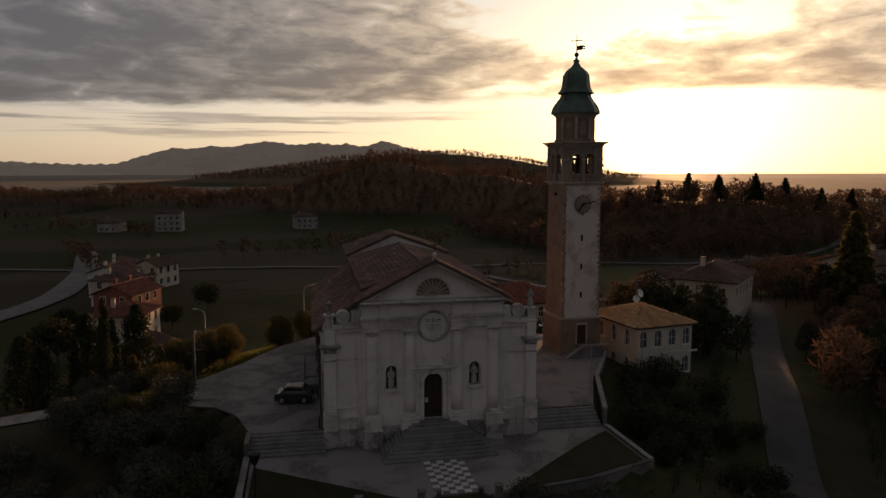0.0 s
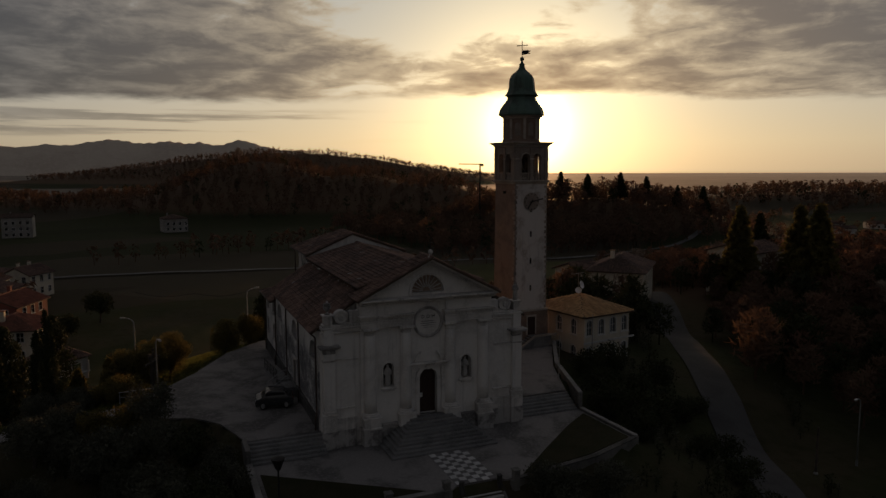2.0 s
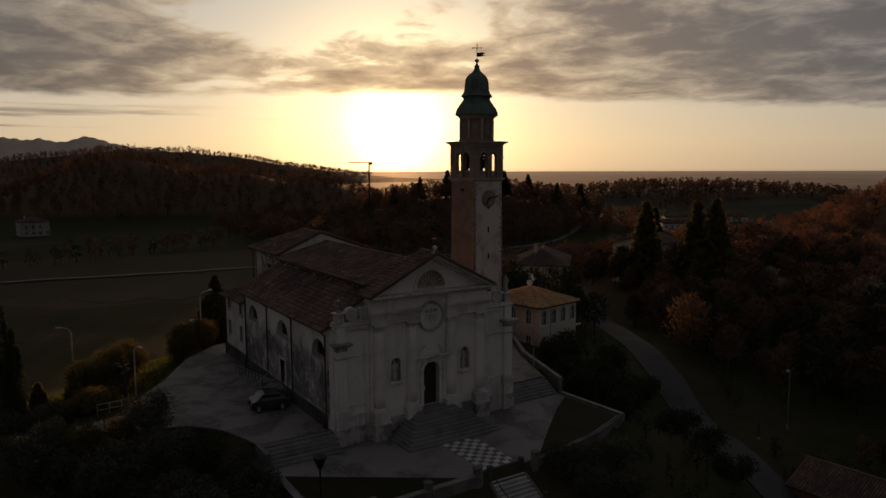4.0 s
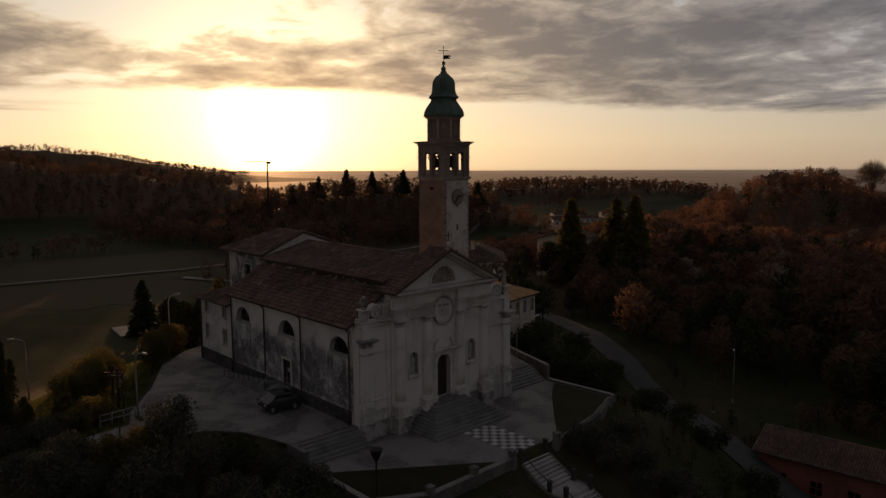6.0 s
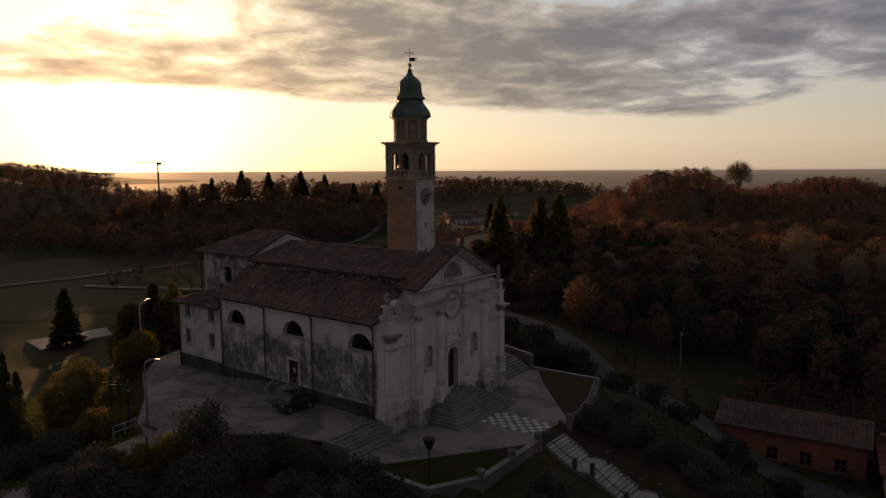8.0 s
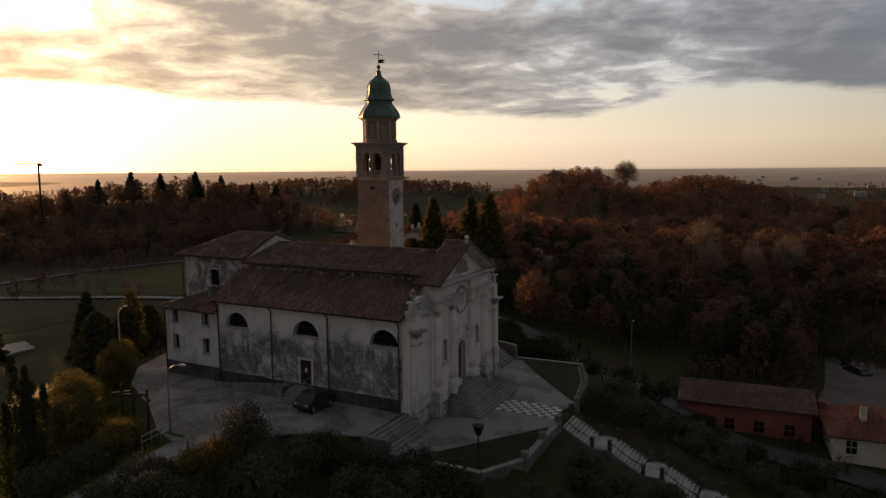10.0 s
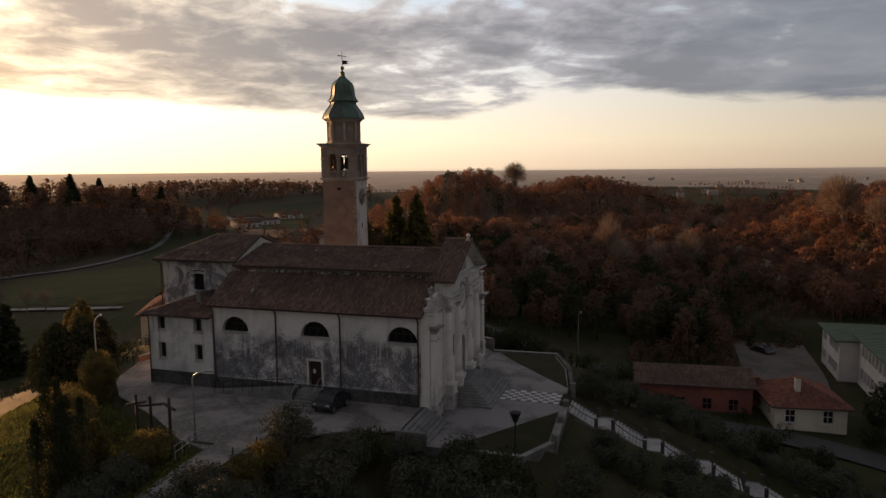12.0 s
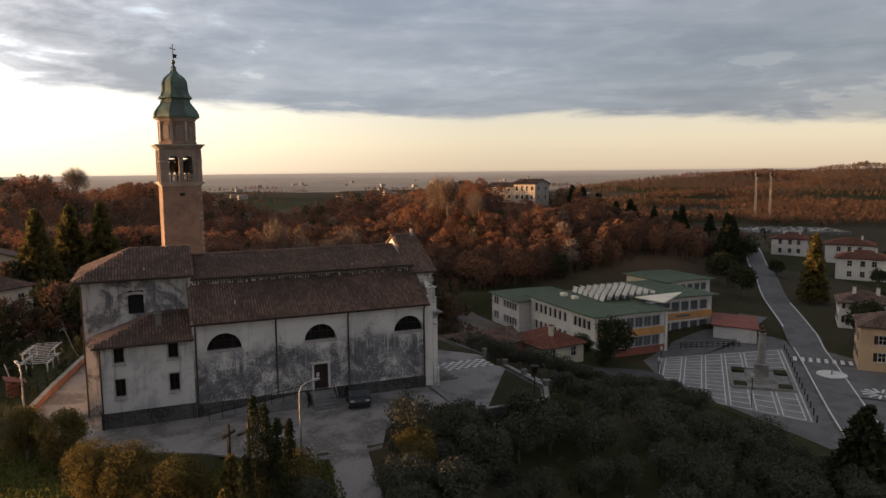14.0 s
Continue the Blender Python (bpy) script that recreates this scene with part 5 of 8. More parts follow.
# belfry: four walls, each with two arched openings
HOLES = [arch(c - 0.52, c + 0.52, 19.42, 21.75, 12) for c in (-0.72, 0.72)]
for k in range(4):
    turn = pose(0, 0, 0, 0, 0, 90 * k)
    w = part("belfry_wall", prism([(-2.1 + (0.45 if k % 2 else 0), 19.36), (2.1 - (0.45 if k % 2 else 0), 19.36), (2.1 - (0.45 if k % 2 else 0), 22.95), (-2.1 + (0.45 if k % 2 else 0), 22.95)],
                                  0.45, m=turn @ pose(0, -2.1, 0), holes=HOLES), tower_plaster, tower)
    for c in (-0.72, 0.72):
        part("arch_surround", prism(arch(c - 0.62, c + 0.62, 21.7, 21.75, 14), 0.06, m=turn @ pose(0, -2.15, 0), holes=[arch(c - 0.52, c + 0.52, 21.69, 21.75, 14)]), quoin_stone, w)
        for i in range(5):
            x = c - 0.4 + 0.2 * i
            part("baluster", lathe([(0.05, 19.42), (0.075, 19.62), (0.04, 19.85), (0.06, 20.1)], 8, m=turn @ pose(x, -1.95, 0)), quoin_stone, w)
        part("balustrade_rail", boxed(c - 0.52, c + 0.52, -2.04, -1.86, 20.1, 20.2, m=turn), quoin_stone, w)
    for c in (-1.9, 0.0, 1.9):
        wd = 0.22 if c else 0.2
        part("belfry_pilaster", boxed(c - wd + (0.02 if c < 0 else 0), c + wd - (0.02 if c > 0 else 0), -2.2, -2.08, 19.4, 22.9, m=turn), tower_plaster, w)
        part("impost", boxed(c - wd - 0.06, c + wd + 0.06, -2.25, -2.1, 21.62, 21.74, m=turn), quoin_stone, w)
part("belfry_ceiling", boxed(-1.64, 1.64, -1.64, 1.64, 22.05, 22.2), roof_under, tower)
bm = band(2.18, 22.92, 23.08)
box(bm, -2.42, 2.42, -2.42, 2.42, 23.24, 23.36, bevel=0.02)
box(bm, -2.58, 2.58, -2.58, 2.58, 23.36, 23.5, bevel=0.03)
crown = part("tower_cornice", bm, quoin_stone, tower)
bm = bmesh.new()
for k in range(4):
    for i in range(14):
        x = -2.0 + 4.0 * i / 13
        box(bm, x - 0.09, x + 0.09, -2.36, -2.1, 23.08, 23.25, m=pose(0, 0, 0, 0, 0, 90 * k))
part("dentil_course", bm, quoin_stone, crown, kind="stuff")
# octagonal drum
EIGHT = math.pi / 8
drum = part("drum", lathe([(2.12, 23.5), (2.12, 23.72), (1.98, 23.86), (1.98, 26.05), (2.02, 26.1)], 8, spin=EIGHT), tower_stone, tower)
for k in range(8):
    a = 45 * k
    t = pose(0, 0, 0, 0, 0, a)
    part("drum_panel", prism(arch(-0.42, 0.42, 24.1, 25.3, 10), 0.05, m=t @ pose(0, -1.87, 0), holes=[arch(-0.32, 0.32, 24.2, 25.3, 10)]), tower_stone, drum)
    part("drum_infill", prism(arch(-0.32, 0.32, 24.2, 25.3, 10), 0.03, m=t @ pose(0, -1.86, 0)), tower_plaster, drum)
    part("drum_corner", boxed(-0.13, 0.13, -2.03, -1.85, 23.86, 26.0, m=t @ pose(0, 0, 0, 0, 0, 22.5)), quoin_stone, drum)
part("drum_cornice", lathe([(2.02, 26.02), (2.12, 26.1), (2.12, 26.2), (2.32, 26.3), (2.36, 26.42), (2.2, 26.44)], 8, spin=EIGHT), quoin_stone, tower)
# copper roof in two bells
prof = [(2.45, 26.4), (2.50, 26.5), (2.46, 26.75), (2.30, 27.15), (2.02, 27.55), (1.78, 27.85), (1.60, 28.1), (1.52, 28.35), (1.55, 28.5), (1.82, 28.56), (1.82, 28.64),
        (1.70, 28.72), (1.54, 28.95), (1.42, 29.3), (1.38, 29.7), (1.36, 30.05), (1.30, 30.4), (1.12, 30.75), (0.85, 31.0), (0.58, 31.2), (0.38, 31.4), (0.30, 31.6),
        (0.30, 31.95), (0.33, 32.0), (0.16, 32.1), (0.10, 32.3)]
dome = part("copper_dome", lathe(prof, 8, spin=EIGHT), copper, tower, "green copper dome in two bell shapes")
for k in range(8):
    a = EIGHT + k * math.pi / 4
    part("dome_rib", tube([((r + 0.015) * math.cos(a), (r + 0.015) * math.sin(a), z) for r, z in prof[:22]], 0.045, 6), copper, dome)
part("ball", lathe([(0.02, 32.25)] + [(0.24 * math.sin(math.pi * i / 10), 32.55 - 0.24 * math.cos(math.pi * i / 10)) for i in range(1, 10)] + [(0.02, 32.8)], 16), copper, tower, "copper ball", smooth=True)
cross = part("tower_cross", tube([(0, 0, 32.7), (0, 0, 34.5)], 0.04, 6), iron, tower, "iron cross with weather vane")
part("cross_arm", boxed(-0.5, 0.5, -0.03, 0.03, 33.95, 34.02, m=pose(0, 0, 0, 0, 0, -35)), iron, cross)
for s in (-1, 1):
    part("cross_tip", lathe([(0.02, -0.07), (0.08, 0), (0.02, 0.07)], 8, m=pose(0, 0, 0, 0, 0, -35) @ pose(s * 0.52, 0, 33.985)), iron, cross)
part("weather_vane", prism([(0.04, 33.0), (0.62, 33.06), (0.98, 33.14), (0.6, 33.24), (0.98, 33.38), (0.6, 33.5), (0.04, 33.46)], 0.03, m=pose(0, 0, 0, 0, 0, -35)), iron, cross)
# bells in the belfry
for bx, by, k, turn in ((-0.78, -0.72, 0.66, 0), (0.78, -0.6, 0.62, 90), (-0.7, 0.74, 0.58, 90), (0.72, 0.72, 0.54, 0)):
    bell = thing("bell", "dark bronze bell hung in the belfry", "bell", group="bells in the tower", at=tower.matrix_basis @ pose(bx, by, 0, 0, 0, turn))
    part("bell_body", lathe([(k * 0.98, 20.45), (k * 0.93, 20.53), (k * 0.72, 20.85), (k * 0.6, 21.2), (k * 0.52, 21.5), (k * 0.2, 21.62)], 16), bronze, bell, smooth=True)
    part("clapper", lathe([(0.03, 21.3), (0.04, 20.6), (0.09, 20.45), (0.05, 20.3)], 8), iron, bell)
    part("yoke", boxed(-0.62, 0.62, -0.11, 0.11, 21.6, 21.88, bevel=0.03), wood_cross, bell)
    rim = [(0.0, 0.62 * math.cos(a), 21.7 + 0.62 * math.sin(a)) for a in np.linspace(0, 2 * math.pi, 17)]
    part("bell_wheel", tube([(0.52, y, z) for _, y, z in rim], 0.035, 6), iron, bell)
    for q in (-0.66, 0.66):
        part("bell_frame", boxed(q - 0.07, q + 0.07, -0.07, 0.07, 19.3, 21.9), iron, bell)
        part("frame_brace", tube([(q, -0.6, 19.4), (q, 0, 20.7), (q, 0.6, 19.4)], 0.05, 6), iron, bell)
# door and outer stair of the tower
td = part("tower_door", boxed(-0.45, 0.55, -2.36, -2.2, 2.3, 4.3), door_wood, tower)
part("door_frame", prism(rect(-0.6, 0.7, 2.3, 4.5), 0.1, m=pose(0, -2.4, 0), holes=[rect(-0.45, 0.55, 2.3, 4.3)]), quoin_stone, td)
stair = thing("tower_stair", "stone stair with landing before the tower door", "steps", at=tower.matrix_basis.copy())
for i in range(7):
    part("step", boxed(-2.3 + 0.3 * i, 1.9, -3.6, -2.4, 1.0 + 0.18 * i, 1.18 + 0.18 * i, bevel=0.02), step_stone, stair)
part("parapet", prism([(-2.3, 1.05), (-0.3, 2.3), (2.6, 2.3), (2.6, 2.5), (-0.4, 2.5), (-2.4, 1.25)], 0.14, m=pose(0, -3.75, 0)), quoin_stone, stair)

# ---------------------------------------------------------------- forecourt and plaza
flat_sheet("forecourt", [(-13.4, -7.1), (-10.2, -8.7), (-2.0, -8.5), (-1.45, -8.05), (1.45, -8.05), (2.0, -8.5), (9.5, -7.3), (14.3, -5.5), (13.95, 3.5), (-13.5, 2.1)], 0.0, gravel, "pale gravel forecourt before the church")
flat_sheet("plaza", [(-13.6, 1.95), (-15.1, 6.6), (-16.9, 8.7), (-20.3, 10.1), (-20.9, 13.5), (-19.6, 16.9), (-16.1, 21.9), (-12.6, 28.5), (-8.7, 32.4), (-3, 34.5), (4.4, 33.0),
                     (14, 31.3), (22.3, 25.9), (21.3, 18.1), (17.0, 10.6), (13.95, 3.3), (8.3, 3.3), (8.3, 1.95)], 1.08, gravel, "pale worn gravel plaza beside the church")
flat_sheet("lawn_west", [(-13.2, -1.6), (-13.2, -7.0), (-10.2, -8.5), (-3.4, -8.3)], 0.05, lawn, "dark green lawn in the forecourt corner", thick=0.1)
flat_sheet("lawn_east", [(13.8, 0.4), (14.15, -5.4), (9.5, -7.1), (3.4, -8.2), (7.0, -5.0), (11.0, -1.6)], 0.05, lawn, "dark green lawn in the forecourt corner", thick=0.1)
ribbon("lane", [(-17, 12.0), (-21.4, 12.75), (-24, 13.35), (-27, 13.6), (-40, 14.0), (-58, 15.5), (-84, 22), (-119, 31)], 2.7, gravel, "pale gravel lane that leaves the plaza", lift=0.12)


def low_wall(name, line, top, foot, thick, mat, cap, label, parts_of=None):
    """A wall along a line of points (x, y, top offset), with a coping stone on each stretch."""
    w = thing(name, label, "wall", kind="structure")
    for (x0, y0), (x1, y1) in zip(line, line[1:]):
        d = math.hypot(x1 - x0, y1 - y0)
        m = Matrix.Translation((x0, y0, 0)) @ pose(0, 0, 0, 0, 0, math.degrees(math.atan2(y1 - y0, x1 - x0)))
        part("wall_body", boxed(-thick / 2, d + thick / 2 - 0.01, -thick / 2, thick / 2, foot, top, m=m), mat, w)
        n = max(1, int(d / 1.1))
        for i in range(n):
            part("coping_stone", boxed(d * i / n + 0.01, d * (i + 1) / n - 0.01, -thick / 2 - 0.05, thick / 2 + 0.05, top + 0.002, top + 0.09, bevel=0.015, m=m), cap, w)
    return w


brick_wall = surface("old_red_brick", (0.27, 0.13, 0.09), (0.19, 0.10, 0.075), (0.33, 0.20, 0.15), 2.0, bump=0.6)
low_wall("forecourt_wall_west", [(-13.75, -0.1), (-13.75, -7.2), (-10.3, -9.0)], 0.2, -3.2, 0.34, wall_stone, cap_stone, "old stone retaining wall with pale coping")
low_wall("forecourt_wall_south", [(-10.3, -9.0), (-2.3, -8.8)], 0.2, -3.2, 0.34, wall_stone, cap_stone, "old stone retaining wall with pale coping")
low_wall("forecourt_wall_east", [(14.6, -5.7), (14.25, 1.4)], 0.12, -3.2, 0.28, wall_stone, cap_stone, "old stone retaining wall with pale coping")
low_wall("forecourt_wall_corner", [(2.3, -8.8), (9.6, -7.6), (14.4, -5.75)], 0.06, -3.2, 0.3, wall_stone, dark_plinth, "low mossy retaining wall at the forecourt corner")
low_wall("plaza_wall_east", [(14.2, 1.5), (17.3, 10.5), (21.6, 18.2)], 1.45, -2.5, 0.3, wall_stone, cap_stone, "stone parapet wall along the upper plaza")
low_wall("plaza_wall_north", [(-3.0, 34.4), (4.5, 33.3), (14.2, 31.6)], 1.6, -1.5, 0.35, brick_wall, cap_stone, "low red brick wall round the back of the plaza")

# chequered path of pale and dark slabs: pale slabs stand on a dark bed
path_bed = flat_sheet("path", [(-1.45, -8.06), (1.45, -8.06), (1.45, -2.8), (-1.45, -2.8)], 0.012, dark_tile, "chequered stone path from the stairs to the church door", thick=0.08)
slab_me = finish(boxed(-0.235, 0.235, -0.235, 0.235, 0, 0.03, bevel=0.008), "slab", band_stone)
for i in range(6):
    for j in range(11):
        if (i + j) % 2 == 0:
            ob = part("slab", slab_me, None, path_bed)
            ob.location = (-1.2 + 0.48 * i, -7.8 + 0.475 * j, 0.012)

# ---------------------------------------------------------------- long stair down to the square
stairs = thing("long_stairs", "long flight of pale stone stairs with dark posts and slim rails", "stairs")
HALF = 1.42                          # half the stair's width
step_me = finish(boxed(-HALF, HALF, -0.31, 0.03, -0.85, 0.0, bevel=0.02), "step", stair_stone)
nose_me = finish(boxed(-HALF, HALF, -0.335, -0.27, -0.05, 0.004, bevel=0.012), "nosing", band_stone)
y, z = -8.05, 0.0
FLIGHTS = []
for flight, count in enumerate((2, 9, 9, 9, 9, 9, 9, 9, 9, 4)):
    head = (y, z)
    for i in range(count):
        z -= 0.166
        tread = part("step", step_me, None, stairs)
        tread.location = (0, y, z)
        part("nosing", nose_me, None, tread)
        y -= 0.293
    if flight:
        FLIGHTS.append((head, (y, z)))
        if flight < 9:
            part("landing", boxed(-HALF, HALF, y - 1.42, y + 0.02, z - 0.85, z, bevel=0.02), stair_stone, stairs)
            y -= 1.42
post_me = finish(boxed(-0.13, 0.13, -0.15, 0.15, -1.3, 0.78, bevel=0.02), "stair_post", iron_stone)
cap_me = finish(boxed(-0.16, 0.16, -0.18, 0.18, 0.78, 0.85, bevel=0.02), "post_cap", iron_stone)
for s in (-1, 1):
    for k, ((y0, z0), (y1, z1)) in enumerate(FLIGHTS):
        bm = prism([(y0 + 0.2, z0 - 1.7), (y0 + 0.2, z0 + 0.03), (y1, z1 + 0.03), (y1, z1 - 1.7)], 0.22, m=side_at(s * (HALF + 0.11) - 0.11))
        part("stair_wall", bm, wall_stone, stairs)
        if k < 8:
            part("stair_wall", boxed(min(s * HALF, s * (HALF + 0.22)), max(s * HALF, s * (HALF + 0.22)), y1 - 1.22, y1 - 0.004, z1 - 1.7, z1 + 0.028), wall_stone, stairs)
        for yy, zz in ((y0, z0), (y1, z1)):
            p = part("stair_post", post_me, None, stairs)
            p.location = (s * (HALF - 0.05), yy, zz)
            part("post_cap", cap_me, None, p)
        part("handrail", tube([(s * (HALF - 0.05), y0, z0 + 0.68), (s * (HALF - 0.05), (y0 + y1) / 2, (z0 + z1) / 2 + 0.55), (s * (HALF - 0.05), y1, z1 + 0.68)], 0.035, 6), iron, stairs)
for x, yy in ((-10.4, -9.0), (-2.5, -8.8), (2.5, -8.8), (-6.4, -8.9)):
    bm = boxed(-0.22, 0.22, -0.22, 0.22, -2.5, 0.7, bevel=0.02)
    pil = thing("wall_pillar", "square stone pillar at the forecourt wall", "pillar", group="forecourt pillars", at=Matrix.Translation((x, yy, 0)))
    part("pillar_shaft", bm, wall_stone, pil)
    part("pillar_cap", boxed(-0.27, 0.27, -0.27, 0.27, 0.7, 0.79, bevel=0.03), wall_stone, pil)

# ---------------------------------------------------------------- loose things round the church
# three timber crosses
for x, y, h, arm, turn in ((-20.0, 17.3, 3.4, 0.95, 60), (-19.8, 19.1, 3.3, 0.85, 120), (-19.8, 20.35, 3.3, 0.7, 140)):
    c = thing("timber_cross", "tall dark timber cross standing at the plaza edge", "cross", group="timber crosses", at=pose(x, y, 0.9, 0, 0, turn))
    part("upright", boxed(-0.09, 0.09, -0.09, 0.09, 0, h, bevel=0.015), wood_cross, c)
    part("cross_beam", boxed(-arm, arm, -0.10, 0.08, h - 0.75, h - 0.58, bevel=0.015), wood_cross, c)

# street lamps
def street_lamp(x, y, z, h, turn, label="tall steel street lamp with a curved arm"):
    ob = thing("street_lamp", label, "street lamp", group="street lamps", at=pose(x, y, z, 0, 0, turn))
    part("pole", tube([(0, 0, 0), (0, 0, h * 0.45), (0, 0, h - 0.6), (0.12, 0, h - 0.25), (0.5, 0, h - 0.02), (1.1, 0, h + 0.08)], 0.07, 8, taper=0.6), steel, ob, smooth=True)
    part("lamp_head", boxed(1.0, 1.55, -0.11, 0.11, h + 0.04, h + 0.15, bevel=0.03), steel, ob)
    part("lamp_glass", boxed(1.08, 1.5, -0.08, 0.08, h + 0.0, h + 0.04), lamp_glass, ob)
    part("foot_collar", lathe([(0.11, 0), (0.11, 0.5), (0.08, 0.55)], 10), steel, ob)
    return ob


street_lamp(-19.5, 15.6, 1.0, 5.2, -75)
street_lamp(-9.8, 33.4, 0.2, 6.8, 20)
street_lamp(40.0, -5.1, land_z(40, -5.1), 6.5, 200)
street_lamp(-22.0, 40.0, land_z(-22, 40), 7.0, 160)
pl = thing("post_lantern", "dark iron post lantern with a funnel shade", "lantern", at=pose(-12.7, -6.5, 0.05))
part("post", tube([(0, 0, 0), (0, 0, 2.2)], 0.06, 8), iron, pl)
part("shade", lathe([(0.06, 2.2), (0.16, 2.3), (0.42, 2.95), (0.44, 3.0), (0.1, 3.1)], 10), iron, pl)
part("lamp_glass", lathe([(0.08, 2.28), (0.2, 2.6), (0.3, 2.9)], 10), lamp_glass, pl)
for x, y in ((14.4, 6.0), (22.6, 12.8)):
    pole = thing("flag_pole", "slim pale metal pole beside the plaza wall", "pole", group="slim poles", at=pose(x + 0.4, y, 0.4))
    part("mast", tube([(0, 0, 0), (0, 0, 5.0)], 0.05, 8, taper=0.7), steel, pole)
    part("mast_foot", lathe([(0.14, -0.6), (0.14, 0.1), (0.06, 0.2)], 10), steel, pole)

pole = thing("utility_pole", "bare grey timber utility pole beside the lane", "pole", at=pose(34.2, -5.6, land_z(34.2, -5.6)))
part("mast", tube([(0, 0, -0.3), (0, 0, -2.0 - land_z(34.2, -5.6))], 0.12, 8, taper=0.75), bark, pole)
part("mast_foot", lathe([(0.2, -0.3), (0.2, 0.12), (0.14, 0.2)], 10), cap_stone, pole)

# parked car: dark hatchback
def car(at, paint, label, short=1.0):
    ob = thing("car", label, "car", group="parked cars", at=at)
    side = [(-2.05, 0.38), (-2.1, 0.75), (-1.95, 0.95), (-1.55, 1.02), (-1.05, 1.42), (0.55, 1.48), (0.95, 1.40), (1.45, 1.0), (2.0, 0.88), (2.12, 0.62), (2.05, 0.36)]
    bm = prism(side, 1.72, m=pose(0, -0.86, 0))
    for v in bm.verts:
        v.co.y *= 1.0 - 0.14 * max(0, (v.co.z - 0.85) / 0.6)
    bmesh.ops.bevel(bm, geom=[e for e in bm.edges if len(e.link_faces) == 2 and e.calc_face_angle(0) > 0.6], offset=0.05, segments=2, affect="EDGES")
    ob.scale.x = short
    body = part("body", bm, paint, ob)
    for s in (-1, 1):
        part("side_window", prism([(-1.35, 1.05), (-1.0, 1.36), (0.5, 1.42), (0.85, 1.35), (1.2, 1.04)], 0.02, m=pose(0, s * 0.79 - 0.01, 0)), dark_glass, body)
        part("headlight", boxed(2.0, 2.1, s * 0.62 - 0.17, s * 0.62 + 0.17, 0.66, 0.8, bevel=0.03), lamp_glass, body)
        part("tail_light", boxed(-2.1, -2.02, s * 0.62 - 0.13, s * 0.62 + 0.13, 0.72, 0.9, bevel=0.02), wall_red, body)
        part("mirror", boxed(0.9, 1.1, s * 0.92 - 0.08, s * 0.92 + 0.08, 0.98, 1.1, bevel=0.03), paint, body)
        for x in (-1.3, 1.3):
            wh = part("wheel", lathe([(0.2, -0.1), (0.32, -0.1), (0.33, -0.05), (0.33, 0.05), (0.32, 0.1), (0.2, 0.1)], 18, m=pose(x, s * 0.78, 0.33, 90)), rubber, ob)
            part("rim", lathe([(0.21, -0.11), (0.21, 0.11)], 14, m=pose(x, s * 0.78, 0.33, 90)), steel, wh)
    part("windscreen", prism([(-0.66, 0), (0.66, 0), (0.6, 0.58), (-0.6, 0.58)], 0.02, m=pose(1.44, 0, 1.02, 0, 0, 90) @ pose(0, 0, 0, -50)), dark_glass, body)
    part("rear_window", prism([(-0.62, 0), (0.62, 0), (0.55, 0.5), (-0.55, 0.5)], 0.02, m=pose(-1.56, 0, 1.03, 0, 0, 90) @ pose(0, 0, 0, 50)), dark_glass, body)
    return ob


car(pose(-10.55, 9.15, 1.09, 0, 0, 172), car_paint, "dark parked car beside the church wall", short=0.72)
# fence rails and a bench near the lane
fence = thing("timber_fence", "low rail fence at the head of the lane", "fence", at=pose(-21.1, 15.0, land_z(-21.1, 15.0)))
for i in range(4):
    part("fence_post", tube([(0.9 * i - 1.4, 0.1 * i, -0.2), (0.9 * i - 1.4, 0.1 * i, 1.0)], 0.05, 6), steel, fence)
for h in (0.5, 0.95):
    part("fence_rail", tube([(-1.4, 0, h), (1.3, 0.3, h)], 0.035, 6), steel, fence)
for x, y in ((-22.6, 10.4), (-21.0, 9.6)):
    ob = thing("fence_stake", "weathered timber stake at the lane edge", "stake", group="fence stakes", at=pose(x, y, land_z(x, y) - 0.1))
    part("stake", tube([(0, 0, 0), (0.05, 0, 1.7)], 0.07, 6, taper=0.8), bark, ob)
    part("stake_brace", tube([(0.03, 0, 1.1), (0.6, 0.3, 0.1)], 0.05, 6), bark, ob)

# garden below the plaza wall: a pale pergola, a ladder and a small shed
for gx0, gy0, gl in ((25.6, 37.0, 5.0), (19.0, 36.4, 4.0)):
    gz = land_z(gx0, gy0)
    pg = thing("pergola", "low white-painted timber frame in the garden", "pergola", group="garden pergolas", at=pose(gx0, gy0, gz, 0, 0, -8))
    for px_ in (-gl / 2, 0, gl / 2):
        for py_ in (-1.3, 1.3):
            part("post", boxed(px_ - 0.07, px_ + 0.07, py_ - 0.07, py_ + 0.07, -0.3, 1.1, bevel=0.01), plastic_white, pg)
    for py_ in (-1.3, 1.3):
        part("beam", boxed(-gl / 2 - 0.3, gl / 2 + 0.3, py_ - 0.07, py_ + 0.07, 1.1, 1.2, bevel=0.01), plastic_white, pg)
    for k in range(int(gl / 0.8) + 1):
        part("rafter", boxed(-gl / 2 + 0.8 * k - 0.05, -gl / 2 + 0.8 * k + 0.05, -1.6, 1.6, 1.202, 1.26, bevel=0.01), plastic_white, pg)
ld = thing("ladder", "pale wooden ladder leaning in the garden", "ladder", at=pose(13.2, 38.0, land_z(13.2, 38.0), -14, 0, 20))
for s in (-0.22, 0.22):
    part("stile", boxed(s - 0.03, s + 0.03, -0.03, 0.03, 0, 2.4), plastic_white, ld)
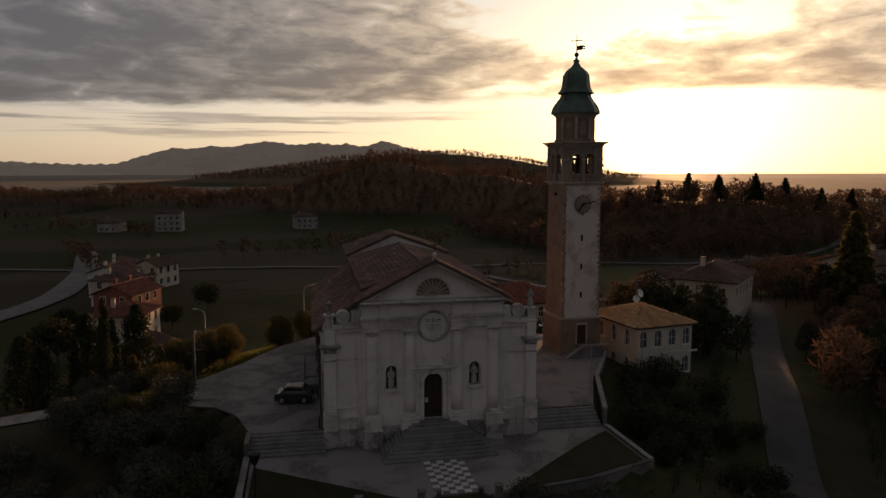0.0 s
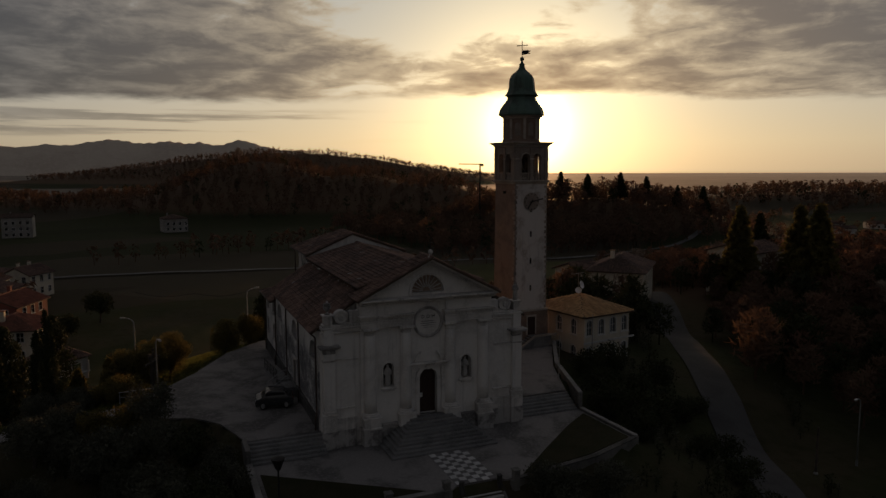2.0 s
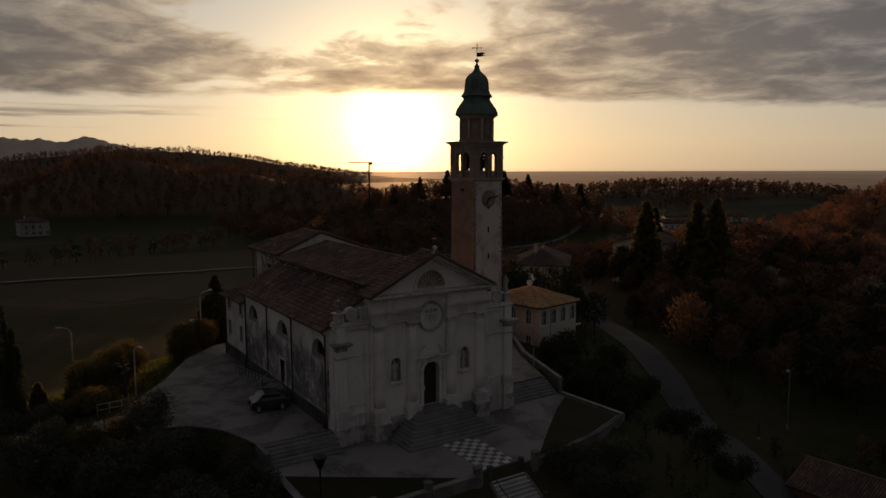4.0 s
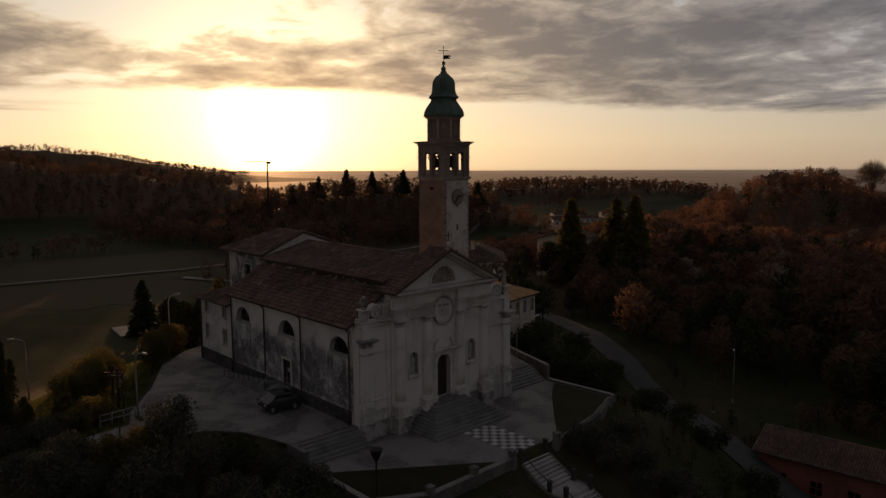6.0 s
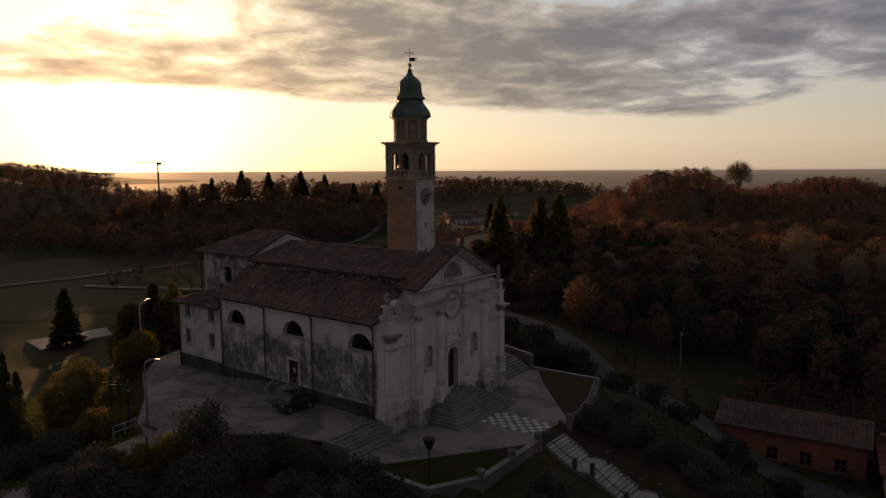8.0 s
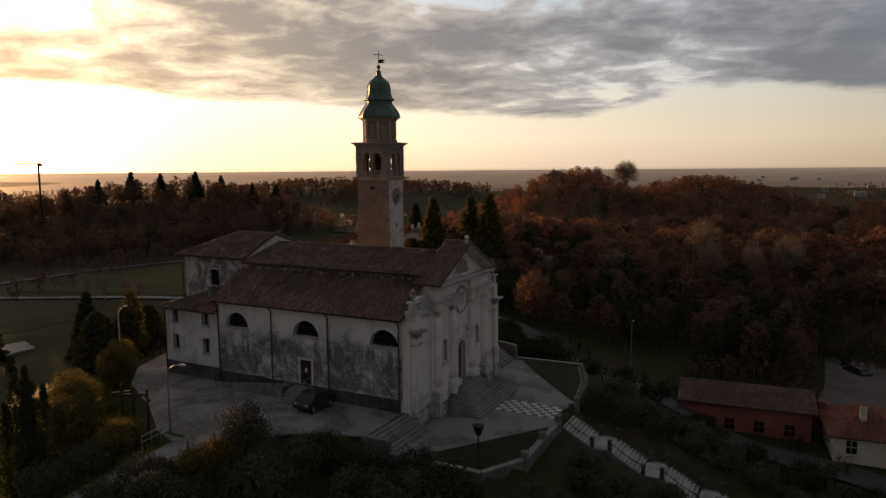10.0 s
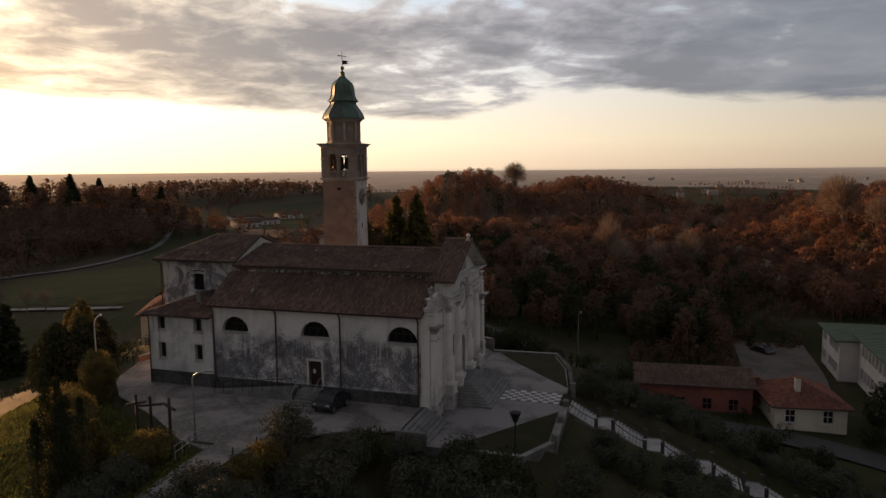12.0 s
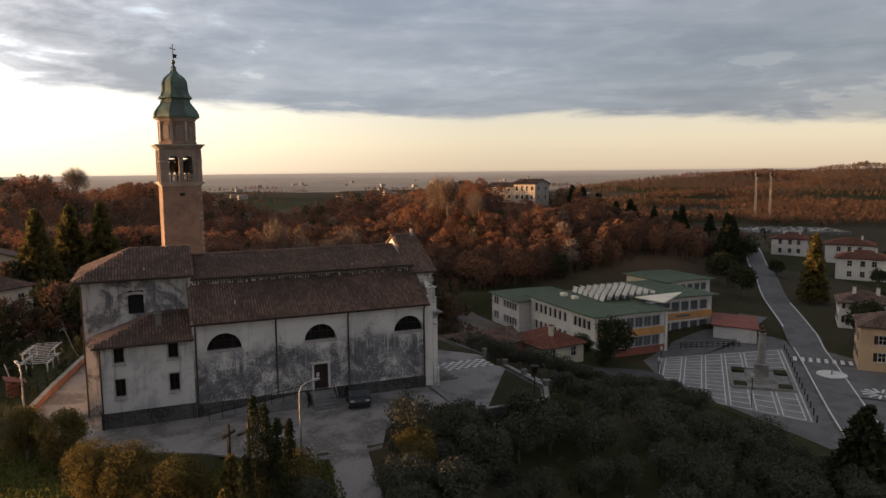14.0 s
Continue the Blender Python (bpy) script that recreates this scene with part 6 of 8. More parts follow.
for k in range(8):
    part("rung", boxed(-0.19, 0.19, -0.02, 0.02, 0.25 + 0.28 * k, 0.29 + 0.28 * k), plastic_white, ld)
sh = thing("garden_shed", "small reddish garden shed with a sloping roof", "shed", at=pose(9.6, 37.2, land_z(9.6, 37.2), 0, 0, 15))
part("wall", boxed(-0.8, 0.8, -0.7, 0.7, -0.3, 1.3, bevel=0.02), wall_red, sh)
part("roof", slab([(-1.0, -0.9, 1.28), (1.0, -0.9, 1.28), (1.0, 0.9, 1.75), (-1.0, 0.9, 1.75)], 0.08), tile_red, sh)
part("door", boxed(-0.3, 0.3, -0.74, -0.71, -0.1, 1.1), door_wood, sh)

# ---------------------------------------------------------------- houses
def windows_on(parent, wall, xs, rows, y, turn, frame_mat, glass, shutter=None, arched=False, w=0.55):
    for x in xs:
        for z0, z1 in rows:
            hole = arch(x - w, x + w, z0, z1 - w, 8) if arched else rect(x - w, x + w, z0, z1)
            big = arch(x - w - 0.14, x + w + 0.14, z0 - 0.1, z1 - w, 8) if arched else rect(x - w - 0.12, x + w + 0.12, z0 - 0.1, z1 + 0.12)
            win = part("window", prism(big, 0.1, m=turn @ pose(0, y - 0.04, 0), holes=[hole]), frame_mat, wall)
            part("pane", prism(hole, 0.02, m=turn @ pose(0, y + 0.14, 0)), glass, win)
            bm = boxed(x - 0.03, x + 0.03, y + 0.08, y + 0.13, z0, z1 - 0.02, m=turn)
            box(bm, x - w, x + w, y + 0.08, y + 0.13, (z0 + z1) / 2 - 0.03, (z0 + z1) / 2 + 0.03, m=turn)
            part("glazing_bar", bm, frame_mat, win)
            part("window_sill", boxed(x - w - 0.2, x + w + 0.2, y - 0.14, y + 0.02, z0 - 0.16, z0 - 0.09, m=turn), frame_mat, win)
            if shutter:
                for s in (-1, 1):
                    part("shutter", boxed(x + s * (w + 0.42) - 0.28, x + s * (w + 0.42) + 0.28, y - 0.09, y - 0.05, z0, z1, bevel=0.01, m=turn), shutter, win)


def house(at, w, d, h, rise, wall_mat, roof_mat, label, hip=True, faces=None, frame_mat=None, glass=None, shutter=None, arched=False, over=0.45, chimneys=1, rows=None,
          category="house", group="", ww=0.5, door=None, seed=1, foot=2.5):
    """A house about its own middle: front towards -y, ridge along x."""
    frame_mat, glass = frame_mat or trim_stone, glass or dark_glass
    ob = thing("house" if category == "house" else category, label, category, group, at=at)
    faces = faces or {}
    for k, (half_w, half_d) in enumerate(((w / 2, d / 2), (d / 2, w / 2), (w / 2, d / 2), (d / 2, w / 2))):
        turn = pose(0, 0, 0, 0, 0, 90 * k)
        xs = faces.get(k, ())
        rr = rows or [(0.9, 2.2)]
        holes = [arch(x - ww, x + ww, z0, z1 - ww, 8) if arched else rect(x - ww, x + ww, z0, z1) for x in xs for z0, z1 in rr]
        if door and door[0] == k:
            holes = [q for q in holes if not (abs(q[0][0] + ww - door[1]) < 0.9 and q[0][1] < 2.0)]
            holes.append(rect(door[1] - 0.5, door[1] + 0.5, 0.05, 2.15))
        trim = 0.3 if k % 2 else 0.0
        top = [(half_w - trim, h), (-half_w + trim, h)]
        if not hip and k % 2:
            top = [(half_w - trim, h), (0, h + rise * (1 - trim / half_w) - 0.1), (-half_w + trim, h)]
        wall = part("wall", prism([(-half_w + trim, -foot), (half_w - trim, -foot), *top], 0.3, m=turn @ pose(0, -half_d, 0), holes=holes), wall_mat, ob)
        keep = [(x, z) for x in xs for z in rr if not (door and door[0] == k and abs(x - door[1]) < 0.9 and z[0] < 2.0)]
        for x, z in keep:
            windows_on(ob, wall, [x], [z], -half_d, turn, frame_mat, glass, shutter, arched, ww)
        if door and door[0] == k:
            dr = part("door", boxed(door[1] - 0.5, door[1] + 0.5, -half_d + 0.12, -half_d + 0.18, 0.05, 2.15, m=turn), door_wood, ob)
            part("door_frame", prism(rect(door[1] - 0.65, door[1] + 0.65, 0.05, 2.3), 0.1, m=turn @ pose(0, -half_d - 0.04, 0), holes=[rect(door[1] - 0.5, door[1] + 0.5, 0.05, 2.15)]), frame_mat, dr)
    X, Y2 = w / 2 + over, d / 2 + over
    low = h - 0.12
    if hip:
        run = min(X, Y2)
        rx = max(0.05, X - Y2) if X > Y2 else 0.05
        ridge = [(-rx, 0, h + rise), (rx, 0, h + rise)]
        roof_face(ob, [(-X, -Y2, low), (X, -Y2, low), ridge[1], ridge[0]], roof_mat, seed=seed)
        roof_face(ob, [(-X, Y2, low), (X, Y2, low), ridge[1], ridge[0]], roof_mat, seed=seed + 1)
        roof_face(ob, [(-X, -Y2, low), (-X, Y2, low), ridge[0]], roof_mat, seed=seed + 2)
        roof_face(ob, [(X, -Y2, low), (X, Y2, low), ridge[1]], roof_mat, seed=seed + 3)
        part("ridge_tiles", tube([ridge[0], ridge[1]], 0.13, 6), roof_mat, ob)
    else:
        for s in (-1, 1):
            roof_face(ob, [(-X, s * Y2, low), (X, s * Y2, low), (X, 0, h + rise), (-X, 0, h + rise)], roof_mat, seed=seed + s)
        part("ridge_tiles", tube([(-X, 0, h + rise + 0.06), (X, 0, h + rise + 0.06)], 0.13, 6), roof_mat, ob)
    for c in range(chimneys):
        x = (-w / 4, w / 5, w / 3)[c % 3]
        z = h + rise * 0.4
        bm = boxed(x - 0.3, x + 0.3, d * 0.12 - 0.3, d * 0.12 + 0.3, h, h + rise + 0.8, bevel=0.02)
        ch = part("chimney", bm, wall_mat, ob)
        part("chimney_cap", boxed(x - 0.4, x + 0.4, d * 0.12 - 0.4, d * 0.12 + 0.4, h + rise + 0.8, h + rise + 0.92, bevel=0.02), roof_mat, ch)
    bm = bmesh.new()
    for y0 in (-Y2, Y2):
        part("gutter", tube([(-X, y0, low - 0.02), (X, y0, low - 0.02)], 0.07, 6), pipe_metal, ob)
    return ob


TWO = [(0.9, 2.3), (3.7, 5.1)]
# house below the tower with a sun-bright roof colour, four arched windows per floor
oh = house(pose(26.6, 20.6, -1.6, 0, 0, 10), 6.9, 8.6, 6.2, 1.5, wall_cream, tile_sun_ochre, "cream two-storey house with arched windows and tiled roof in sunlit ochre",
           faces={0: (-2.7, -0.9, 0.9, 2.7), 3: (-2.2, 0.2, 2.6)}, rows=[(0.9, 2.6), (3.9, 5.6)], arched=True, ww=0.42, frame_mat=white_stone, glass=pale_glass, chimneys=0, seed=5)
part("string_course", boxed(-3.86, 3.86, -4.76, -4.68, 3.1, 3.3), white_stone, oh)
an = thing("roof_aerial", "white dish and aerial on the house roof", "aerial", at=oh.matrix_basis @ pose(-0.9, -0.5, 7.7))
part("mast", tube([(0, 0, -0.3), (0, 0, 2.6)], 0.03, 6), steel, an)
part("dish", lathe([(0.02, 0), (0.3, 0.05), (0.45, 0.14), (0.47, 0.14), (0.3, 0.02), (0.02, -0.03)], 16, m=pose(0.2, -0.2, 1.2, 70, 0, 20)), plastic_white, an)
part("dish", lathe([(0.02, 0), (0.25, 0.05), (0.36, 0.12), (0.38, 0.12), (0.25, 0.02), (0.02, -0.03)], 16, m=pose(-0.2, -0.2, 0.6, 70, 0, -30)), plastic_white, an)
part("aerial_boom", tube([(-0.9, 0, 2.5), (1.1, 0.3, 2.5)], 0.02, 6), steel, an)
for i in range(7):
    x = -0.8 + 0.28 * i
    part("aerial_rod", tube([(x, -0.3, 2.5 + 0.02 * i), (x, 0.4, 2.5)], 0.012, 5), steel, an)
# cream house with a hipped roof, a gabled wing and a porch behind the choir
house(pose(53.5, 49.4, -3.2, 0, 0, 45.5), 14.0, 8.7, 7.5, 2.1, wall_cream, tile_clay, "long cream two-storey house with a low hipped roof",
      faces={3: (-2.6, 2.6), 0: (-5.2, -2.6, 0.0, 2.6, 5.2), 1: (-2.2, 2.2)}, rows=[(0.9, 2.2), (5.0, 6.4)], frame_mat=wall_cream, chimneys=1, seed=15)
house(pose(46.7, 51.7, -3.2, 0, 0, 20), 6.0, 5.6, 7.3, 1.0, wall_cream, tile_clay, "pale gabled wing with a tiled roof behind the choir",
      faces={0: (), 2: (0,)}, rows=[(0.9, 2.2), (5.0, 6.4)], frame_mat=wall_cream, chimneys=0, hip=False, seed=16)
porch = thing("porch", "dark porch with white columns before the gabled wing", "porch", at=pose(43.0, 48.2, -3.2, 0, 0, 8))
part("terrace", boxed(-1.6, 0.9, -3.6, 3.8, -1.0, 1.7, bevel=0.04), old_plaster, porch)
part("porch_wall", boxed(0.62, 0.82, -3.4, 3.6, 1.7, 4.2), wall_red, porch)
part("porch_roof", slab([(-1.7, -3.7, 4.3), (-1.7, 3.9, 4.3), (1.0, 3.9, 4.75), (1.0, -3.7, 4.75)], 0.12), tile_clay, porch)
part("roof_edge", boxed(-1.82, -1.72, -3.75, 3.95, 4.12, 4.36, bevel=0.02), white_stone, porch)
for y in (-3.4, -1.0, 1.4, 3.6):
    part("column", boxed(-1.5, -1.26, y - 0.12, y + 0.12, 1.7, 4.2, bevel=0.02), white_stone, porch)
for y in (-2.2, 0.2, 2.5):
    part("glass_door", boxed(0.56, 0.62, y - 0.85, y + 0.85, 1.72, 4.0), dark_glass, porch)
for y0, y1 in ((-3.4, -1.0), (-1.0, 1.4), (1.4, 3.6)):
    part("parapet", boxed(-1.46, -1.36, y0 + 0.13, y1 - 0.13, 1.7, 2.3), white_stone, porch)
house(pose(19.8, 46.8, -3.3, 0, 0, 28), 12.0, 8.2, 5.4, 2.3, wall_cream, tile_red, "cream two-storey house with a red hipped roof behind the church",
      faces={0: (-4.4, -1.4, 1.6, 4.4), 3: (-1.9, -0.2, 3.0), 2: (-4, -1, 2)}, rows=[(0.7, 1.9), (3.2, 4.6)], chimneys=0, seed=25)
# houses on the western slope
for i, (x, y, turn, w, d, m, t, lab) in enumerate(((-40, 76, 80, 9, 8, wall_cream, tile_red, "ochre-walled house with a red tiled roof on the slope"),
                                                   (-44, 95, 70, 10, 8, wall_red, tile_red, "reddish two-storey house with a tiled roof"),
                                                   (-50, 113, 75, 9, 8, wall_cream, tile_clay, "old house with a brown tiled roof in the row"),
                                                   (-55, 129, 80, 10, 8, wall_white, tile_clay, "pale house with a brown tiled roof in the row"),
                                                   (-58, 148, 80, 9, 8, wall_white, tile_clay, "pale house with a brown tiled roof in the row"),
                                                   (-48, 142, 60, 8, 7, wall_cream, tile_clay, "pale house with a brown tiled roof in the row"),
                                                   (-33, 62, 40, 6, 5, wall_white, tile_clay, "small pale outbuilding below the church"))):
    house(pose(x, y, land_z(x, y) + 0.3, 0, 0, turn), w, d, 5.6 if w > 6 else 3.2, 1.7, m, t, lab, faces={0: (-2.6, 0, 2.6), 1: (-2, 2), 2: (-2.6, 2.6), 3: (-2, 2)},
          rows=TWO if w > 6 else None, chimneys=2 if i % 2 else 1, group="houses on the slope", seed=50 + 5 * i, hip=i % 2 == 0)
# white houses out in the fields
for i, (x, y, w, h, rise) in enumerate(((-112, 352, 11, 5, 2.0), (-82, 348, 13, 10, 1.5), (-11, 350, 12, 7, 2.0))):
    house(pose(x, y, land_z(x, y), 0, 0, -8 + 9 * i), w, 11, h, rise, old_plaster, tile_clay, "pale farmhouse far out in the dark fields", faces={0: [-w / 2 + 2 + k * 3 for k in range(int(w / 3))], 3: (-3, 0, 3)},
          rows=[(0.9, 2.3), (3.7, 5.1), (6.6, 8.0), (9.4, 10.8)][: max(1, int(h / 2.9))], ww=0.6, group="farmhouses in the fields", hip=i % 2 == 0, seed=90 + i)

# barn and house at the foot of the knoll
house(pose(30.0, -20.2, -9.6, 0, 0, 95), 13.2, 6.4, 3.9, 1.3, wall_red, tile_clay, "long low red barn with a brown tiled roof", faces={0: (), 2: (-4.5, -1.5, 1.5, 4.5), }, hip=False, chimneys=0, category="barn", seed=130, frame_mat=wall_red)
house(pose(28.6, -32.2, -12.1, 0, 0, 8), 8.6, 7.6, 5.6, 1.9, wall_cream, tile_red, "cream house with a red hipped roof", faces={0: (-2.6, 0.6, 3.0), 3: (-2.2, 1.8), 2: (-2, 2)}, rows=TWO, chimneys=1, seed=140)
house(pose(33.0, -28.5, -11.4, 0, 0, 8), 5.0, 6.0, 3.6, 1.3, wall_red, tile_red, "low red outbuilding between barn and house", faces={0: (0,)}, chimneys=1, seed=145)
# houses beyond the square
for i, (x, y, turn, w, d, h, m, t, lab) in enumerate(((10.1, -87.6, 42, 12, 9, 6.6, wall_ochre, tile_clay, "ochre two-storey house with tiled roof beside the road"),
                                                      (29.6, -105.0, 42, 9, 8, 5.0, wall_white, tile_clay, "white house with brown shutters beside the road"),
                                                      (23, -134, 30, 13, 9, 5.8, wall_cream, tile_clay, "pale house with a tiled roof behind the road"),
                                                      (64, -150, 35, 12, 9, 5.8, wall_white, tile_red, "pale house with a red roof along the far road"),
                                                      (88, -176, 35, 13, 9, 5.8, wall_white, tile_red, "pale house with a red roof along the far road"),
                                                      (110, -176, 35, 11, 9, 5.6, wall_white, tile_red, "pale house with a red roof along the far road"),
                                                      (80, -205, 35, 11, 9, 5.6, wall_cream, tile_red, "pale house with a red roof along the far road"),
                                                      (45, -175, 20, 14, 9, 5.6, wall_cream, tile_sun_ochre, "pale house with a light tiled roof"),
                                                      (60, -192, 60, 12, 9, 5.6, wall_white, tile_clay, "pale house with a tiled roof behind trees"))):
    house(pose(x, y, land_z(x, y) + 0.1, 0, 0, turn), w, d, h, 1.8, m, t, lab, faces={k: (-2.8, 0.2, 2.8) if k % 2 == 0 else (-2.2, 2.2) for k in range(4)}, rows=TWO, shutter=door_wood if i in (0, 1) else None,
          group="houses beyond the square", chimneys=1 + i % 2, seed=160 + 5 * i, door=(3, 0.0) if i == 0 else None)

# long house on the wooded hill
hill_house = pose(147.0, -90.7, 9.0, 0, 0, 208)
house(hill_house @ pose(-4.6, 0, 0), 11.8, 8.0, 5.0, 1.2, old_plaster, tile_clay, "long pale old farmhouse on the wooded hill", faces={0: (-4.6, -2.0, 0.9, 3.8), 3: (-2.2, 2.2)},
      rows=[(0.9, 2.1), (3.4, 4.5)], ww=0.5, hip=False, chimneys=1, seed=220, foot=6)
house(hill_house @ pose(5.5, 0, 0), 8.4, 8.6, 6.0, 1.4, old_plaster, tile_clay, "taller pale end of the old farmhouse on the hill", faces={0: (-2.9, -0.9, 1.0, 2.9), 1: (-2.2, 2.2), 3: (-2.2, 2.2)},
      rows=[(0.9, 2.2), (3.7, 5.1)], ww=0.5, hip=False, chimneys=1, seed=225, foot=6)
house(pose(268.0, 82.0, land_z(268, 82) - 1.2, 0, 0, 20), 18.0, 12.0, 7.0, 2.2, wall_cream, tile_clay, "villa with a low tiled roof on the hilltop", faces={0: (-6, -2, 2, 6), 3: (-3, 3)}, rows=TWO, chimneys=2, seed=230)
house(pose(84.0, 52.5, -1.2, 0, 0, 14), 12.0, 8.4, 6.6, 1.4, wall_cream, tile_clay, "house with a tiled roof among trees on the slope", faces={0: (-3, 0, 3), 3: (-1.6, 1.6)}, rows=TWO, chimneys=2, hip=False, seed=235)

# ---------------------------------------------------------------- school below the hill
school = thing("school_building", "cream two-storey school with green metal roof and coloured front", "school")
SZ = -12.7


def block(x0, x1, y0, y1, z1, walls, name="wall"):
    """Four plates round a plan; walls: side -> (material, holes)."""
    out = {}
    for k, (a, b, m) in enumerate(((x0, x1, pose(0, y0, 0)), (y0, y1, side_at(x1) @ pose(0, 0, 0) @ Matrix.Scale(-1, 4, (0, 1, 0))),
                                   (x0, x1, pose(0, y1, 0) @ Matrix.Scale(-1, 4, (0, 1, 0))), (y0, y1, side_at(x0)))):
        mat, holes = walls.get(k, (wall_cream, []))
        trim = 0.3 if k % 2 == 0 else 0
        out[k] = part(name, prism([(a + trim, SZ - 0.5), (b - trim, SZ - 0.5), (b - trim, z1), (a + trim, z1)], 0.3, m=m, holes=holes), mat, school)
    return out


# wing with the orange and red front (plan: x 34 to 70, y -60 to -45)
SIDE = [rect(x - 0.5, x + 0.5, z, z + 1.7) for x in [36.2 + 1.45 * k for k in range(4)] + [44.0 + 1.75 * k for k in range(7)] for z in (SZ + 1.3, SZ + 4.75)]
FRONT = [rect(-58.8 + 1.85 * k, -57.25 + 1.85 * k, z, z + 1.75) for k in range(7) for z in (SZ + 1.35, SZ + 4.85)]
w = block(34.2, 57.0, -60.0, -45.2, -5.15, {2: (wall_white, SIDE), 3: (wall_white, FRONT)})
for hole in SIDE:
    (a, z0), (b, z1) = hole[0], hole[2]
    win = part("window", prism([(a - 0.08, z0 - 0.08), (b + 0.08, z0 - 0.08), (b + 0.08, z1 + 0.08), (a - 0.08, z1 + 0.08)], 0.08, m=pose(0, -45.2, 0), holes=[hole]), white_stone, w[2])
    part("pane", boxed(a, b, -45.42, -45.38, z0, z1), dark_glass, win)
for hole in FRONT:
    (a, z0), (b, z1) = hole[0], hole[2]
    win = part("window", prism([(a - 0.06, z0 - 0.08), (b + 0.06, z0 - 0.08), (b + 0.06, z1 + 0.08), (a - 0.06, z1 + 0.08)], 0.06, m=side_at(34.12), holes=[hole]), steel, w[3])
    part("pane", boxed(34.38, 34.42, a, b, z0, z1), pale_glass, win)
    part("glazing_bar", boxed(34.30, 34.36, (a + b) / 2 - 0.03, (a + b) / 2 + 0.03, z0, z1), steel, win)
part("orange_band", boxed(34.05, 34.19, -60.0, -45.2, SZ + 3.3, SZ + 4.6), wall_orange, school, "orange cladding band")
part("red_base", boxed(34.05, 34.19, -60.0, -45.2, SZ - 0.3, SZ + 1.25), wall_red, school, "red cladding base")
part("end_pier", boxed(34.02, 34.6, -60.5, -59.9, SZ - 0.3, -5.15), wall_white, school)
part("end_pier", boxed(34.02, 34.6, -45.3, -44.9, SZ - 0.3, -5.15), wall_white, school)


def metal_roof(x0, x1, y0, y1, z, rise, name="roof"):
    ym = (y0 + y1) / 2
    r = None
    for s, yy in ((0, y0), (1, y1)):
        r = part(name, slab([(x0, yy, z), (x1, yy, z), (x1, ym, z + rise), (x0, ym, z + rise)], 0.2), roof_green, school, "green metal roof sheet")
        n = int((x1 - x0) / 0.9)
        bm = bmesh.new()
        L = math.hypot(ym - yy, rise)
        for i in range(n):
            x = x0 + (x1 - x0) * (i + 0.5) / n
            box(bm, x - 0.03, x + 0.03, min(0, (1 if ym > yy else -1) * L), max(0, (1 if ym > yy else -1) * L), 0.0, 0.06,
                m=Matrix.Translation((0, yy, z)) @ pose(0, 0, 0, math.degrees(math.atan2(rise, abs(ym - yy))) * (1 if ym > yy else -1)))
        part("roof_seams", bm, roof_green, r, kind="stuff")
    return r


metal_roof(33.2, 57.8, -61.0, -44.2, -5.1, 0.14)
# lower block at the far end, set forward
SIDE2 = [rect(x - 0.45, x + 0.45, z, z + 1.5) for x in (58.4, 59.6, 60.8, 62.0, 63.2, 66.6, 67.8) for z in (SZ + 1.2, SZ + 4.3)]
w = block(57.1, 69.2, -57.0, -42.6, -6.25, {2: (wall_white, SIDE2), 3: (wall_white, [])})
for hole in SIDE2:
    (a, z0), (b, z1) = hole[0], hole[2]
    win = part("window", prism([(a - 0.08, z0 - 0.08), (b + 0.08, z0 - 0.08), (b + 0.08, z1 + 0.08), (a - 0.08, z1 + 0.08)], 0.08, m=pose(0, -42.6, 0), holes=[hole]), white_stone, w[2])
    part("pane", boxed(a, b, -42.82, -42.78, z0, z1), dark_glass, win)
metal_roof(56.6, 69.9, -57.5, -41.9, -6.2, 0.14)
for x, z in ((49.0, -4.9), (53.0, -4.9)):
    part("roof_hatch", boxed(x - 0.7, x + 0.7, -51.0, -50.0, z - 0.2, z + 0.5, bevel=0.05), pale_roof, school)
# second wing, set back, with blue-grey and orange front
FRONT2 = [rect(-76.8 + 2.3 * k, -75.0 + 2.3 * k, z, z + 1.8) for k in range(6) for z in (SZ + 0.9, SZ + 4.9)]
w = block(42.0, 60.0, -78.0, -62.0, -5.0, {3: (wall_white, FRONT2), 0: (wall_white, [])})
for hole in FRONT2:
    (a, z0), (b, z1) = hole[0], hole[2]
    win = part("window", prism([(a - 0.06, z0 - 0.08), (b + 0.06, z0 - 0.08), (b + 0.06, z1 + 0.08), (a - 0.06, z1 + 0.08)], 0.06, m=side_at(41.92), holes=[hole]), steel, w[3])
    part("pane", boxed(42.18, 42.22, a, b, z0, z1), pale_glass, win)
part("orange_band", boxed(41.85, 41.99, -78.0, -62.0, SZ + 3.2, SZ + 4.6), wall_orange, school, "orange cladding band")
part("sign_bars", boxed(41.8, 41.86, -72.5, -69.0, SZ + 3.7, SZ + 4.15), solar, school, "dark sign with unreadable lettering")
metal_roof(41.0, 61.0, -79.0, -61.2, -4.95, 0.14)
# block at the back
w = block(56.0, 70.0, -90.5, -78.4, -4.75, {3: (wall_white, [rect(-89.5 + 1.9 * k, -88.0 + 1.9 * k, -7.2, -5.6) for k in range(6)])})
part("pane", boxed(56.2, 56.24, -89.6, -78.6, -7.3, -5.5), pale_glass, w[3])
part("orange_band", boxed(55.86, 55.99, -90.5, -78.4, -9.4, -7.9), wall_orange, school, "orange cladding band")
metal_roof(55.2, 70.8, -91.3, -77.6, -4.7, 0.14)
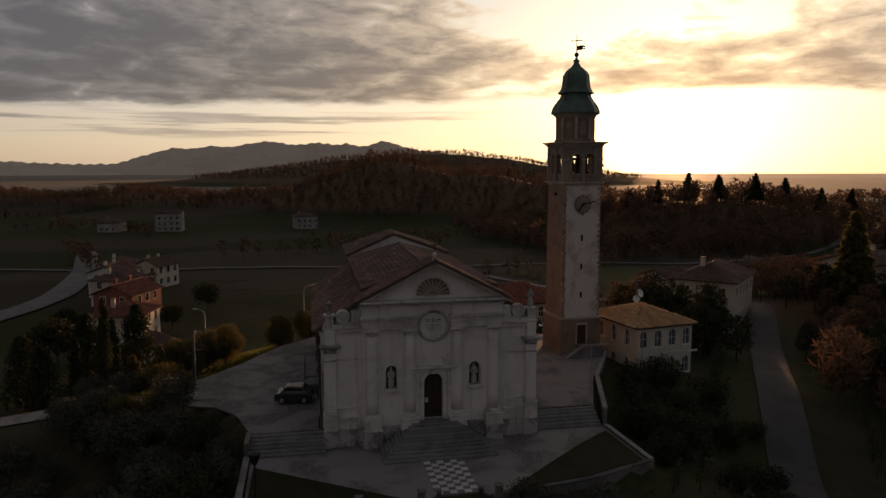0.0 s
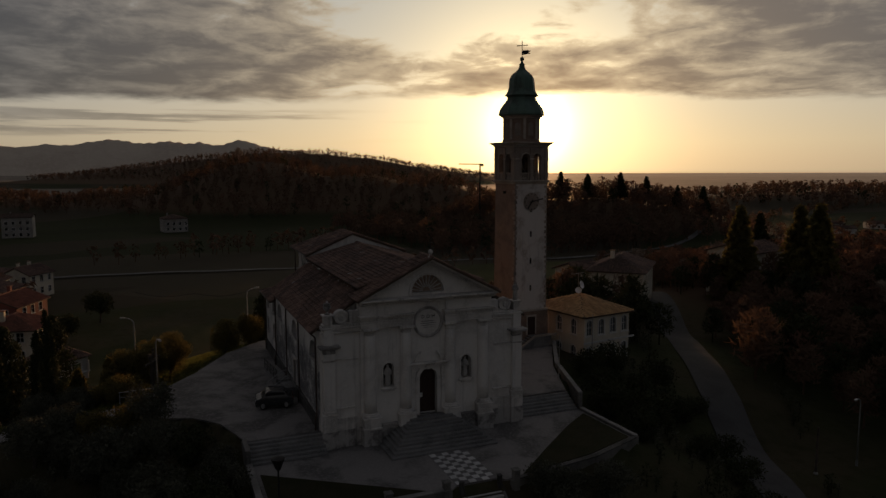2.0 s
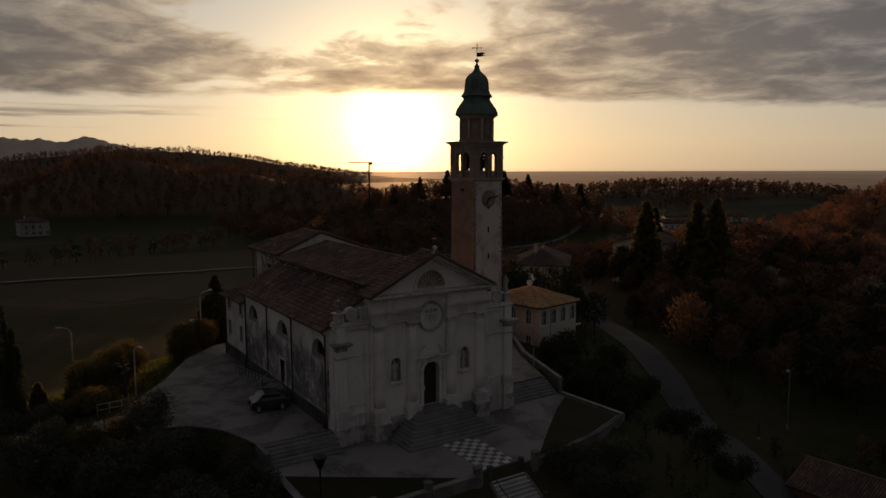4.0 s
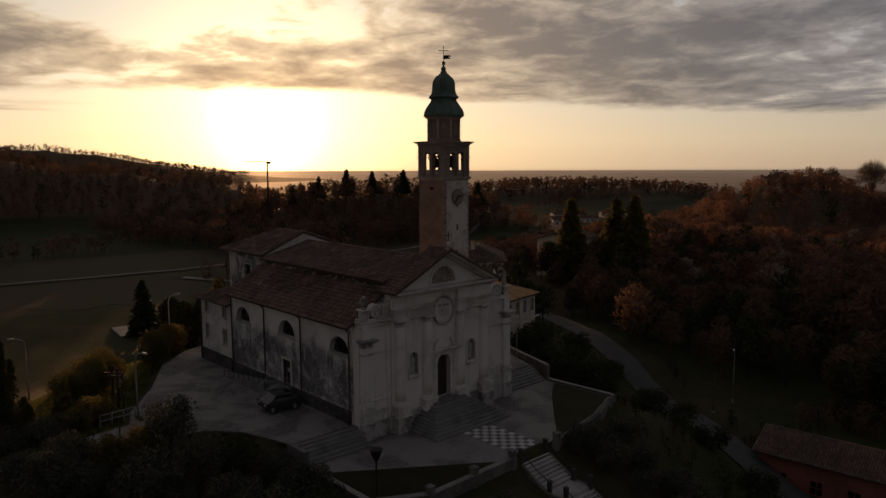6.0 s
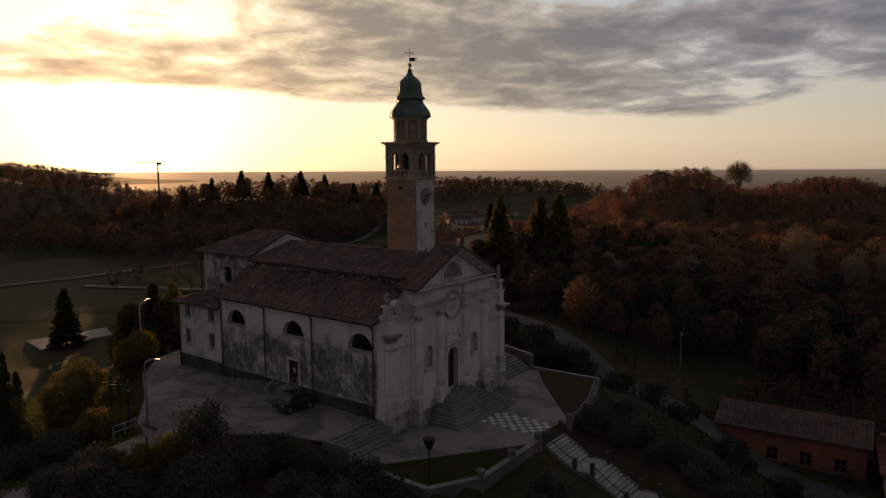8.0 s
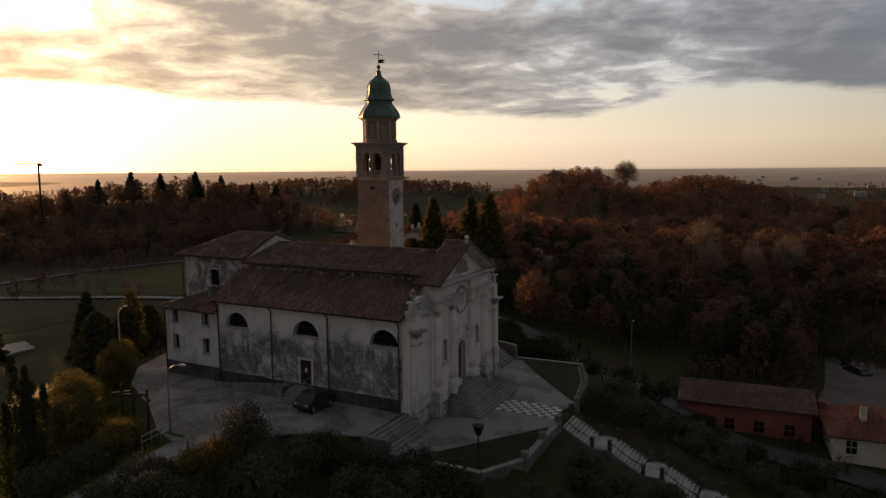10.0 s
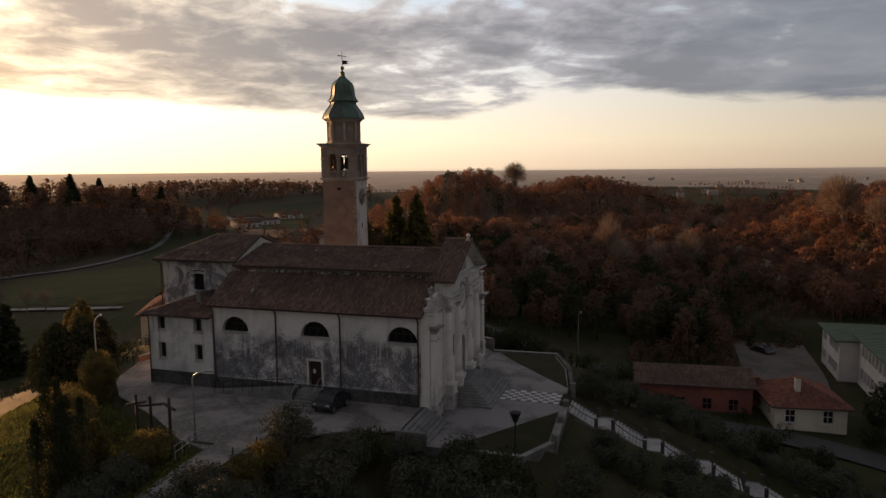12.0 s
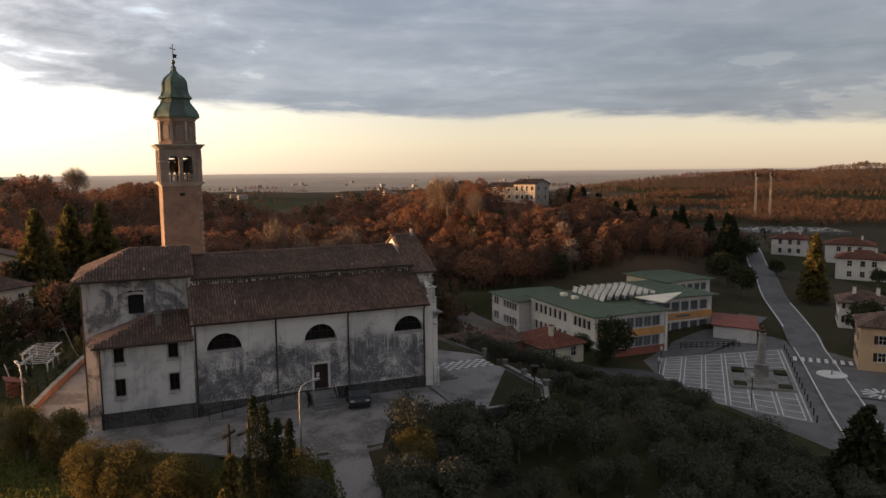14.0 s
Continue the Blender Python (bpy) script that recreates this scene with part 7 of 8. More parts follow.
# rows of solar panels and a pale canopy on the roof
for i in range(6):
    for j in range(8):
        x, y = 44.6 + 2.05 * i, -54.6 - 1.66 * j - 0.12 * i
        m = pose(x, y, -4.05, 17, -3, 0)
        sp = solid("solar_panel", boxed(-0.92, 0.92, -0.8, 0.8, 0, 0.05, bevel=0.01, m=m), solar, "blue-grey solar panel on the school roof", "solar panel", group="solar panels")
        part("panel_frame", boxed(-0.95, 0.95, 0.8, 0.86, -0.05, 0.07, m=m), steel, sp)
        part("panel_prop", boxed(-0.7, 0.7, 0.66, 0.72, -1.1, 0.0, m=m), steel, sp)
part("entrance_canopy", slab([(42.0, -59.2, -4.1), (41.4, -70.0, -3.9), (35.9, -61.3, -4.25)], 0.18), pale_roof, school, "pale pointed entrance canopy")
part("link_wall", boxed(38.0, 42.0, -62.5, -60.3, SZ - 0.3, -4.9), pale_glass, school, "glazed link between the wings")
pv = thing("entrance_pavilion", "low red-roofed pavilion with a white wall beside the school", "pavilion")
pm = pose(37.6, -79.8, 0, 0, 0, -44)
part("wall", boxed(-5.6, 5.6, -3.8, 3.8, SZ - 0.3, -10.0, m=pm), wall_white, pv)
part("roof", slab([pm @ Vector(c) for c in ((-6.0, -4.2, -9.9), (6.0, -4.2, -9.9), (6.0, 4.2, -9.5), (-6.0, 4.2, -9.5))], 0.2), wall_red, pv, "dull red sheet roof")
fe = thing("yard_railing", "dark low railing before the school", "railing")
for i in range(12):
    p = Vector((34.0, -63.5)).lerp(Vector((30.5, -74.0)), i / 11)
    part("post", boxed(p.x - 0.05, p.x + 0.05, p.y - 0.05, p.y + 0.05, SZ - 0.3, SZ + 1.1), iron, fe)
for z in (0.3, 0.7, 1.05):
    part("rail", tube([(34.0, -63.5, SZ + z), (30.5, -74.0, SZ + z)], 0.05, 6), iron, fe)
# vehicles behind the school
car(pose(70, -33.5, land_z(70, -33.5) + 0.1, 0, 0, 40), car_paint, "dark van parked in the school yard")

# ---------------------------------------------------------------- the square, its monument and the roads
SQ = [Vector((-2.0, -53.5)), Vector((25.8, -78.8)), Vector((30.1, -56.6)), Vector((16.0, -43.8))]   # corners: near, far right, far left, near left


def on_square(u, v):
    return SQ[0].lerp(SQ[1], u).lerp(SQ[3].lerp(SQ[2], u), v)


PZ = -12.72
flat_sheet("square", [tuple(on_square(-0.02, -0.03)), tuple(on_square(1.02, -0.03)), tuple(on_square(1.02, 1.03)), tuple(on_square(-0.02, 1.03))], PZ, square_stone, "grey paved square with pale stone bands", thick=0.3)
flat_sheet("junction", [(-26, -46), (-12, -43.5), (8, -42.5), (30.5, -52.5), (36, -62), (36, -83), (27, -95), (10, -87), (-2, -95), (-16, -87), (-10, -68), (-28, -56)], PZ - 0.05, asphalt, "worn asphalt round the square", thick=0.3)
bands = thing("square_bands", "pale stone bands laid in the square", "paving", kind="structure")


def strip(parent, name, a, b, wide, z, mat):
    d = b - a
    m = Matrix.Translation((a.x, a.y, z)) @ pose(0, 0, 0, 0, 0, math.degrees(math.atan2(d.y, d.x)))
    return part(name, boxed(0, d.length, -wide / 2, wide / 2, -0.02, 0.012, m=m), mat, parent)


for i in range(7):
    v = i / 6
    for off in (-0.016, 0.016):
        strip(bands, "band", on_square(0.0, v + off), on_square(1.0, v + off), 0.17, PZ, band_stone)
for i in range(14):
    u = i / 13
    for k in range(6):
        strip(bands, "cross_band", on_square(u, k / 6 + 0.022), on_square(u, (k + 1) / 6 - 0.022), 0.17, PZ + 0.002, band_stone)
# monument: column on a stepped base within a planted bed
mon = thing("monument", "pale stone memorial column on a stepped base", "monument", at=pose(13.8, -61.7, PZ, 0, 0, -42))
for i, (r, z0, z1) in enumerate(((2.6, 0, 0.22), (2.1, 0.22, 0.44), (1.65, 0.44, 0.66))):
    part("base_step", boxed(-r, r, -r, r, z0, z1, bevel=0.03), cap_stone, mon)
part("plinth", boxed(-1.0, 1.0, -1.0, 1.0, 0.66, 2.5, bevel=0.05), cap_stone, mon)
part("plinth_cap", boxed(-1.15, 1.15, -1.15, 1.15, 2.5, 2.7, bevel=0.05), cap_stone, mon)
part("column_shaft", lathe([(0.72, 2.7), (0.62, 3.0), (0.58, 5.0), (0.5, 7.2), (0.62, 7.35), (0.62, 7.5)], 14), cap_stone, mon)
part("crown_figure", lathe([(0.4, 7.5), (0.42, 7.9), (0.22, 8.1), (0.3, 8.4), (0.12, 8.75)], 12), bronze, mon)
bed = thing("planted_bed", "planted bed with a pale stone rim round the monument", "flower bed", at=pose(13.8, -61.7, PZ, 0, 0, -42))
for k in range(4):
    part("rim", boxed(-5.4, 5.4, -4.4, -4.1, -0.05, 0.4, bevel=0.03, m=pose(0, 0, 0, 0, 0, 180 * (k % 2))) if k < 2 else
         boxed(-4.09, 4.09, -5.4, -5.1, -0.05, 0.4, bevel=0.03, m=pose(0, 0, 0, 0, 0, 90 + 180 * (k % 2))), cap_stone, bed)
for sx in (-1, 1):
    for sy in (-1, 1):
        part("planting", boxed(min(sx * 2.9, sx * 5.08), max(sx * 2.9, sx * 5.08), min(sy * 2.2, sy * 4.08), max(sy * 2.2, sy * 4.08), 0.02, 0.5, bevel=0.12), leaf_hedge, bed, "low dark clipped planting")
part("bed_paving", boxed(-2.88, 2.88, -4.08, 4.08, 0.0, 0.12), cap_stone, bed)
for sx in (-1, 1):
    part("bed_paving", boxed(min(sx * 2.9, sx * 5.08), max(sx * 2.9, sx * 5.08), -2.18, 2.18, 0.0, 0.12), cap_stone, bed)
ROAD = [(150, -198), (95, -145.5), (74.6, -126.7), (54.9, -108.7), (34.3, -92.3), (21.3, -81.8), (8.0, -69.9), (-2.1, -60.8), (-13, -51.5), (-33, -41), (-70, -32), (-150, -30)]
ribbon("road", ROAD, 5.6, asphalt, "grey asphalt road past the square", lift=0.16)
for off, name in ((-2.5, "edge_line_left"), (2.5, "edge_line_right")):
    line = []
    for i, p in enumerate(ROAD):
        a, b = Vector(ROAD[max(0, i - 1)]), Vector(ROAD[min(len(ROAD) - 1, i + 1)])
        d = (b - a).normalized()
        line.append((p[0] - d.y * off, p[1] + d.x * off))
    ribbon(name, line, 0.22, white_paint, "white painted edge line of the road", lift=0.24, category="road marking")
ribbon("side_road", [(6.5, -69), (-6, -79), (-26, -95), (-56, -115)], 8.0, asphalt, "asphalt side road by the square", lift=0.20)
ribbon("yard", [(30.5, -46), (33, -62), (36, -72), (45, -90)], 9.0, asphalt, "asphalt forecourt before the school", lift=-0.14)
ribbon("school_yard", [(44, -33), (56, -35), (76, -35)], 12.0, dirt, "worn yard behind the school", lift=0.1)
ribbon("upper_lane", [(15, -44), (20.5, -36), (22, -26), (24, -14), (28, -4.5), (34, 6), (40.5, 16.5), (50, 31), (60.5, 47), (68, 60)], 4.0, lane_asphalt, "narrow dark asphalt lane round the knoll", lift=0.14)
zebra = thing("zebra_crossing", "white painted crossing stripes on the road", "road marking", kind="structure")
for i in range(8):
    c = Vector((20.2, -76.2)).lerp(Vector((14.2, -82.0)), i / 7)
    part("stripe", boxed(-1.3, 1.3, -0.28, 0.28, -0.05, 0.02, m=Matrix.Translation((c.x, c.y, land_z(c.x, c.y) + 0.26)) @ pose(0, 0, 0, 0, 0, 132)), white_paint, zebra)
isl = thing("traffic_island", "painted traffic island with small bollards", "traffic island", at=pose(10.9, -73.5, land_z(10.9, -73.5) + 0.2))
part("kerb", lathe([(2.2, 0), (2.2, 0.18), (2.0, 0.2), (1.4, 0.12)], 20), white_stone, isl)
part("bollard", lathe([(0.12, 0.1), (0.12, 0.9), (0.05, 1.0)], 10), steel, isl)
fan = thing("painted_fan", "fan of white painted stripes on the junction", "road marking", kind="structure")
for i in range(12):
    m = Matrix.Translation((1.2, -71.6, land_z(1.2, -71.6) + 0.27)) @ pose(0, 0, 0, 0, 0, 30 * i)
    part("stripe", boxed(0.8, 2.6, -0.16, 0.16, -0.05, 0.02, m=m), white_paint, fan)
for i in range(14):
    p = on_square(i / 13, -0.045)
    b = solid("bollard", lathe([(0.09, -0.1), (0.09, 0.75), (0.12, 0.8), (0.05, 0.95)], 8), iron, "dark iron bollard at the edge of the square", "bollard", group="square bollards", at=pose(p.x, p.y, PZ))
for u, v in ((0.05, 1.0), (0.4, 1.0), (0.02, 0.35)):
    p = on_square(u, v)
    ob = thing("square_lamp", "slim dark lamp post at the edge of the square", "street lamp", group="square lamps", at=pose(p.x, p.y, PZ))
    part("pole", tube([(0, 0, 0), (0, 0, 4.2)], 0.06, 8), iron, ob)
    part("lantern", lathe([(0.1, 4.2), (0.22, 4.4), (0.24, 4.7), (0.05, 4.9)], 10), lamp_glass, ob)

# ---------------------------------------------------------------- field roads and far country
ribbon("field_road_north", [(-140, 196), (-95, 178), (-40, 168), (20, 160), (60, 154), (130, 152), (200, 190)], 2.4, asphalt, "grey farm road across the fields", lift=0.35, step=6)
ribbon("field_road_west", [(-120, 30), (-80, 75), (-66, 110), (-72, 165), (-90, 230)], 7.0, asphalt, "grey country road below the knoll", lift=0.35, step=5)
ribbon("meadow_path", [(36, 141), (43, 126), (46.5, 112), (49.4, 100), (54, 88)], 2.2, gravel, "pale path between meadows", lift=0.3, step=5)
flat_sheet("concrete_yard", [(1, 83), (13, 84), (15, 90), (2, 91)], land_z(7, 87) + 0.25, cap_stone, "pale concrete yard beside the meadow", thick=0.8)


def drape(name, outline, mat, label, step, lift):
    """A field that lies on the land inside an outline."""
    xs, ys = [q[0] for q in outline], [q[1] for q in outline]
    nx, ny = int((max(xs) - min(xs)) / step) + 2, int((max(ys) - min(ys)) / step) + 2
    gx_, gy_ = np.meshgrid(min(xs) + np.arange(nx) * step, min(ys) + np.arange(ny) * step, indexing="ij")
    ids = np.arange(nx * ny).reshape(nx, ny)
    quads = np.stack([ids[:-1, :-1], ids[1:, :-1], ids[1:, 1:], ids[:-1, 1:]], -1).reshape(-1, 4)
    mid = (quads[:, 0], quads[:, 2])
    cx, cy_ = (gx_.ravel()[mid[0]] + gx_.ravel()[mid[1]]) / 2, (gy_.ravel()[mid[0]] + gy_.ravel()[mid[1]]) / 2
    keep = np.array([inside((a, b), outline) for a, b in zip(cx, cy_)])
    me = soup(name, np.stack([gx_, gy_, land(gx_, gy_) + lift], -1).reshape(-1, 3), quads[keep], mat)
    return tagged(new(name, me), label, "field", kind="structure")


drape("meadow_near", [(56, 92), (52, 118), (44, 142), (150, 149), (164, 146), (150, 110), (117, 92), (78, 82)], meadow, "green winter meadow beyond the church", 2.0, 0.12)
drape("meadow_far", [(258, 208), (270, 165), (372, 214), (385, 262), (330, 258)], meadow, "bright green meadow beyond the woods", 5.0, 0.5)
drape("brown_field", [(212, 170), (200, 122), (262, 128), (268, 160), (250, 186)], ploughed, "bare brown field beyond the woods", 5.0, 0.5)
# sheds and tanks by the meadow beyond the church
for i, (x, y, w) in enumerate(((290, 205, 26), (320, 232, 20), (268, 196, 12), (345, 215, 16))):
    house(pose(x, y, land_z(x, y), 0, 0, -35), w, 9, 3.4, 1.0, wall_white, tile_clay, "low pale farm shed in the meadows", faces={0: [-w / 2 + 2 + 3 * k for k in range(int(w / 3))]}, hip=False, chimneys=0, category="shed", group="farm sheds", seed=300 + i)
tomb_stone = surface("mixed_tomb_stone", (0.34, 0.33, 0.32), (0.12, 0.12, 0.12), (0.45, 0.44, 0.42), 1.0, random_amount=0.6, island=True)
# cemetery: walls and rows of small tombs
cem = thing("cemetery", "walled cemetery with rows of pale tombs", "cemetery")
cm = pose(184, -244, land_z(184, -244), 0, 0, -118)
for a in ((-32, 32, -14.2, -13.8), (-32, 32, 13.8, 14.2), (-32.2, -31.8, -13.8, 13.8), (31.8, 32.2, -13.8, 13.8)):
    part("wall", boxed(*a, -0.5, 1.1, m=cm), wall_stone, cem)
bm = bmesh.new()
rng = random.Random(12)
for i in range(26):
    for j in range(7):
        x, y, h = -29 + 2.3 * i, -11 + 3.6 * j, rng.uniform(0.3, 1.7)
        box(bm, x - 0.7, x + 0.7, y - 0.8, y + 0.8, -0.2, h, m=cm)
part("tombs", bm, tomb_stone, cem, kind="stuff")
# two tall floodlight masts
for x, y in ((252, -307), (243, -309)):
    ob = thing("lattice_mast", "tall pale steel mast in the fields", "mast", group="steel masts", at=pose(x, y, land_z(x, y)))
    for sx in (-1, 1):
        for sy in (-1, 1):
            part("leg", tube([(sx * 0.45, sy * 0.45, 0), (sx * 0.25, sy * 0.25, 26)], 0.1, 6), steel, ob)
    part("mast_head", boxed(-0.8, 0.8, -0.7, 0.7, 25.5, 28, bevel=0.2), iron, ob)
    for i in range(9):
        part("brace", tube([(-0.42, -0.42, 2.8 * i), (0.4, 0.4, 2.8 * i + 2.8)], 0.06, 5), steel, ob)
# crane on the horizon
cr = thing("tower_crane", "slim tower crane on the horizon", "crane", at=pose(116.5, 240.8, land_z(116.5, 240.8), 0, 0, 20))
H = 23.0 - land_z(116.5, 240.8)
part("mast", boxed(-0.25, 0.25, -0.25, 0.25, 0, H, bevel=0.02), iron, cr)
part("jib", boxed(-13.0, 2.0, -0.18, 0.18, H - 0.5, H - 0.1, bevel=0.02), iron, cr)
part("counterweight", boxed(0.8, 2.0, -0.3, 0.3, H - 1.3, H - 0.5, bevel=0.02), iron, cr)
# cables strung across the slope
for name, pts in (("cable", [(-22, 40, 6.5), (-15.5, 33, 7.0), (-9.5, 30.5, 7.4)]), ("cable", [(-9.0, 29.5, 6.6), (10, 33, 6.4), (24.0, 26.0, 5.2)])):
    line = []
    for a, b in zip(pts, pts[1:]):
        for i in range(8):
            t = i / 8
            p = Vector(a).lerp(Vector(b), t)
            p.z -= 0.5 * math.sin(math.pi * t)
            line.append(p)
    solid("overhead_cable", tube(line + [Vector(pts[-1])], 0.02, 5), iron, "thin dark overhead cable above the slope", "cable", group="overhead cables")

# ---------------------------------------------------------------- plants
def leaf_cloud(rng, centres, radii, count, size, upward=0.0):
    """Small kite-shaped leaves round clump centres; returns vertices (n * 4) and faces."""
    k = rng.integers(0, len(centres), count)
    d = rng.normal(size=(count, 3))
    d /= np.linalg.norm(d, axis=1)[:, None]
    pos = centres[k] + d * (radii[k] * (0.55 + 0.5 * rng.random(count) ** 0.5))[:, None]
    a = rng.normal(size=(count, 3))
    a[:, 2] += upward
    a /= np.linalg.norm(a, axis=1)[:, None]
    b = np.cross(a, d + rng.normal(size=(count, 3)) * 0.35)
    b /= np.linalg.norm(b, axis=1)[:, None]
    s = size * (0.6 + 0.8 * rng.random(count))[:, None]
    verts = np.stack([pos - a * s, pos + b * s * 0.42, pos + a * s, pos - b * s * 0.42], 1).reshape(-1, 3)
    faces = np.arange(count * 4).reshape(-1, 4)
    return verts, faces


def limbs(parent, rng, height, spread, n, r0, start, mat):
    """A tapered trunk and its branches, each a part of the tree."""
    part("trunk", tube([(0, 0, -0.3), (0.05 * spread, 0.03, height * start * 0.6), (0.02, 0.06 * spread, height * start)], r0, 7, taper=0.75), mat, parent)
    for i in range(n):
        a = 2 * math.pi * i / n + rng.uniform(-0.4, 0.4)
        e = Vector((math.cos(a) * spread * rng.uniform(0.5, 0.9), math.sin(a) * spread * rng.uniform(0.5, 0.9), height * rng.uniform(0.62, 0.9)))
        s = Vector((0.02, 0.05 * spread, height * start * 0.95))
        mid = s.lerp(e, 0.5) + Vector((0, 0, height * 0.06))
        part("branch", tube([s, mid, e], r0 * 0.5, 5, taper=0.3), mat, parent)


def broadleaf(name, seed, height, spread, clumps, leaves, size, mat, label, category, group, squash=0.8, start=0.3):
    """A tree or bush with limbs and an uneven crown of leaf clumps, built at the origin."""
    rng = np.random.default_rng(seed)
    ob = thing(name, label, category, group)
    limbs(ob, random.Random(seed), height, spread, 5, 0.05 * height ** 0.6 + 0.05, start, bark)
    d = rng.normal(size=(clumps, 3))
    d /= np.linalg.norm(d, axis=1)[:, None]
    mid = np.array([0, 0, height * (0.5 + start * 0.45)])
    ext = np.array([spread, spread, height * (0.5 - start * 0.4) * squash / 0.8])
    c = mid + d * ext * (0.48 + 0.26 * rng.random(clumps))[:, None]
    r = spread * (0.28 + 0.16 * rng.random(clumps))
    v, f = leaf_cloud(rng, c, r, leaves, size)
    part("crown", soup("crown", v, f, mat), mat, ob)
    return ob


def cypress(name, seed, height, radius, leaves, mat, label, group, lean=1.0):
    rng = np.random.default_rng(seed)
    ob = thing(name, label, "cypress", group)
    part("trunk", tube([(0, 0, -0.3), (0, 0, height * 0.7)], 0.04 * height ** 0.8, 7, taper=0.2), bark, ob)
    n = 90
    u = rng.random(n) ** 0.9
    prof = np.minimum(1, (u / 0.12) ** 0.6) * (1 - u) ** 0.55
    a = rng.random(n) * 2 * math.pi
    rr = radius * prof * (0.55 + 0.3 * rng.random(n))
    c = np.stack([rr * np.cos(a), rr * np.sin(a), height * (0.05 + 0.93 * u)], 1)
    v, f = leaf_cloud(rng, c, radius * (0.18 + 0.34 * prof), leaves, 0.22, upward=1.2)
    part("crown", soup("crown", v, f, mat), mat, ob)
    return ob


def cypress_cluster(name, seed, spires, leaves, mat, label, group):
    """Several slender spires that rise from one foot."""
    rng = np.random.default_rng(seed)
    ob = thing(name, label, "cypress", group)
    vs, fs = [], []
    for dx, dy, h, radius in spires:
        part("trunk", tube([(dx, dy, -0.3), (dx, dy, h * 0.7)], 0.09, 6, taper=0.2), bark, ob)
        n = 110
        u = rng.random(n) ** 0.9
        prof = np.minimum(1, (u / 0.15) ** 0.6) * (1 - u) ** 0.7
        a = rng.random(n) * 2 * math.pi
        rr = radius * prof * (0.5 + 0.35 * rng.random(n))
        c = np.stack([dx + rr * np.cos(a), dy + rr * np.sin(a), h * (0.03 + 0.95 * u)], 1)
        v, f = leaf_cloud(rng, c, radius * (0.22 + 0.5 * prof), leaves, 0.085, upward=1.6)
        vs.append(v)
    v = np.concatenate(vs)
    part("crown", soup("crown", v, np.arange(len(v)).reshape(-1, 4), mat), mat, ob)
    return ob


def conifer(name, seed, height, radius, mat, label, group):
    """Tiered boughs that droop from a straight trunk."""
    rng = np.random.default_rng(seed)
    ob = thing(name, label, "conifer", group)
    part("trunk", tube([(0, 0, -0.4), (0, 0, height)], 0.02 * height + 0.06, 7, taper=0.15), bark, ob)
    V, F, n = [], [], 0
    for i in range(int(height * 3.2)):
        u = (i + 0.5) / (height * 3.2)
        for k in range(int(5 + 5 * (1 - u))):
            a = rng.random() * 2 * math.pi
            L = radius * (1 - u) ** 0.8 * (0.65 + 0.5 * rng.random()) + 0.2
            z = height * (0.10 + 0.88 * u)
            out = np.array([math.cos(a), math.sin(a), 0])
            m = int(7 + L * 5)
            t = rng.random(m) ** 0.7
            p = out * (t * L)[:, None] + np.array([0, 0, z]) + np.stack([0 * t, 0 * t, -0.28 * L * t ** 1.5], 1) + rng.normal(size=(m, 3)) * 0.10
            d = out * 0.6 + rng.normal(size=(m, 3)) * 0.5
            d /= np.linalg.norm(d, axis=1)[:, None]
            b = np.cross(d, rng.normal(size=(m, 3)))
            b /= np.linalg.norm(b, axis=1)[:, None]
            s = 0.30 + 0.02 * height
            V.append(np.stack([p - d * s, p + b * s * 0.35, p + d * s, p - b * s * 0.35], 1).reshape(-1, 3))
            F.append(np.arange(m * 4).reshape(-1, 4) + n)
            n += m * 4
    part("crown", soup("crown", np.concatenate(V), np.concatenate(F), mat), mat, ob)
    return ob


def fan_tree(name, seed, height, radius, count, mat, label, group):
    """A leafless tree with a round, see-through crown of fine twigs."""
    g2 = np.random.default_rng(seed)
    ob = thing(name, label, "tree", group)
    limbs(ob, random.Random(seed), height * 0.95, radius * 0.8, 9, 0.022 * height, 0.28, mat)
    d = g2.normal(size=(count, 3))
    d /= np.linalg.norm(d, axis=1)[:, None]
    d[:, 2] = np.where(d[:, 2] < -0.4, -d[:, 2], d[:, 2])
    k = g2.random(count)[:, None] ** 0.45
    p = np.array([0, 0, height * 0.58]) + d * k * np.array([radius, radius, height * 0.4])
    b = np.cross(d, g2.normal(size=d.shape))
    b /= np.linalg.norm(b, axis=1)[:, None]
    e = d + g2.normal(size=d.shape) * 0.35 + np.array([0, 0, 0.5])
    e /= np.linalg.norm(e, axis=1)[:, None]
    L = height * 0.07 * (0.6 + 0.8 * g2.random(count))[:, None]
    w = 0.0035 * height
    v = np.stack([p - e * L - b * w, p - e * L + b * w, p + e * L], 1).reshape(-1, 3)
    part("twig_fan", soup("twig_fan", v, np.arange(len(v)).reshape(-1, 3), mat), mat, ob, kind="stuff")
    return ob


def plant(proto, spots, seed=0, lo=0.8, hi=1.25):
    """Copies of a plant on the land; the first spot takes the plant itself."""
    rng = random.Random(seed)
    for i, (x, y) in enumerate(spots):
        s = rng.uniform(lo, hi)
        m = Matrix.Translation((x, y, land_z(x, y) - 0.05)) @ Matrix.Rotation(rng.uniform(0, 6.28), 4, "Z") @ Matrix.Diagonal((s * rng.uniform(0.9, 1.1), s * rng.uniform(0.9, 1.1), s, 1))
        if i == 0:
            proto.matrix_basis = m
        else:
            ob = copy_thing(proto, Matrix.Identity(4))
            ob.matrix_basis = m


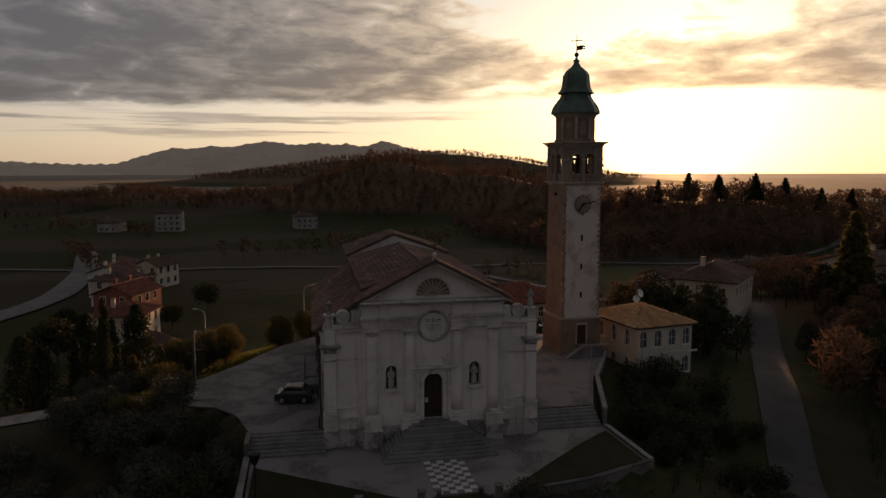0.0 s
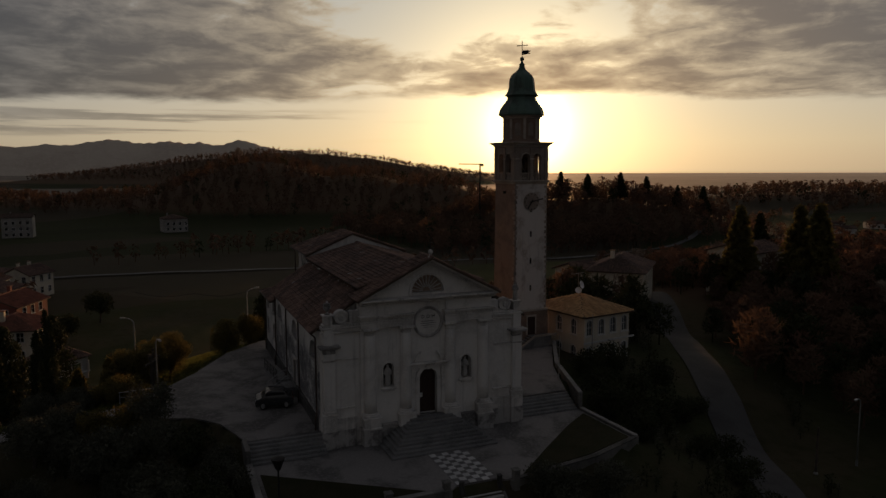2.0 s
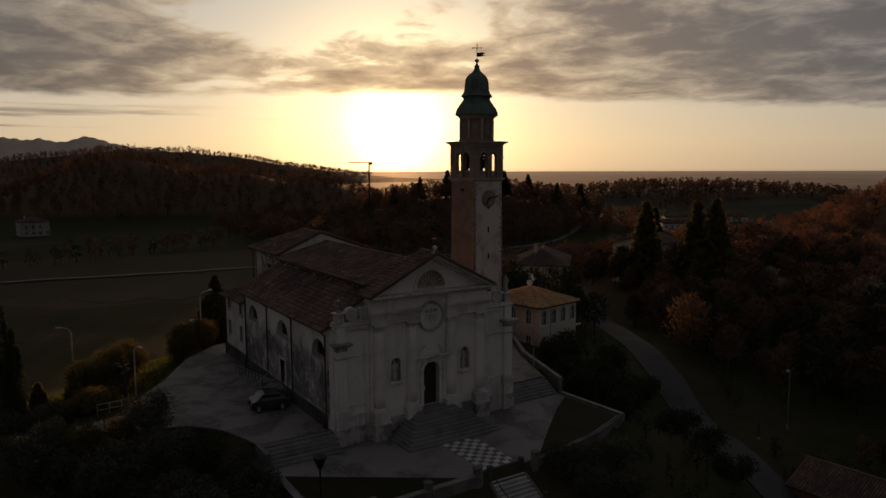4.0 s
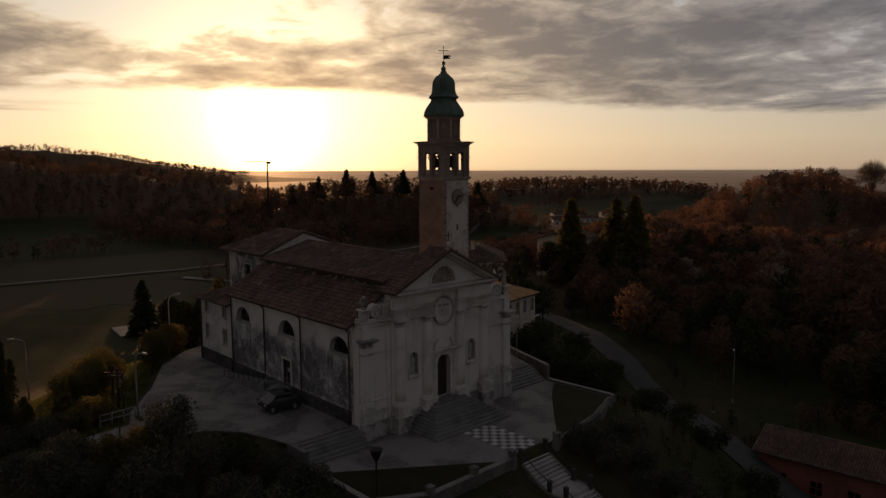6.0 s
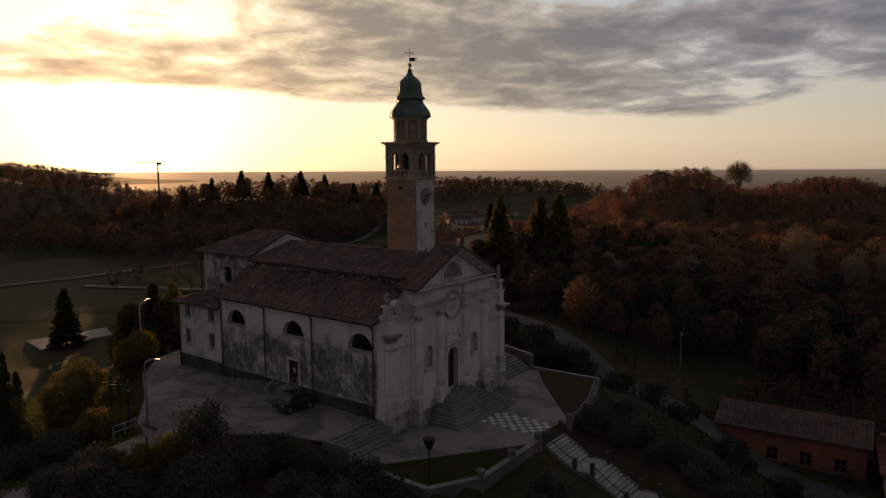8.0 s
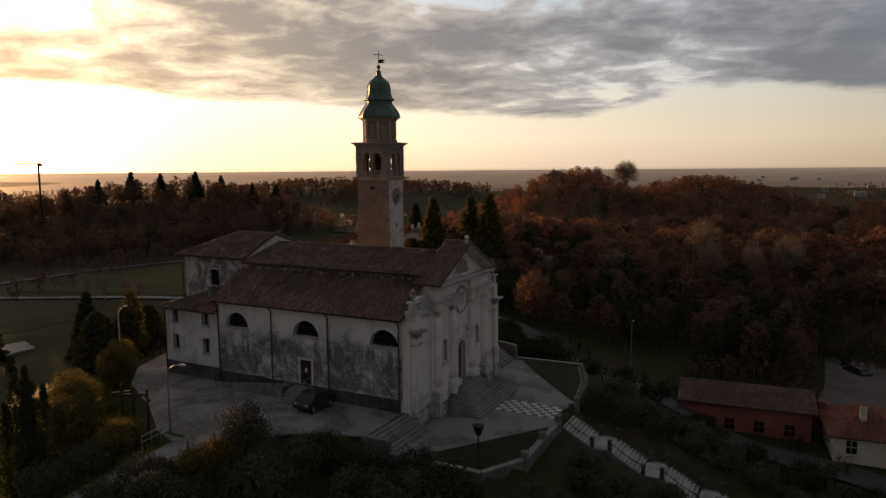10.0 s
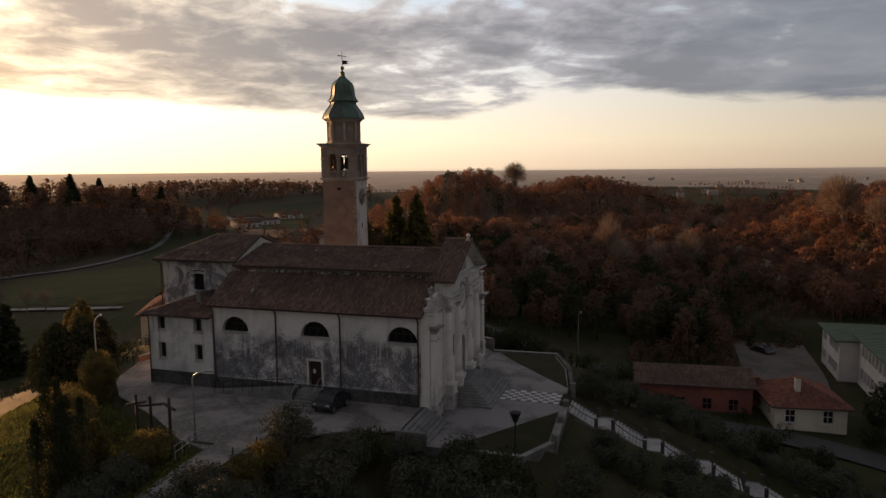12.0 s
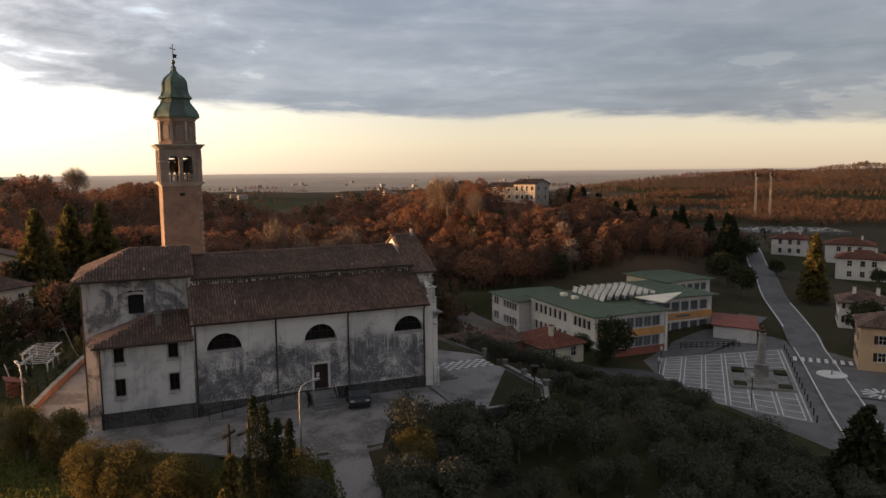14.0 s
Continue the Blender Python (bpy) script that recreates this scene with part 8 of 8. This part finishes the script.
# olive grove on the south-west slope and along the stair
rng = random.Random(21)
spots = []
for gx_ in range(-44, 0, 4):
    for gy_ in range(-44, 10, 4):
        x, y = gx_ + rng.uniform(-1.2, 1.2), gy_ + rng.uniform(-1.2, 1.2)
        d = float(plateau_distance(np.array([x]), np.array([y]))[0])
        if d > 1.6 and x < -12.4 and not (x > -13.5 and y > -12) and not (x < -17 and 8 < y) and not (x > -14 and y > -8) and not (x < -30 and y > -6 and rng.random() < 0.5) and math.hypot(x + 24, y + 49) > 6 and y > -0.6 * (x + 3.6) - 48:
            spots.append((x, y))
olives = [broadleaf("olive_tree", 30 + i, 3.6, 1.9, 34, 3400, 0.1, leaf_olive, "round grey-green olive tree on the grassy slope", "tree", "olive grove", start=0.28) for i in range(3)]
for i, o in enumerate(olives):
    plant(o, spots[i::3], seed=40 + i, lo=0.75, hi=1.2)
low_olive = broadleaf("low_olive", 64, 2.1, 1.6, 30, 3000, 0.1, leaf_olive, "low grey-green olive bush beside the stairs", "tree", "low olives by the stairs", start=0.15)
plant(low_olive, [(-7.4 - 2.4 * k + rng.uniform(-0.5, 0.5), -12.5 - 2.6 * r + rng.uniform(-0.6, 0.6)) for r in range(11) for k in range(2)], 46, 0.65, 0.95)
# hedge-like row of bushes between stair and barn
spots2 = [(3.9 + 2.3 * k + rng.uniform(-0.4, 0.4), -10.6 - 2.5 * r + rng.uniform(-0.6, 0.6)) for r in range(13) for k in range(3 + (r % 2 if r > 3 else 0))]
bushes = [broadleaf("stair_olive", 60 + i, 2.7, 1.7, 30, 3200, 0.1, leaf_olive, "dense grey-green olive tree beside the stairs", "tree", "olives by the stairs", start=0.2) for i in range(2)]
for i, o in enumerate(bushes):
    plant(o, spots2[i::2], seed=70 + i, lo=0.62, hi=1.0)
# golden-green round bushes along the plaza's west and north edge
gold = [broadleaf("round_bush", 80 + i, 4.7, 2.0, 46, 15000, 0.075, m_, "tall round bush with golden-olive leaves on the grassy slope", "bush", "round bushes on the slope", start=0.1) for i, m_ in enumerate((leaf_gold, leaf_gold, leaf_gold))]
EDGE = [(-18.4, 28.4), (-20.0, 26.4), (-9.6, 33.6), (-22.6, 23.4), (-21.2, 24.6), (-12.6, 30.8)]
plant(gold[0], EDGE[0::3], 5, 0.92, 1.05)
plant(gold[1], EDGE[1::3], 6, 0.92, 1.05)
plant(gold[2], EDGE[2::3], 7, 0.85, 1.1)
lane_bush = broadleaf("lane_bush", 88, 2.3, 1.6, 30, 5200, 0.085, leaf_gold, "golden bush at the corner of lane and plaza", "bush", "bushes along the lane", start=0.08)
plant(lane_bush, [(-21.9, 8.2), (-23.6, 16.4), (-22.4, 16.9), (-24.0, 8.6), (-22.9, 18.0)], 8, 0.85, 1.15)
corner_bush = broadleaf("corner_bush", 84, 2.3, 1.8, 40, 9000, 0.085, leaf_olive, "dense olive-green bush between lane and plaza", "bush", "bushes between lane and plaza", start=0.08)
plant(corner_bush, [(-22.0, 6.6), (-23.6, 5.0), (-21.8, 2.6), (-26.0, 10.4), (-25.6, 7.2), (-25.6, 16.6), (-22.2, 2.0), (-28.6, 10.8), (-28.6, 16.6)], 18, 0.85, 1.15)
dark_bush = broadleaf("dark_bush", 89, 2.8, 2.0, 26, 2600, 0.12, leaf_hedge, "dark evergreen bush below the plaza wall", "bush", "bushes below the plaza", start=0.1)
plant(dark_bush, [(-17.4, 3.2), (-16.8, -0.2), (-16.6, -3.4), (-17.0, -6.2), (-26.6, 18.2), (17.6, 2.0), (19.4, 6.2), (21.0, 10.0), (17.2, -3.0), (20.6, 0.2), (23.4, 5.4), (24.6, 11.4),
                  (26.0, 2.0), (23.0, -4.0), (27.6, 8.0), (-3.2, 41.0), (30.0, -40.6), (33.0, -41.6), (26.8, -42.6), (22.5, -38.4)], 9, 0.75, 1.35)
low_bush = broadleaf("low_bush", 86, 1.9, 1.7, 22, 1800, 0.11, leaf_hedge, "low dark bush beside the lane", "bush", "bushes beside the lane", start=0.1)
plant(low_bush, [(15.0, -32.0), (17.0, -27.0), (18.5, -22.0), (19.5, -17.0), (21.0, -12.0), (23.4, -8.0), (16.0, -24.0), (17.0, -18.5), (26.0, -3.0), (29.4, 4.0)], 15, 0.8, 1.15)
# cypresses
cy = cypress_cluster("cypress", 91, [(0, 0, 10.6, 0.85), (0.4, -0.6, 10.0, 0.8), (0.3, -1.3, 9.0, 0.9), (0.7, -2.0, 8.8, 0.7), (-0.3, 0.6, 7.4, 0.8), (0.2, -0.9, 8.6, 1.1)], 3600, leaf_cypress,
                     "slender dark cypress with several spires on the slope", "cypresses")
cy.matrix_basis = Matrix.Translation((-28.3, 19.7, land_z(-28.3, 19.7) - 0.05))
cy1 = cypress("slim_cypress", 90, 8.5, 0.95, 3200, leaf_cypress, "slender dark cypress below the knoll", "slim cypresses")
plant(cy1, [(-34.0, 30.0), (-31.0, 33.0), (-41.0, 22.0)], 3, 0.85, 1.2)
cy2 = cypress("golden_cypress", 92, 5.0, 1.1, 3600, leaf_gold, "small golden-green cypress on the slope", "small cypresses")
plant(cy2, [(-23.6, 20.6), (-26.2, 21.2)], 4, 0.8, 1.1)
# evergreens west of the church, dark and broad
ev = cypress("evergreen", 93, 10.0, 2.6, 4200, leaf_hedge, "broad dark evergreen tree on the western slope", "evergreens on the slope")
plant(ev, [(-34.5, 36.0), (-38.5, 33.0), (-43.0, 40.0), (-31.0, 44.0)], 6, 0.8, 1.1)
et = cypress("edge_evergreen", 87, 9.6, 2.0, 6000, leaf_fir, "golden-green evergreen behind the plaza wall", "evergreens by the plaza wall")
plant(et, [(1.5, 46.0), (9.0, 55.0)], 14, 0.85, 0.95)
# some are added only to block a low sunbeam across the plaza
dark_et = cypress("hedge_evergreen", 85, 6.2, 2.3, 5200, leaf_hedge, "dark bushy evergreen behind the plaza wall, in the sun's path", "dark evergreens by the plaza wall")
plant(dark_et, [(5.8, 48.0), (-1.8, 42.6), (0.0, 46.4), (-3.9, 43.9), (-0.5, 49.5), (11.0, 62.0), (-6.5, 41.5)], 17, 0.75, 1.05)
small_bare = fan_tree("small_bare_tree", 104, 6.0, 1.9, 700, twig_pale, "small leafless tree beside the meadow path", "trees along the meadow path")
plant(small_bare, [(43.8, 114.0), (44.9, 109.5), (46.2, 104.0), (46.6, 99.6)], 19, 0.85, 1.1)
# spruces and firs
sp = conifer("spruce", 94, 10.5, 3.2, leaf_hedge, "dark spruce at the edge of the meadow", "spruces")
plant(sp, [(4.8, 82.7), (14.0, 72.0)], 7, 0.85, 1.1)
fir = conifer("tall_fir", 95, 16.5, 4.2, leaf_fir, "tall golden-green fir behind the bell tower", "tall firs")
plant(fir, [(73.0, 43.2), (82.0, 39.0), (80.0, 33.5)], 8, 1.0, 1.12)
fir2 = conifer("dark_fir", 96, 15.0, 4.0, leaf_hedge, "tall dark fir among the trees east of the church", "dark firs")
plant(fir2, [(95.0, 60.0), (80.0, -121.0), (88.0, -127.0), (95.0, -133.0), (75.0, -114.0), (101.0, -141.0), (108.0, -138.0), (116.0, -146.0), (126.0, -140.0), (134.0, -150.0), (122.0, -128.0), (140.0, -132.0)], 9, 0.8, 1.1)
road_fir = conifer("golden_fir", 89, 16.0, 3.3, leaf_fir, "tall golden-green fir beside the road", "golden firs")
plant(road_fir, [(47.5, -112.5)], 8, 1.0, 1.02)
corner_fir = conifer("corner_fir", 88, 9.5, 4.2, leaf_hedge, "broad dark conifer beside the junction", "conifers at the junction")
plant(corner_fir, [(-21.5, -37.5)], 8, 1.0, 1.02)
ridge_fir = conifer("ridge_fir", 97, 11.0, 3.4, leaf_cypress, "dark conifer on the far ridge", "conifers on the ridge")
plant(ridge_fir, [(171.3, 237.4), (184, 229), (150, 252), (160, 243), (205, 214), (195, 224), (212, 205), (139, 258), (178, 246), (253, -178), (236, -166), (146, -112), (151, -115), (141, -113), (157, -113), (136, -115.5), (148, -119), (140, -119), (133, -121), (154, -119), (131, -127), (138, -125)], 10, 0.8, 1.2)
# garden trees round the houses
ht = broadleaf("garden_tree", 98, 6.5, 3.2, 34, 1700, 0.28, leaf_hedge, "leafy dark garden tree beside the houses", "tree", "garden trees")
plant(ht, [(40.1, 28.6), (36.0, 24.0), (34.5, 33.0), (-36.0, 55.0), (-46.0, 60.0), (-52.0, 84.0), (-34.0, 84.0), (-30.0, 100.0), 
          (84.0, -124.0), (67.0, -104.0), (97.0, -129.0), (23.0, -41.0), (20.0, -93.0), (56.0, -100.0), (36.0, -118.0), (72.0, -128.0), (52.0, -140.0), (100.0, -146.0), (72.0, -170.0), (46.0, 68.0), (64.0, 66.0)], 11, 0.7, 1.25)
# leafless trees that stand out singly
bt = fan_tree("bare_tree", 99, 13.0, 3.6, 1100, twig_pale, "tall leafless tree with pale twigs on the hill", "leafless trees")
plant(bt, [(124.0, -64.0), (106.0, -15.5), (110.0, -22.0), (98.0, -8.0), (26.8, 505.0), (40.0, 508.0), (280.0, 66.0), (116.0, -4.0)], 12, 0.85, 1.15)

tt = fan_tree("tall_bare_tree", 102, 19.0, 4.4, 1500, twig_pale, "very tall leafless tree above the wooded ridge", "tall leafless trees")
plant(tt, [(131.2, -58.3), (136.4, -57.0)], 16, 0.9, 1.05)
rt = fan_tree("round_bare_tree", 101, 19.0, 6.4, 2400, twig_pale, "tall leafless tree with a round crown on the hilltop", "hilltop trees")
plant(rt, [(302.4, 57.5)], 13, 1.0, 1.02)


# ---------------------------------------------------------------- woods
CLEAR = [(150, -90, 13), (136, -88, 11), (125, -82, 8), (127, -94, 9), (146, -102, 10), (106, -112, 9), (114, -113, 9), (122, -116, 8), (99, -116, 7), (268, 82, 10), (302, 57, 8), (84, 52, 9), (60, 40, 7), (50, 53, 15), (18, 48, 12), (50, -33, 7), (60, -35, 8), (68, -35, 8), (76, -35, 7), (290, 205, 60), (330, 228, 50), (412, -425, 26), (440, -400, 18), (385, -440, 16)]


def scatter(seed, x0, x1, y0, y1, spacing, lowest, patchy=0.25, near_cut=None):
    rng = np.random.default_rng(seed)
    nx, ny = int((x1 - x0) / spacing), int((y1 - y0) / spacing)
    gx_, gy_ = np.meshgrid(np.linspace(x0, x1, nx), np.linspace(y0, y1, ny))
    x = (gx_ + rng.uniform(-0.5, 0.5, gx_.shape) * spacing * 1.5).ravel()
    y = (gy_ + rng.uniform(-0.5, 0.5, gy_.shape) * spacing * 1.5).ravel()
    keep = (hill_height(x, y) + 1.2 * ripple(x * 0.6, y * 0.6) > lowest) & (rng.random(x.shape) > patchy * (0.5 + 0.5 * ripple(x * 0.5 + 9, y * 0.5)))
    for cx, cy_, r in CLEAR:
        keep &= np.hypot(x - cx, y - cy_) > r
    if near_cut is not None:
        keep &= near_cut(x, y)
    return x[keep], y[keep]


def woods(name, x, y, height, slivers, mats, label, seed, wide=0.10):
    """Leafless trees as fans of slender branches; one mesh."""
    rng = np.random.default_rng(seed)
    n = len(x)
    z = land(x, y)
    H = height * (0.65 + 0.6 * rng.random(n))
    R = H * (0.24 + 0.12 * rng.random(n))
    u = rng.random((n, slivers))
    ring = np.sqrt(np.clip(1 - ((u - 0.42) / 0.6) ** 2, 0.02, 1)) * np.sqrt(rng.random((n, slivers)))
    a = rng.random((n, slivers)) * 2 * math.pi
    cx = x[:, None] + R[:, None] * ring * np.cos(a)
    cy_ = y[:, None] + R[:, None] * ring * np.sin(a)
    cz = z[:, None] + H[:, None] * (0.28 + 0.66 * u)
    d = np.stack([np.cos(a) * 0.55, np.sin(a) * 0.55, np.full_like(a, 0.6)], -1) + rng.normal(size=(n, slivers, 3)) * 0.75
    d /= np.linalg.norm(d, axis=-1)[..., None]
    out = np.stack([np.cos(a), np.sin(a), u * 1.2], -1) + rng.normal(size=d.shape) * 0.4
    b = np.cross(d, out)
    b /= np.linalg.norm(b, axis=-1)[..., None]
    L = (H[:, None] * 0.075 * (0.6 + 0.8 * rng.random((n, slivers))))[..., None]
    w = (H[:, None] * wide * 0.35 * (0.5 + rng.random((n, slivers))))[..., None]
    p = np.stack([cx, cy_, cz], -1)
    tri = np.stack([p - d * L - b * w, p - d * L * 0.4 + b * w, p + d * L], 2).reshape(-1, 3)
    # trunks: two crossed slender blades each
    t = []
    for q in (0, 1):
        off = np.zeros((n, 3))
        off[:, q] = 0.10 + 0.012 * H
        base = np.stack([x, y, z - 0.5], 1)
        top = np.stack([x, y, z + H * 0.75], 1)
        t.append(np.stack([base - off, base + off, top], 1).reshape(-1, 3))
    verts = np.concatenate([tri, *t])
    faces = np.arange(len(verts)).reshape(-1, 3)
    pick = rng.random(n)
    kind = np.zeros(n, int)
    for i, (mat, share) in enumerate(mats):
        kind[pick > 1 - sum(s for _, s in mats[i:])] = i
    which = np.concatenate([np.repeat(kind, slivers), kind, kind])
    return tagged(new(name, soup(name, verts, faces, [m_ for m_, _ in mats], which)), label, "woods", kind="stuff")


MIX = [(twig_brown, 0.54), (twig_rust, 0.34), (twig_pale, 0.06), (leaf_hedge, 0.06)]
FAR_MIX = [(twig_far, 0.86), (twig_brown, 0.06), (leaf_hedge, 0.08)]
# darker mix that puts the valley's deep shadow into the tree colours
SHADE_MIX = [(twig_far, 0.5), (twig_brown, 0.12), (leaf_hedge, 0.38)]
LANE = [(24, -14), (28, -4.5), (34, 6), (40.5, 16.5), (47, 26), (54, 37), (60.5, 47), (66, 58), (22, -22)]


def EAST(x, y):
    keep = (x > 34) & ~((x < 47) & (y < 8)) & ~((y < -28) & (x < 58)) & ~((y < -39) & (x < 84)) & ~((y < -113) & (x < 92)) & ~((y < -126) & (x < 106))
    for px, py in LANE:
        keep &= np.hypot(x - px, y - py) > 6.5
    keep &= (np.hypot(x - 33, y + 20) > 9) & (np.hypot(x - 34, y + 30) > 10) & (np.hypot(x - 27, y - 21) > 9)
    return keep


x, y = scatter(199, 34, 100, -30, 62, 3.4, -3.0, 0.15, EAST)
woods("valley_woods", x, y, 7.0, 420, SHADE_MIX, "leafless woods and scrub coloured dark for valley shade east of the church", 200, wide=0.05)

x, y = scatter(201, 80, 190, -160, 95, 3.4, 0.9, 0.2, EAST)
woods("hillside_woods", x, y, 7.8, 300, MIX, "leafless brown woods on the hill east of the church", 202, wide=0.05)
x, y = scatter(203, 190, 420, -190, 190, 5.0, 2.4, 0.2)
woods("upper_woods", x, y, 8.0, 150, MIX, "leafless brown woods on the upper hill", 204, wide=0.06)
x, y = scatter(205, -420, 330, 350, 720, 6.6, 4.5, 0.12)
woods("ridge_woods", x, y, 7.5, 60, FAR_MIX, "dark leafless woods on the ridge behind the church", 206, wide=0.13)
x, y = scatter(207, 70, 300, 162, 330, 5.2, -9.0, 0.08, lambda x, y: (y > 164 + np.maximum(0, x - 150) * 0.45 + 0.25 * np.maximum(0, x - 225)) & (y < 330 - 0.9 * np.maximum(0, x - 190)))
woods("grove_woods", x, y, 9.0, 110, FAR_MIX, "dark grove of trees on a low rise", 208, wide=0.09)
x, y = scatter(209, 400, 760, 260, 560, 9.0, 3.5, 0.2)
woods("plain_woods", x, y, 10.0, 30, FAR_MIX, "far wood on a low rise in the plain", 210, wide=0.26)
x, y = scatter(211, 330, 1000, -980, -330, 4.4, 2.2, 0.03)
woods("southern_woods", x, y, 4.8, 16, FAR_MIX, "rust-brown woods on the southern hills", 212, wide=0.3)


def SOUTH(x, y):
    return (np.hypot(x - 186, y + 238) > 48) & (np.hypot(x - 125, y + 180) > 45) & (np.hypot(x - 70, y + 175) > 50) & (np.hypot(x - 330, y + 330) > 38) & (np.hypot(x - 400, y + 270) > 30)


x, y = scatter(217, 190, 470, -500, -170, 4.2, 0.1, 0.05, SOUTH)
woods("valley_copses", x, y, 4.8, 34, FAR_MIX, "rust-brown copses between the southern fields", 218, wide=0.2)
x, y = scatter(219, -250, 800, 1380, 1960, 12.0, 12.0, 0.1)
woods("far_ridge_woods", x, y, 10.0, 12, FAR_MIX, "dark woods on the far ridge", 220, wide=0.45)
# thin strips of trees and hedges between far fields
rng = np.random.default_rng(213)
hx, hy = [], []
for _ in range(95):
    r, a = rng.uniform(170, 1100), rng.uniform(-0.6, 2.6)
    cx, cy_ = r * math.sin(a), r * math.cos(a)
    ln, t = rng.uniform(30, 140), radians(24) + (math.pi / 2 if rng.random() < 0.5 else 0)
    k = int(ln / 5)
    s = np.linspace(-ln / 2, ln / 2, k) + rng.normal(size=k)
    hx += list(cx + s * math.cos(t) + rng.normal(size=k))
    hy += list(cy_ + s * math.sin(t) + rng.normal(size=k))
hx, hy = np.array(hx), np.array(hy)
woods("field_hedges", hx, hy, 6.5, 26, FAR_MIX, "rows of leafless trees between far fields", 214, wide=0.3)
# low scrub that covers the slopes of the knoll
rng = np.random.default_rng(215)
sx, sy = rng.uniform(-48, 44, 5200), rng.uniform(-46, 60, 5200)
d = plateau_distance(sx, sy)
keep = (d > 1.2) & (d < 26) & ~((sx < -6) & (sy > 18)) & ~((np.abs(sx) < 3.2) & (sy < -7)) & ~((sx < -16) & (np.abs(sy - 12.5) < 4.2)) & (np.hypot(sx - 27, sy - 21) > 7.5) & (rng.random(5200) < np.where(sx > 10, 0.9, 0.45)) & ~((np.abs(sx) < 12) & (sy < -8))
for px, py in ((38, -6), (34, 2), (40, 15), (36, 8), (43, 20), (42, -20), (33, -20), (29, -33), (28, -4.5), (31, 1), (34, 6), (37.5, 11.5), (40.5, 16.5), (44, 21.5), (24.5, -13), (22.5, -20)):
    keep &= np.hypot(sx - px, sy - py) > 5.5
woods("slope_scrub", sx[keep], sy[keep], 1.5, 34, [(leaf_hedge, 0.75), (leaf_olive, 0.25)], "low scrub and brambles on the slopes of the knoll", 216, wide=0.16)
# far town in the plain: pale specks of houses
bm = bmesh.new()
r2 = random.Random(31)
for _ in range(40):
    r, a = r2.uniform(650, 1700), radians(r2.uniform(80, 118))
    x0, y0 = r * math.sin(a), r * math.cos(a)
    w, h = r2.uniform(5, 11), r2.uniform(3, 6)
    box(bm, x0 - w / 2, x0 + w / 2, y0 - w / 2, y0 + w / 2, land_z(x0, y0) - 1, land_z(x0, y0) + h)
tagged(new("far_town", finish(bm, "far_town", old_plaster)), "pale houses of a far town in the plain", "town", kind="stuff")
# short grass on the sunlit slope west of the plaza
rng = np.random.default_rng(231)
gx2, gy2 = rng.uniform(-32, -6, 60000), rng.uniform(14, 42, 60000)
d = plateau_distance(gx2, gy2)
keep = (d > 0.4) & (gx2 < -4)
gx2, gy2 = gx2[keep], gy2[keep]
n = len(gx2)
gz2 = land(gx2, gy2)
a = rng.random(n) * math.pi
h, w = 0.12 + 0.2 * rng.random(n), 0.12 + 0.16 * rng.random(n)
ox, oy = np.cos(a) * w, np.sin(a) * w
tri = np.stack([np.stack([gx2 - ox, gy2 - oy, gz2 - 0.03], 1), np.stack([gx2 + ox, gy2 + oy, gz2 - 0.03], 1), np.stack([gx2 + oy * 0.4, gy2 - ox * 0.4, gz2 + h], 1)], 1).reshape(-1, 3)
tagged(new("grass", soup("grass", tri, np.arange(len(tri)).reshape(-1, 3), dry_grass)), "short yellow-green winter grass on the slope", "grass", kind="stuff")
# brambles and saplings at the foot of the wooded hill
rng = np.random.default_rng(241)
bx, by = rng.uniform(40, 98, 3800), rng.uniform(-118, -12, 3800)
keep = ~((by < -40.5) & (bx < 85)) & ~((by > -41.5) & (by < -27.5) & (bx > 36) & (bx < 73)) & ~((by < -95) & (bx < 88))
for px, py in LANE:
    keep &= np.hypot(bx - px, by - py) > 5.0
keep &= np.hypot(bx - 34, by + 20) > 9
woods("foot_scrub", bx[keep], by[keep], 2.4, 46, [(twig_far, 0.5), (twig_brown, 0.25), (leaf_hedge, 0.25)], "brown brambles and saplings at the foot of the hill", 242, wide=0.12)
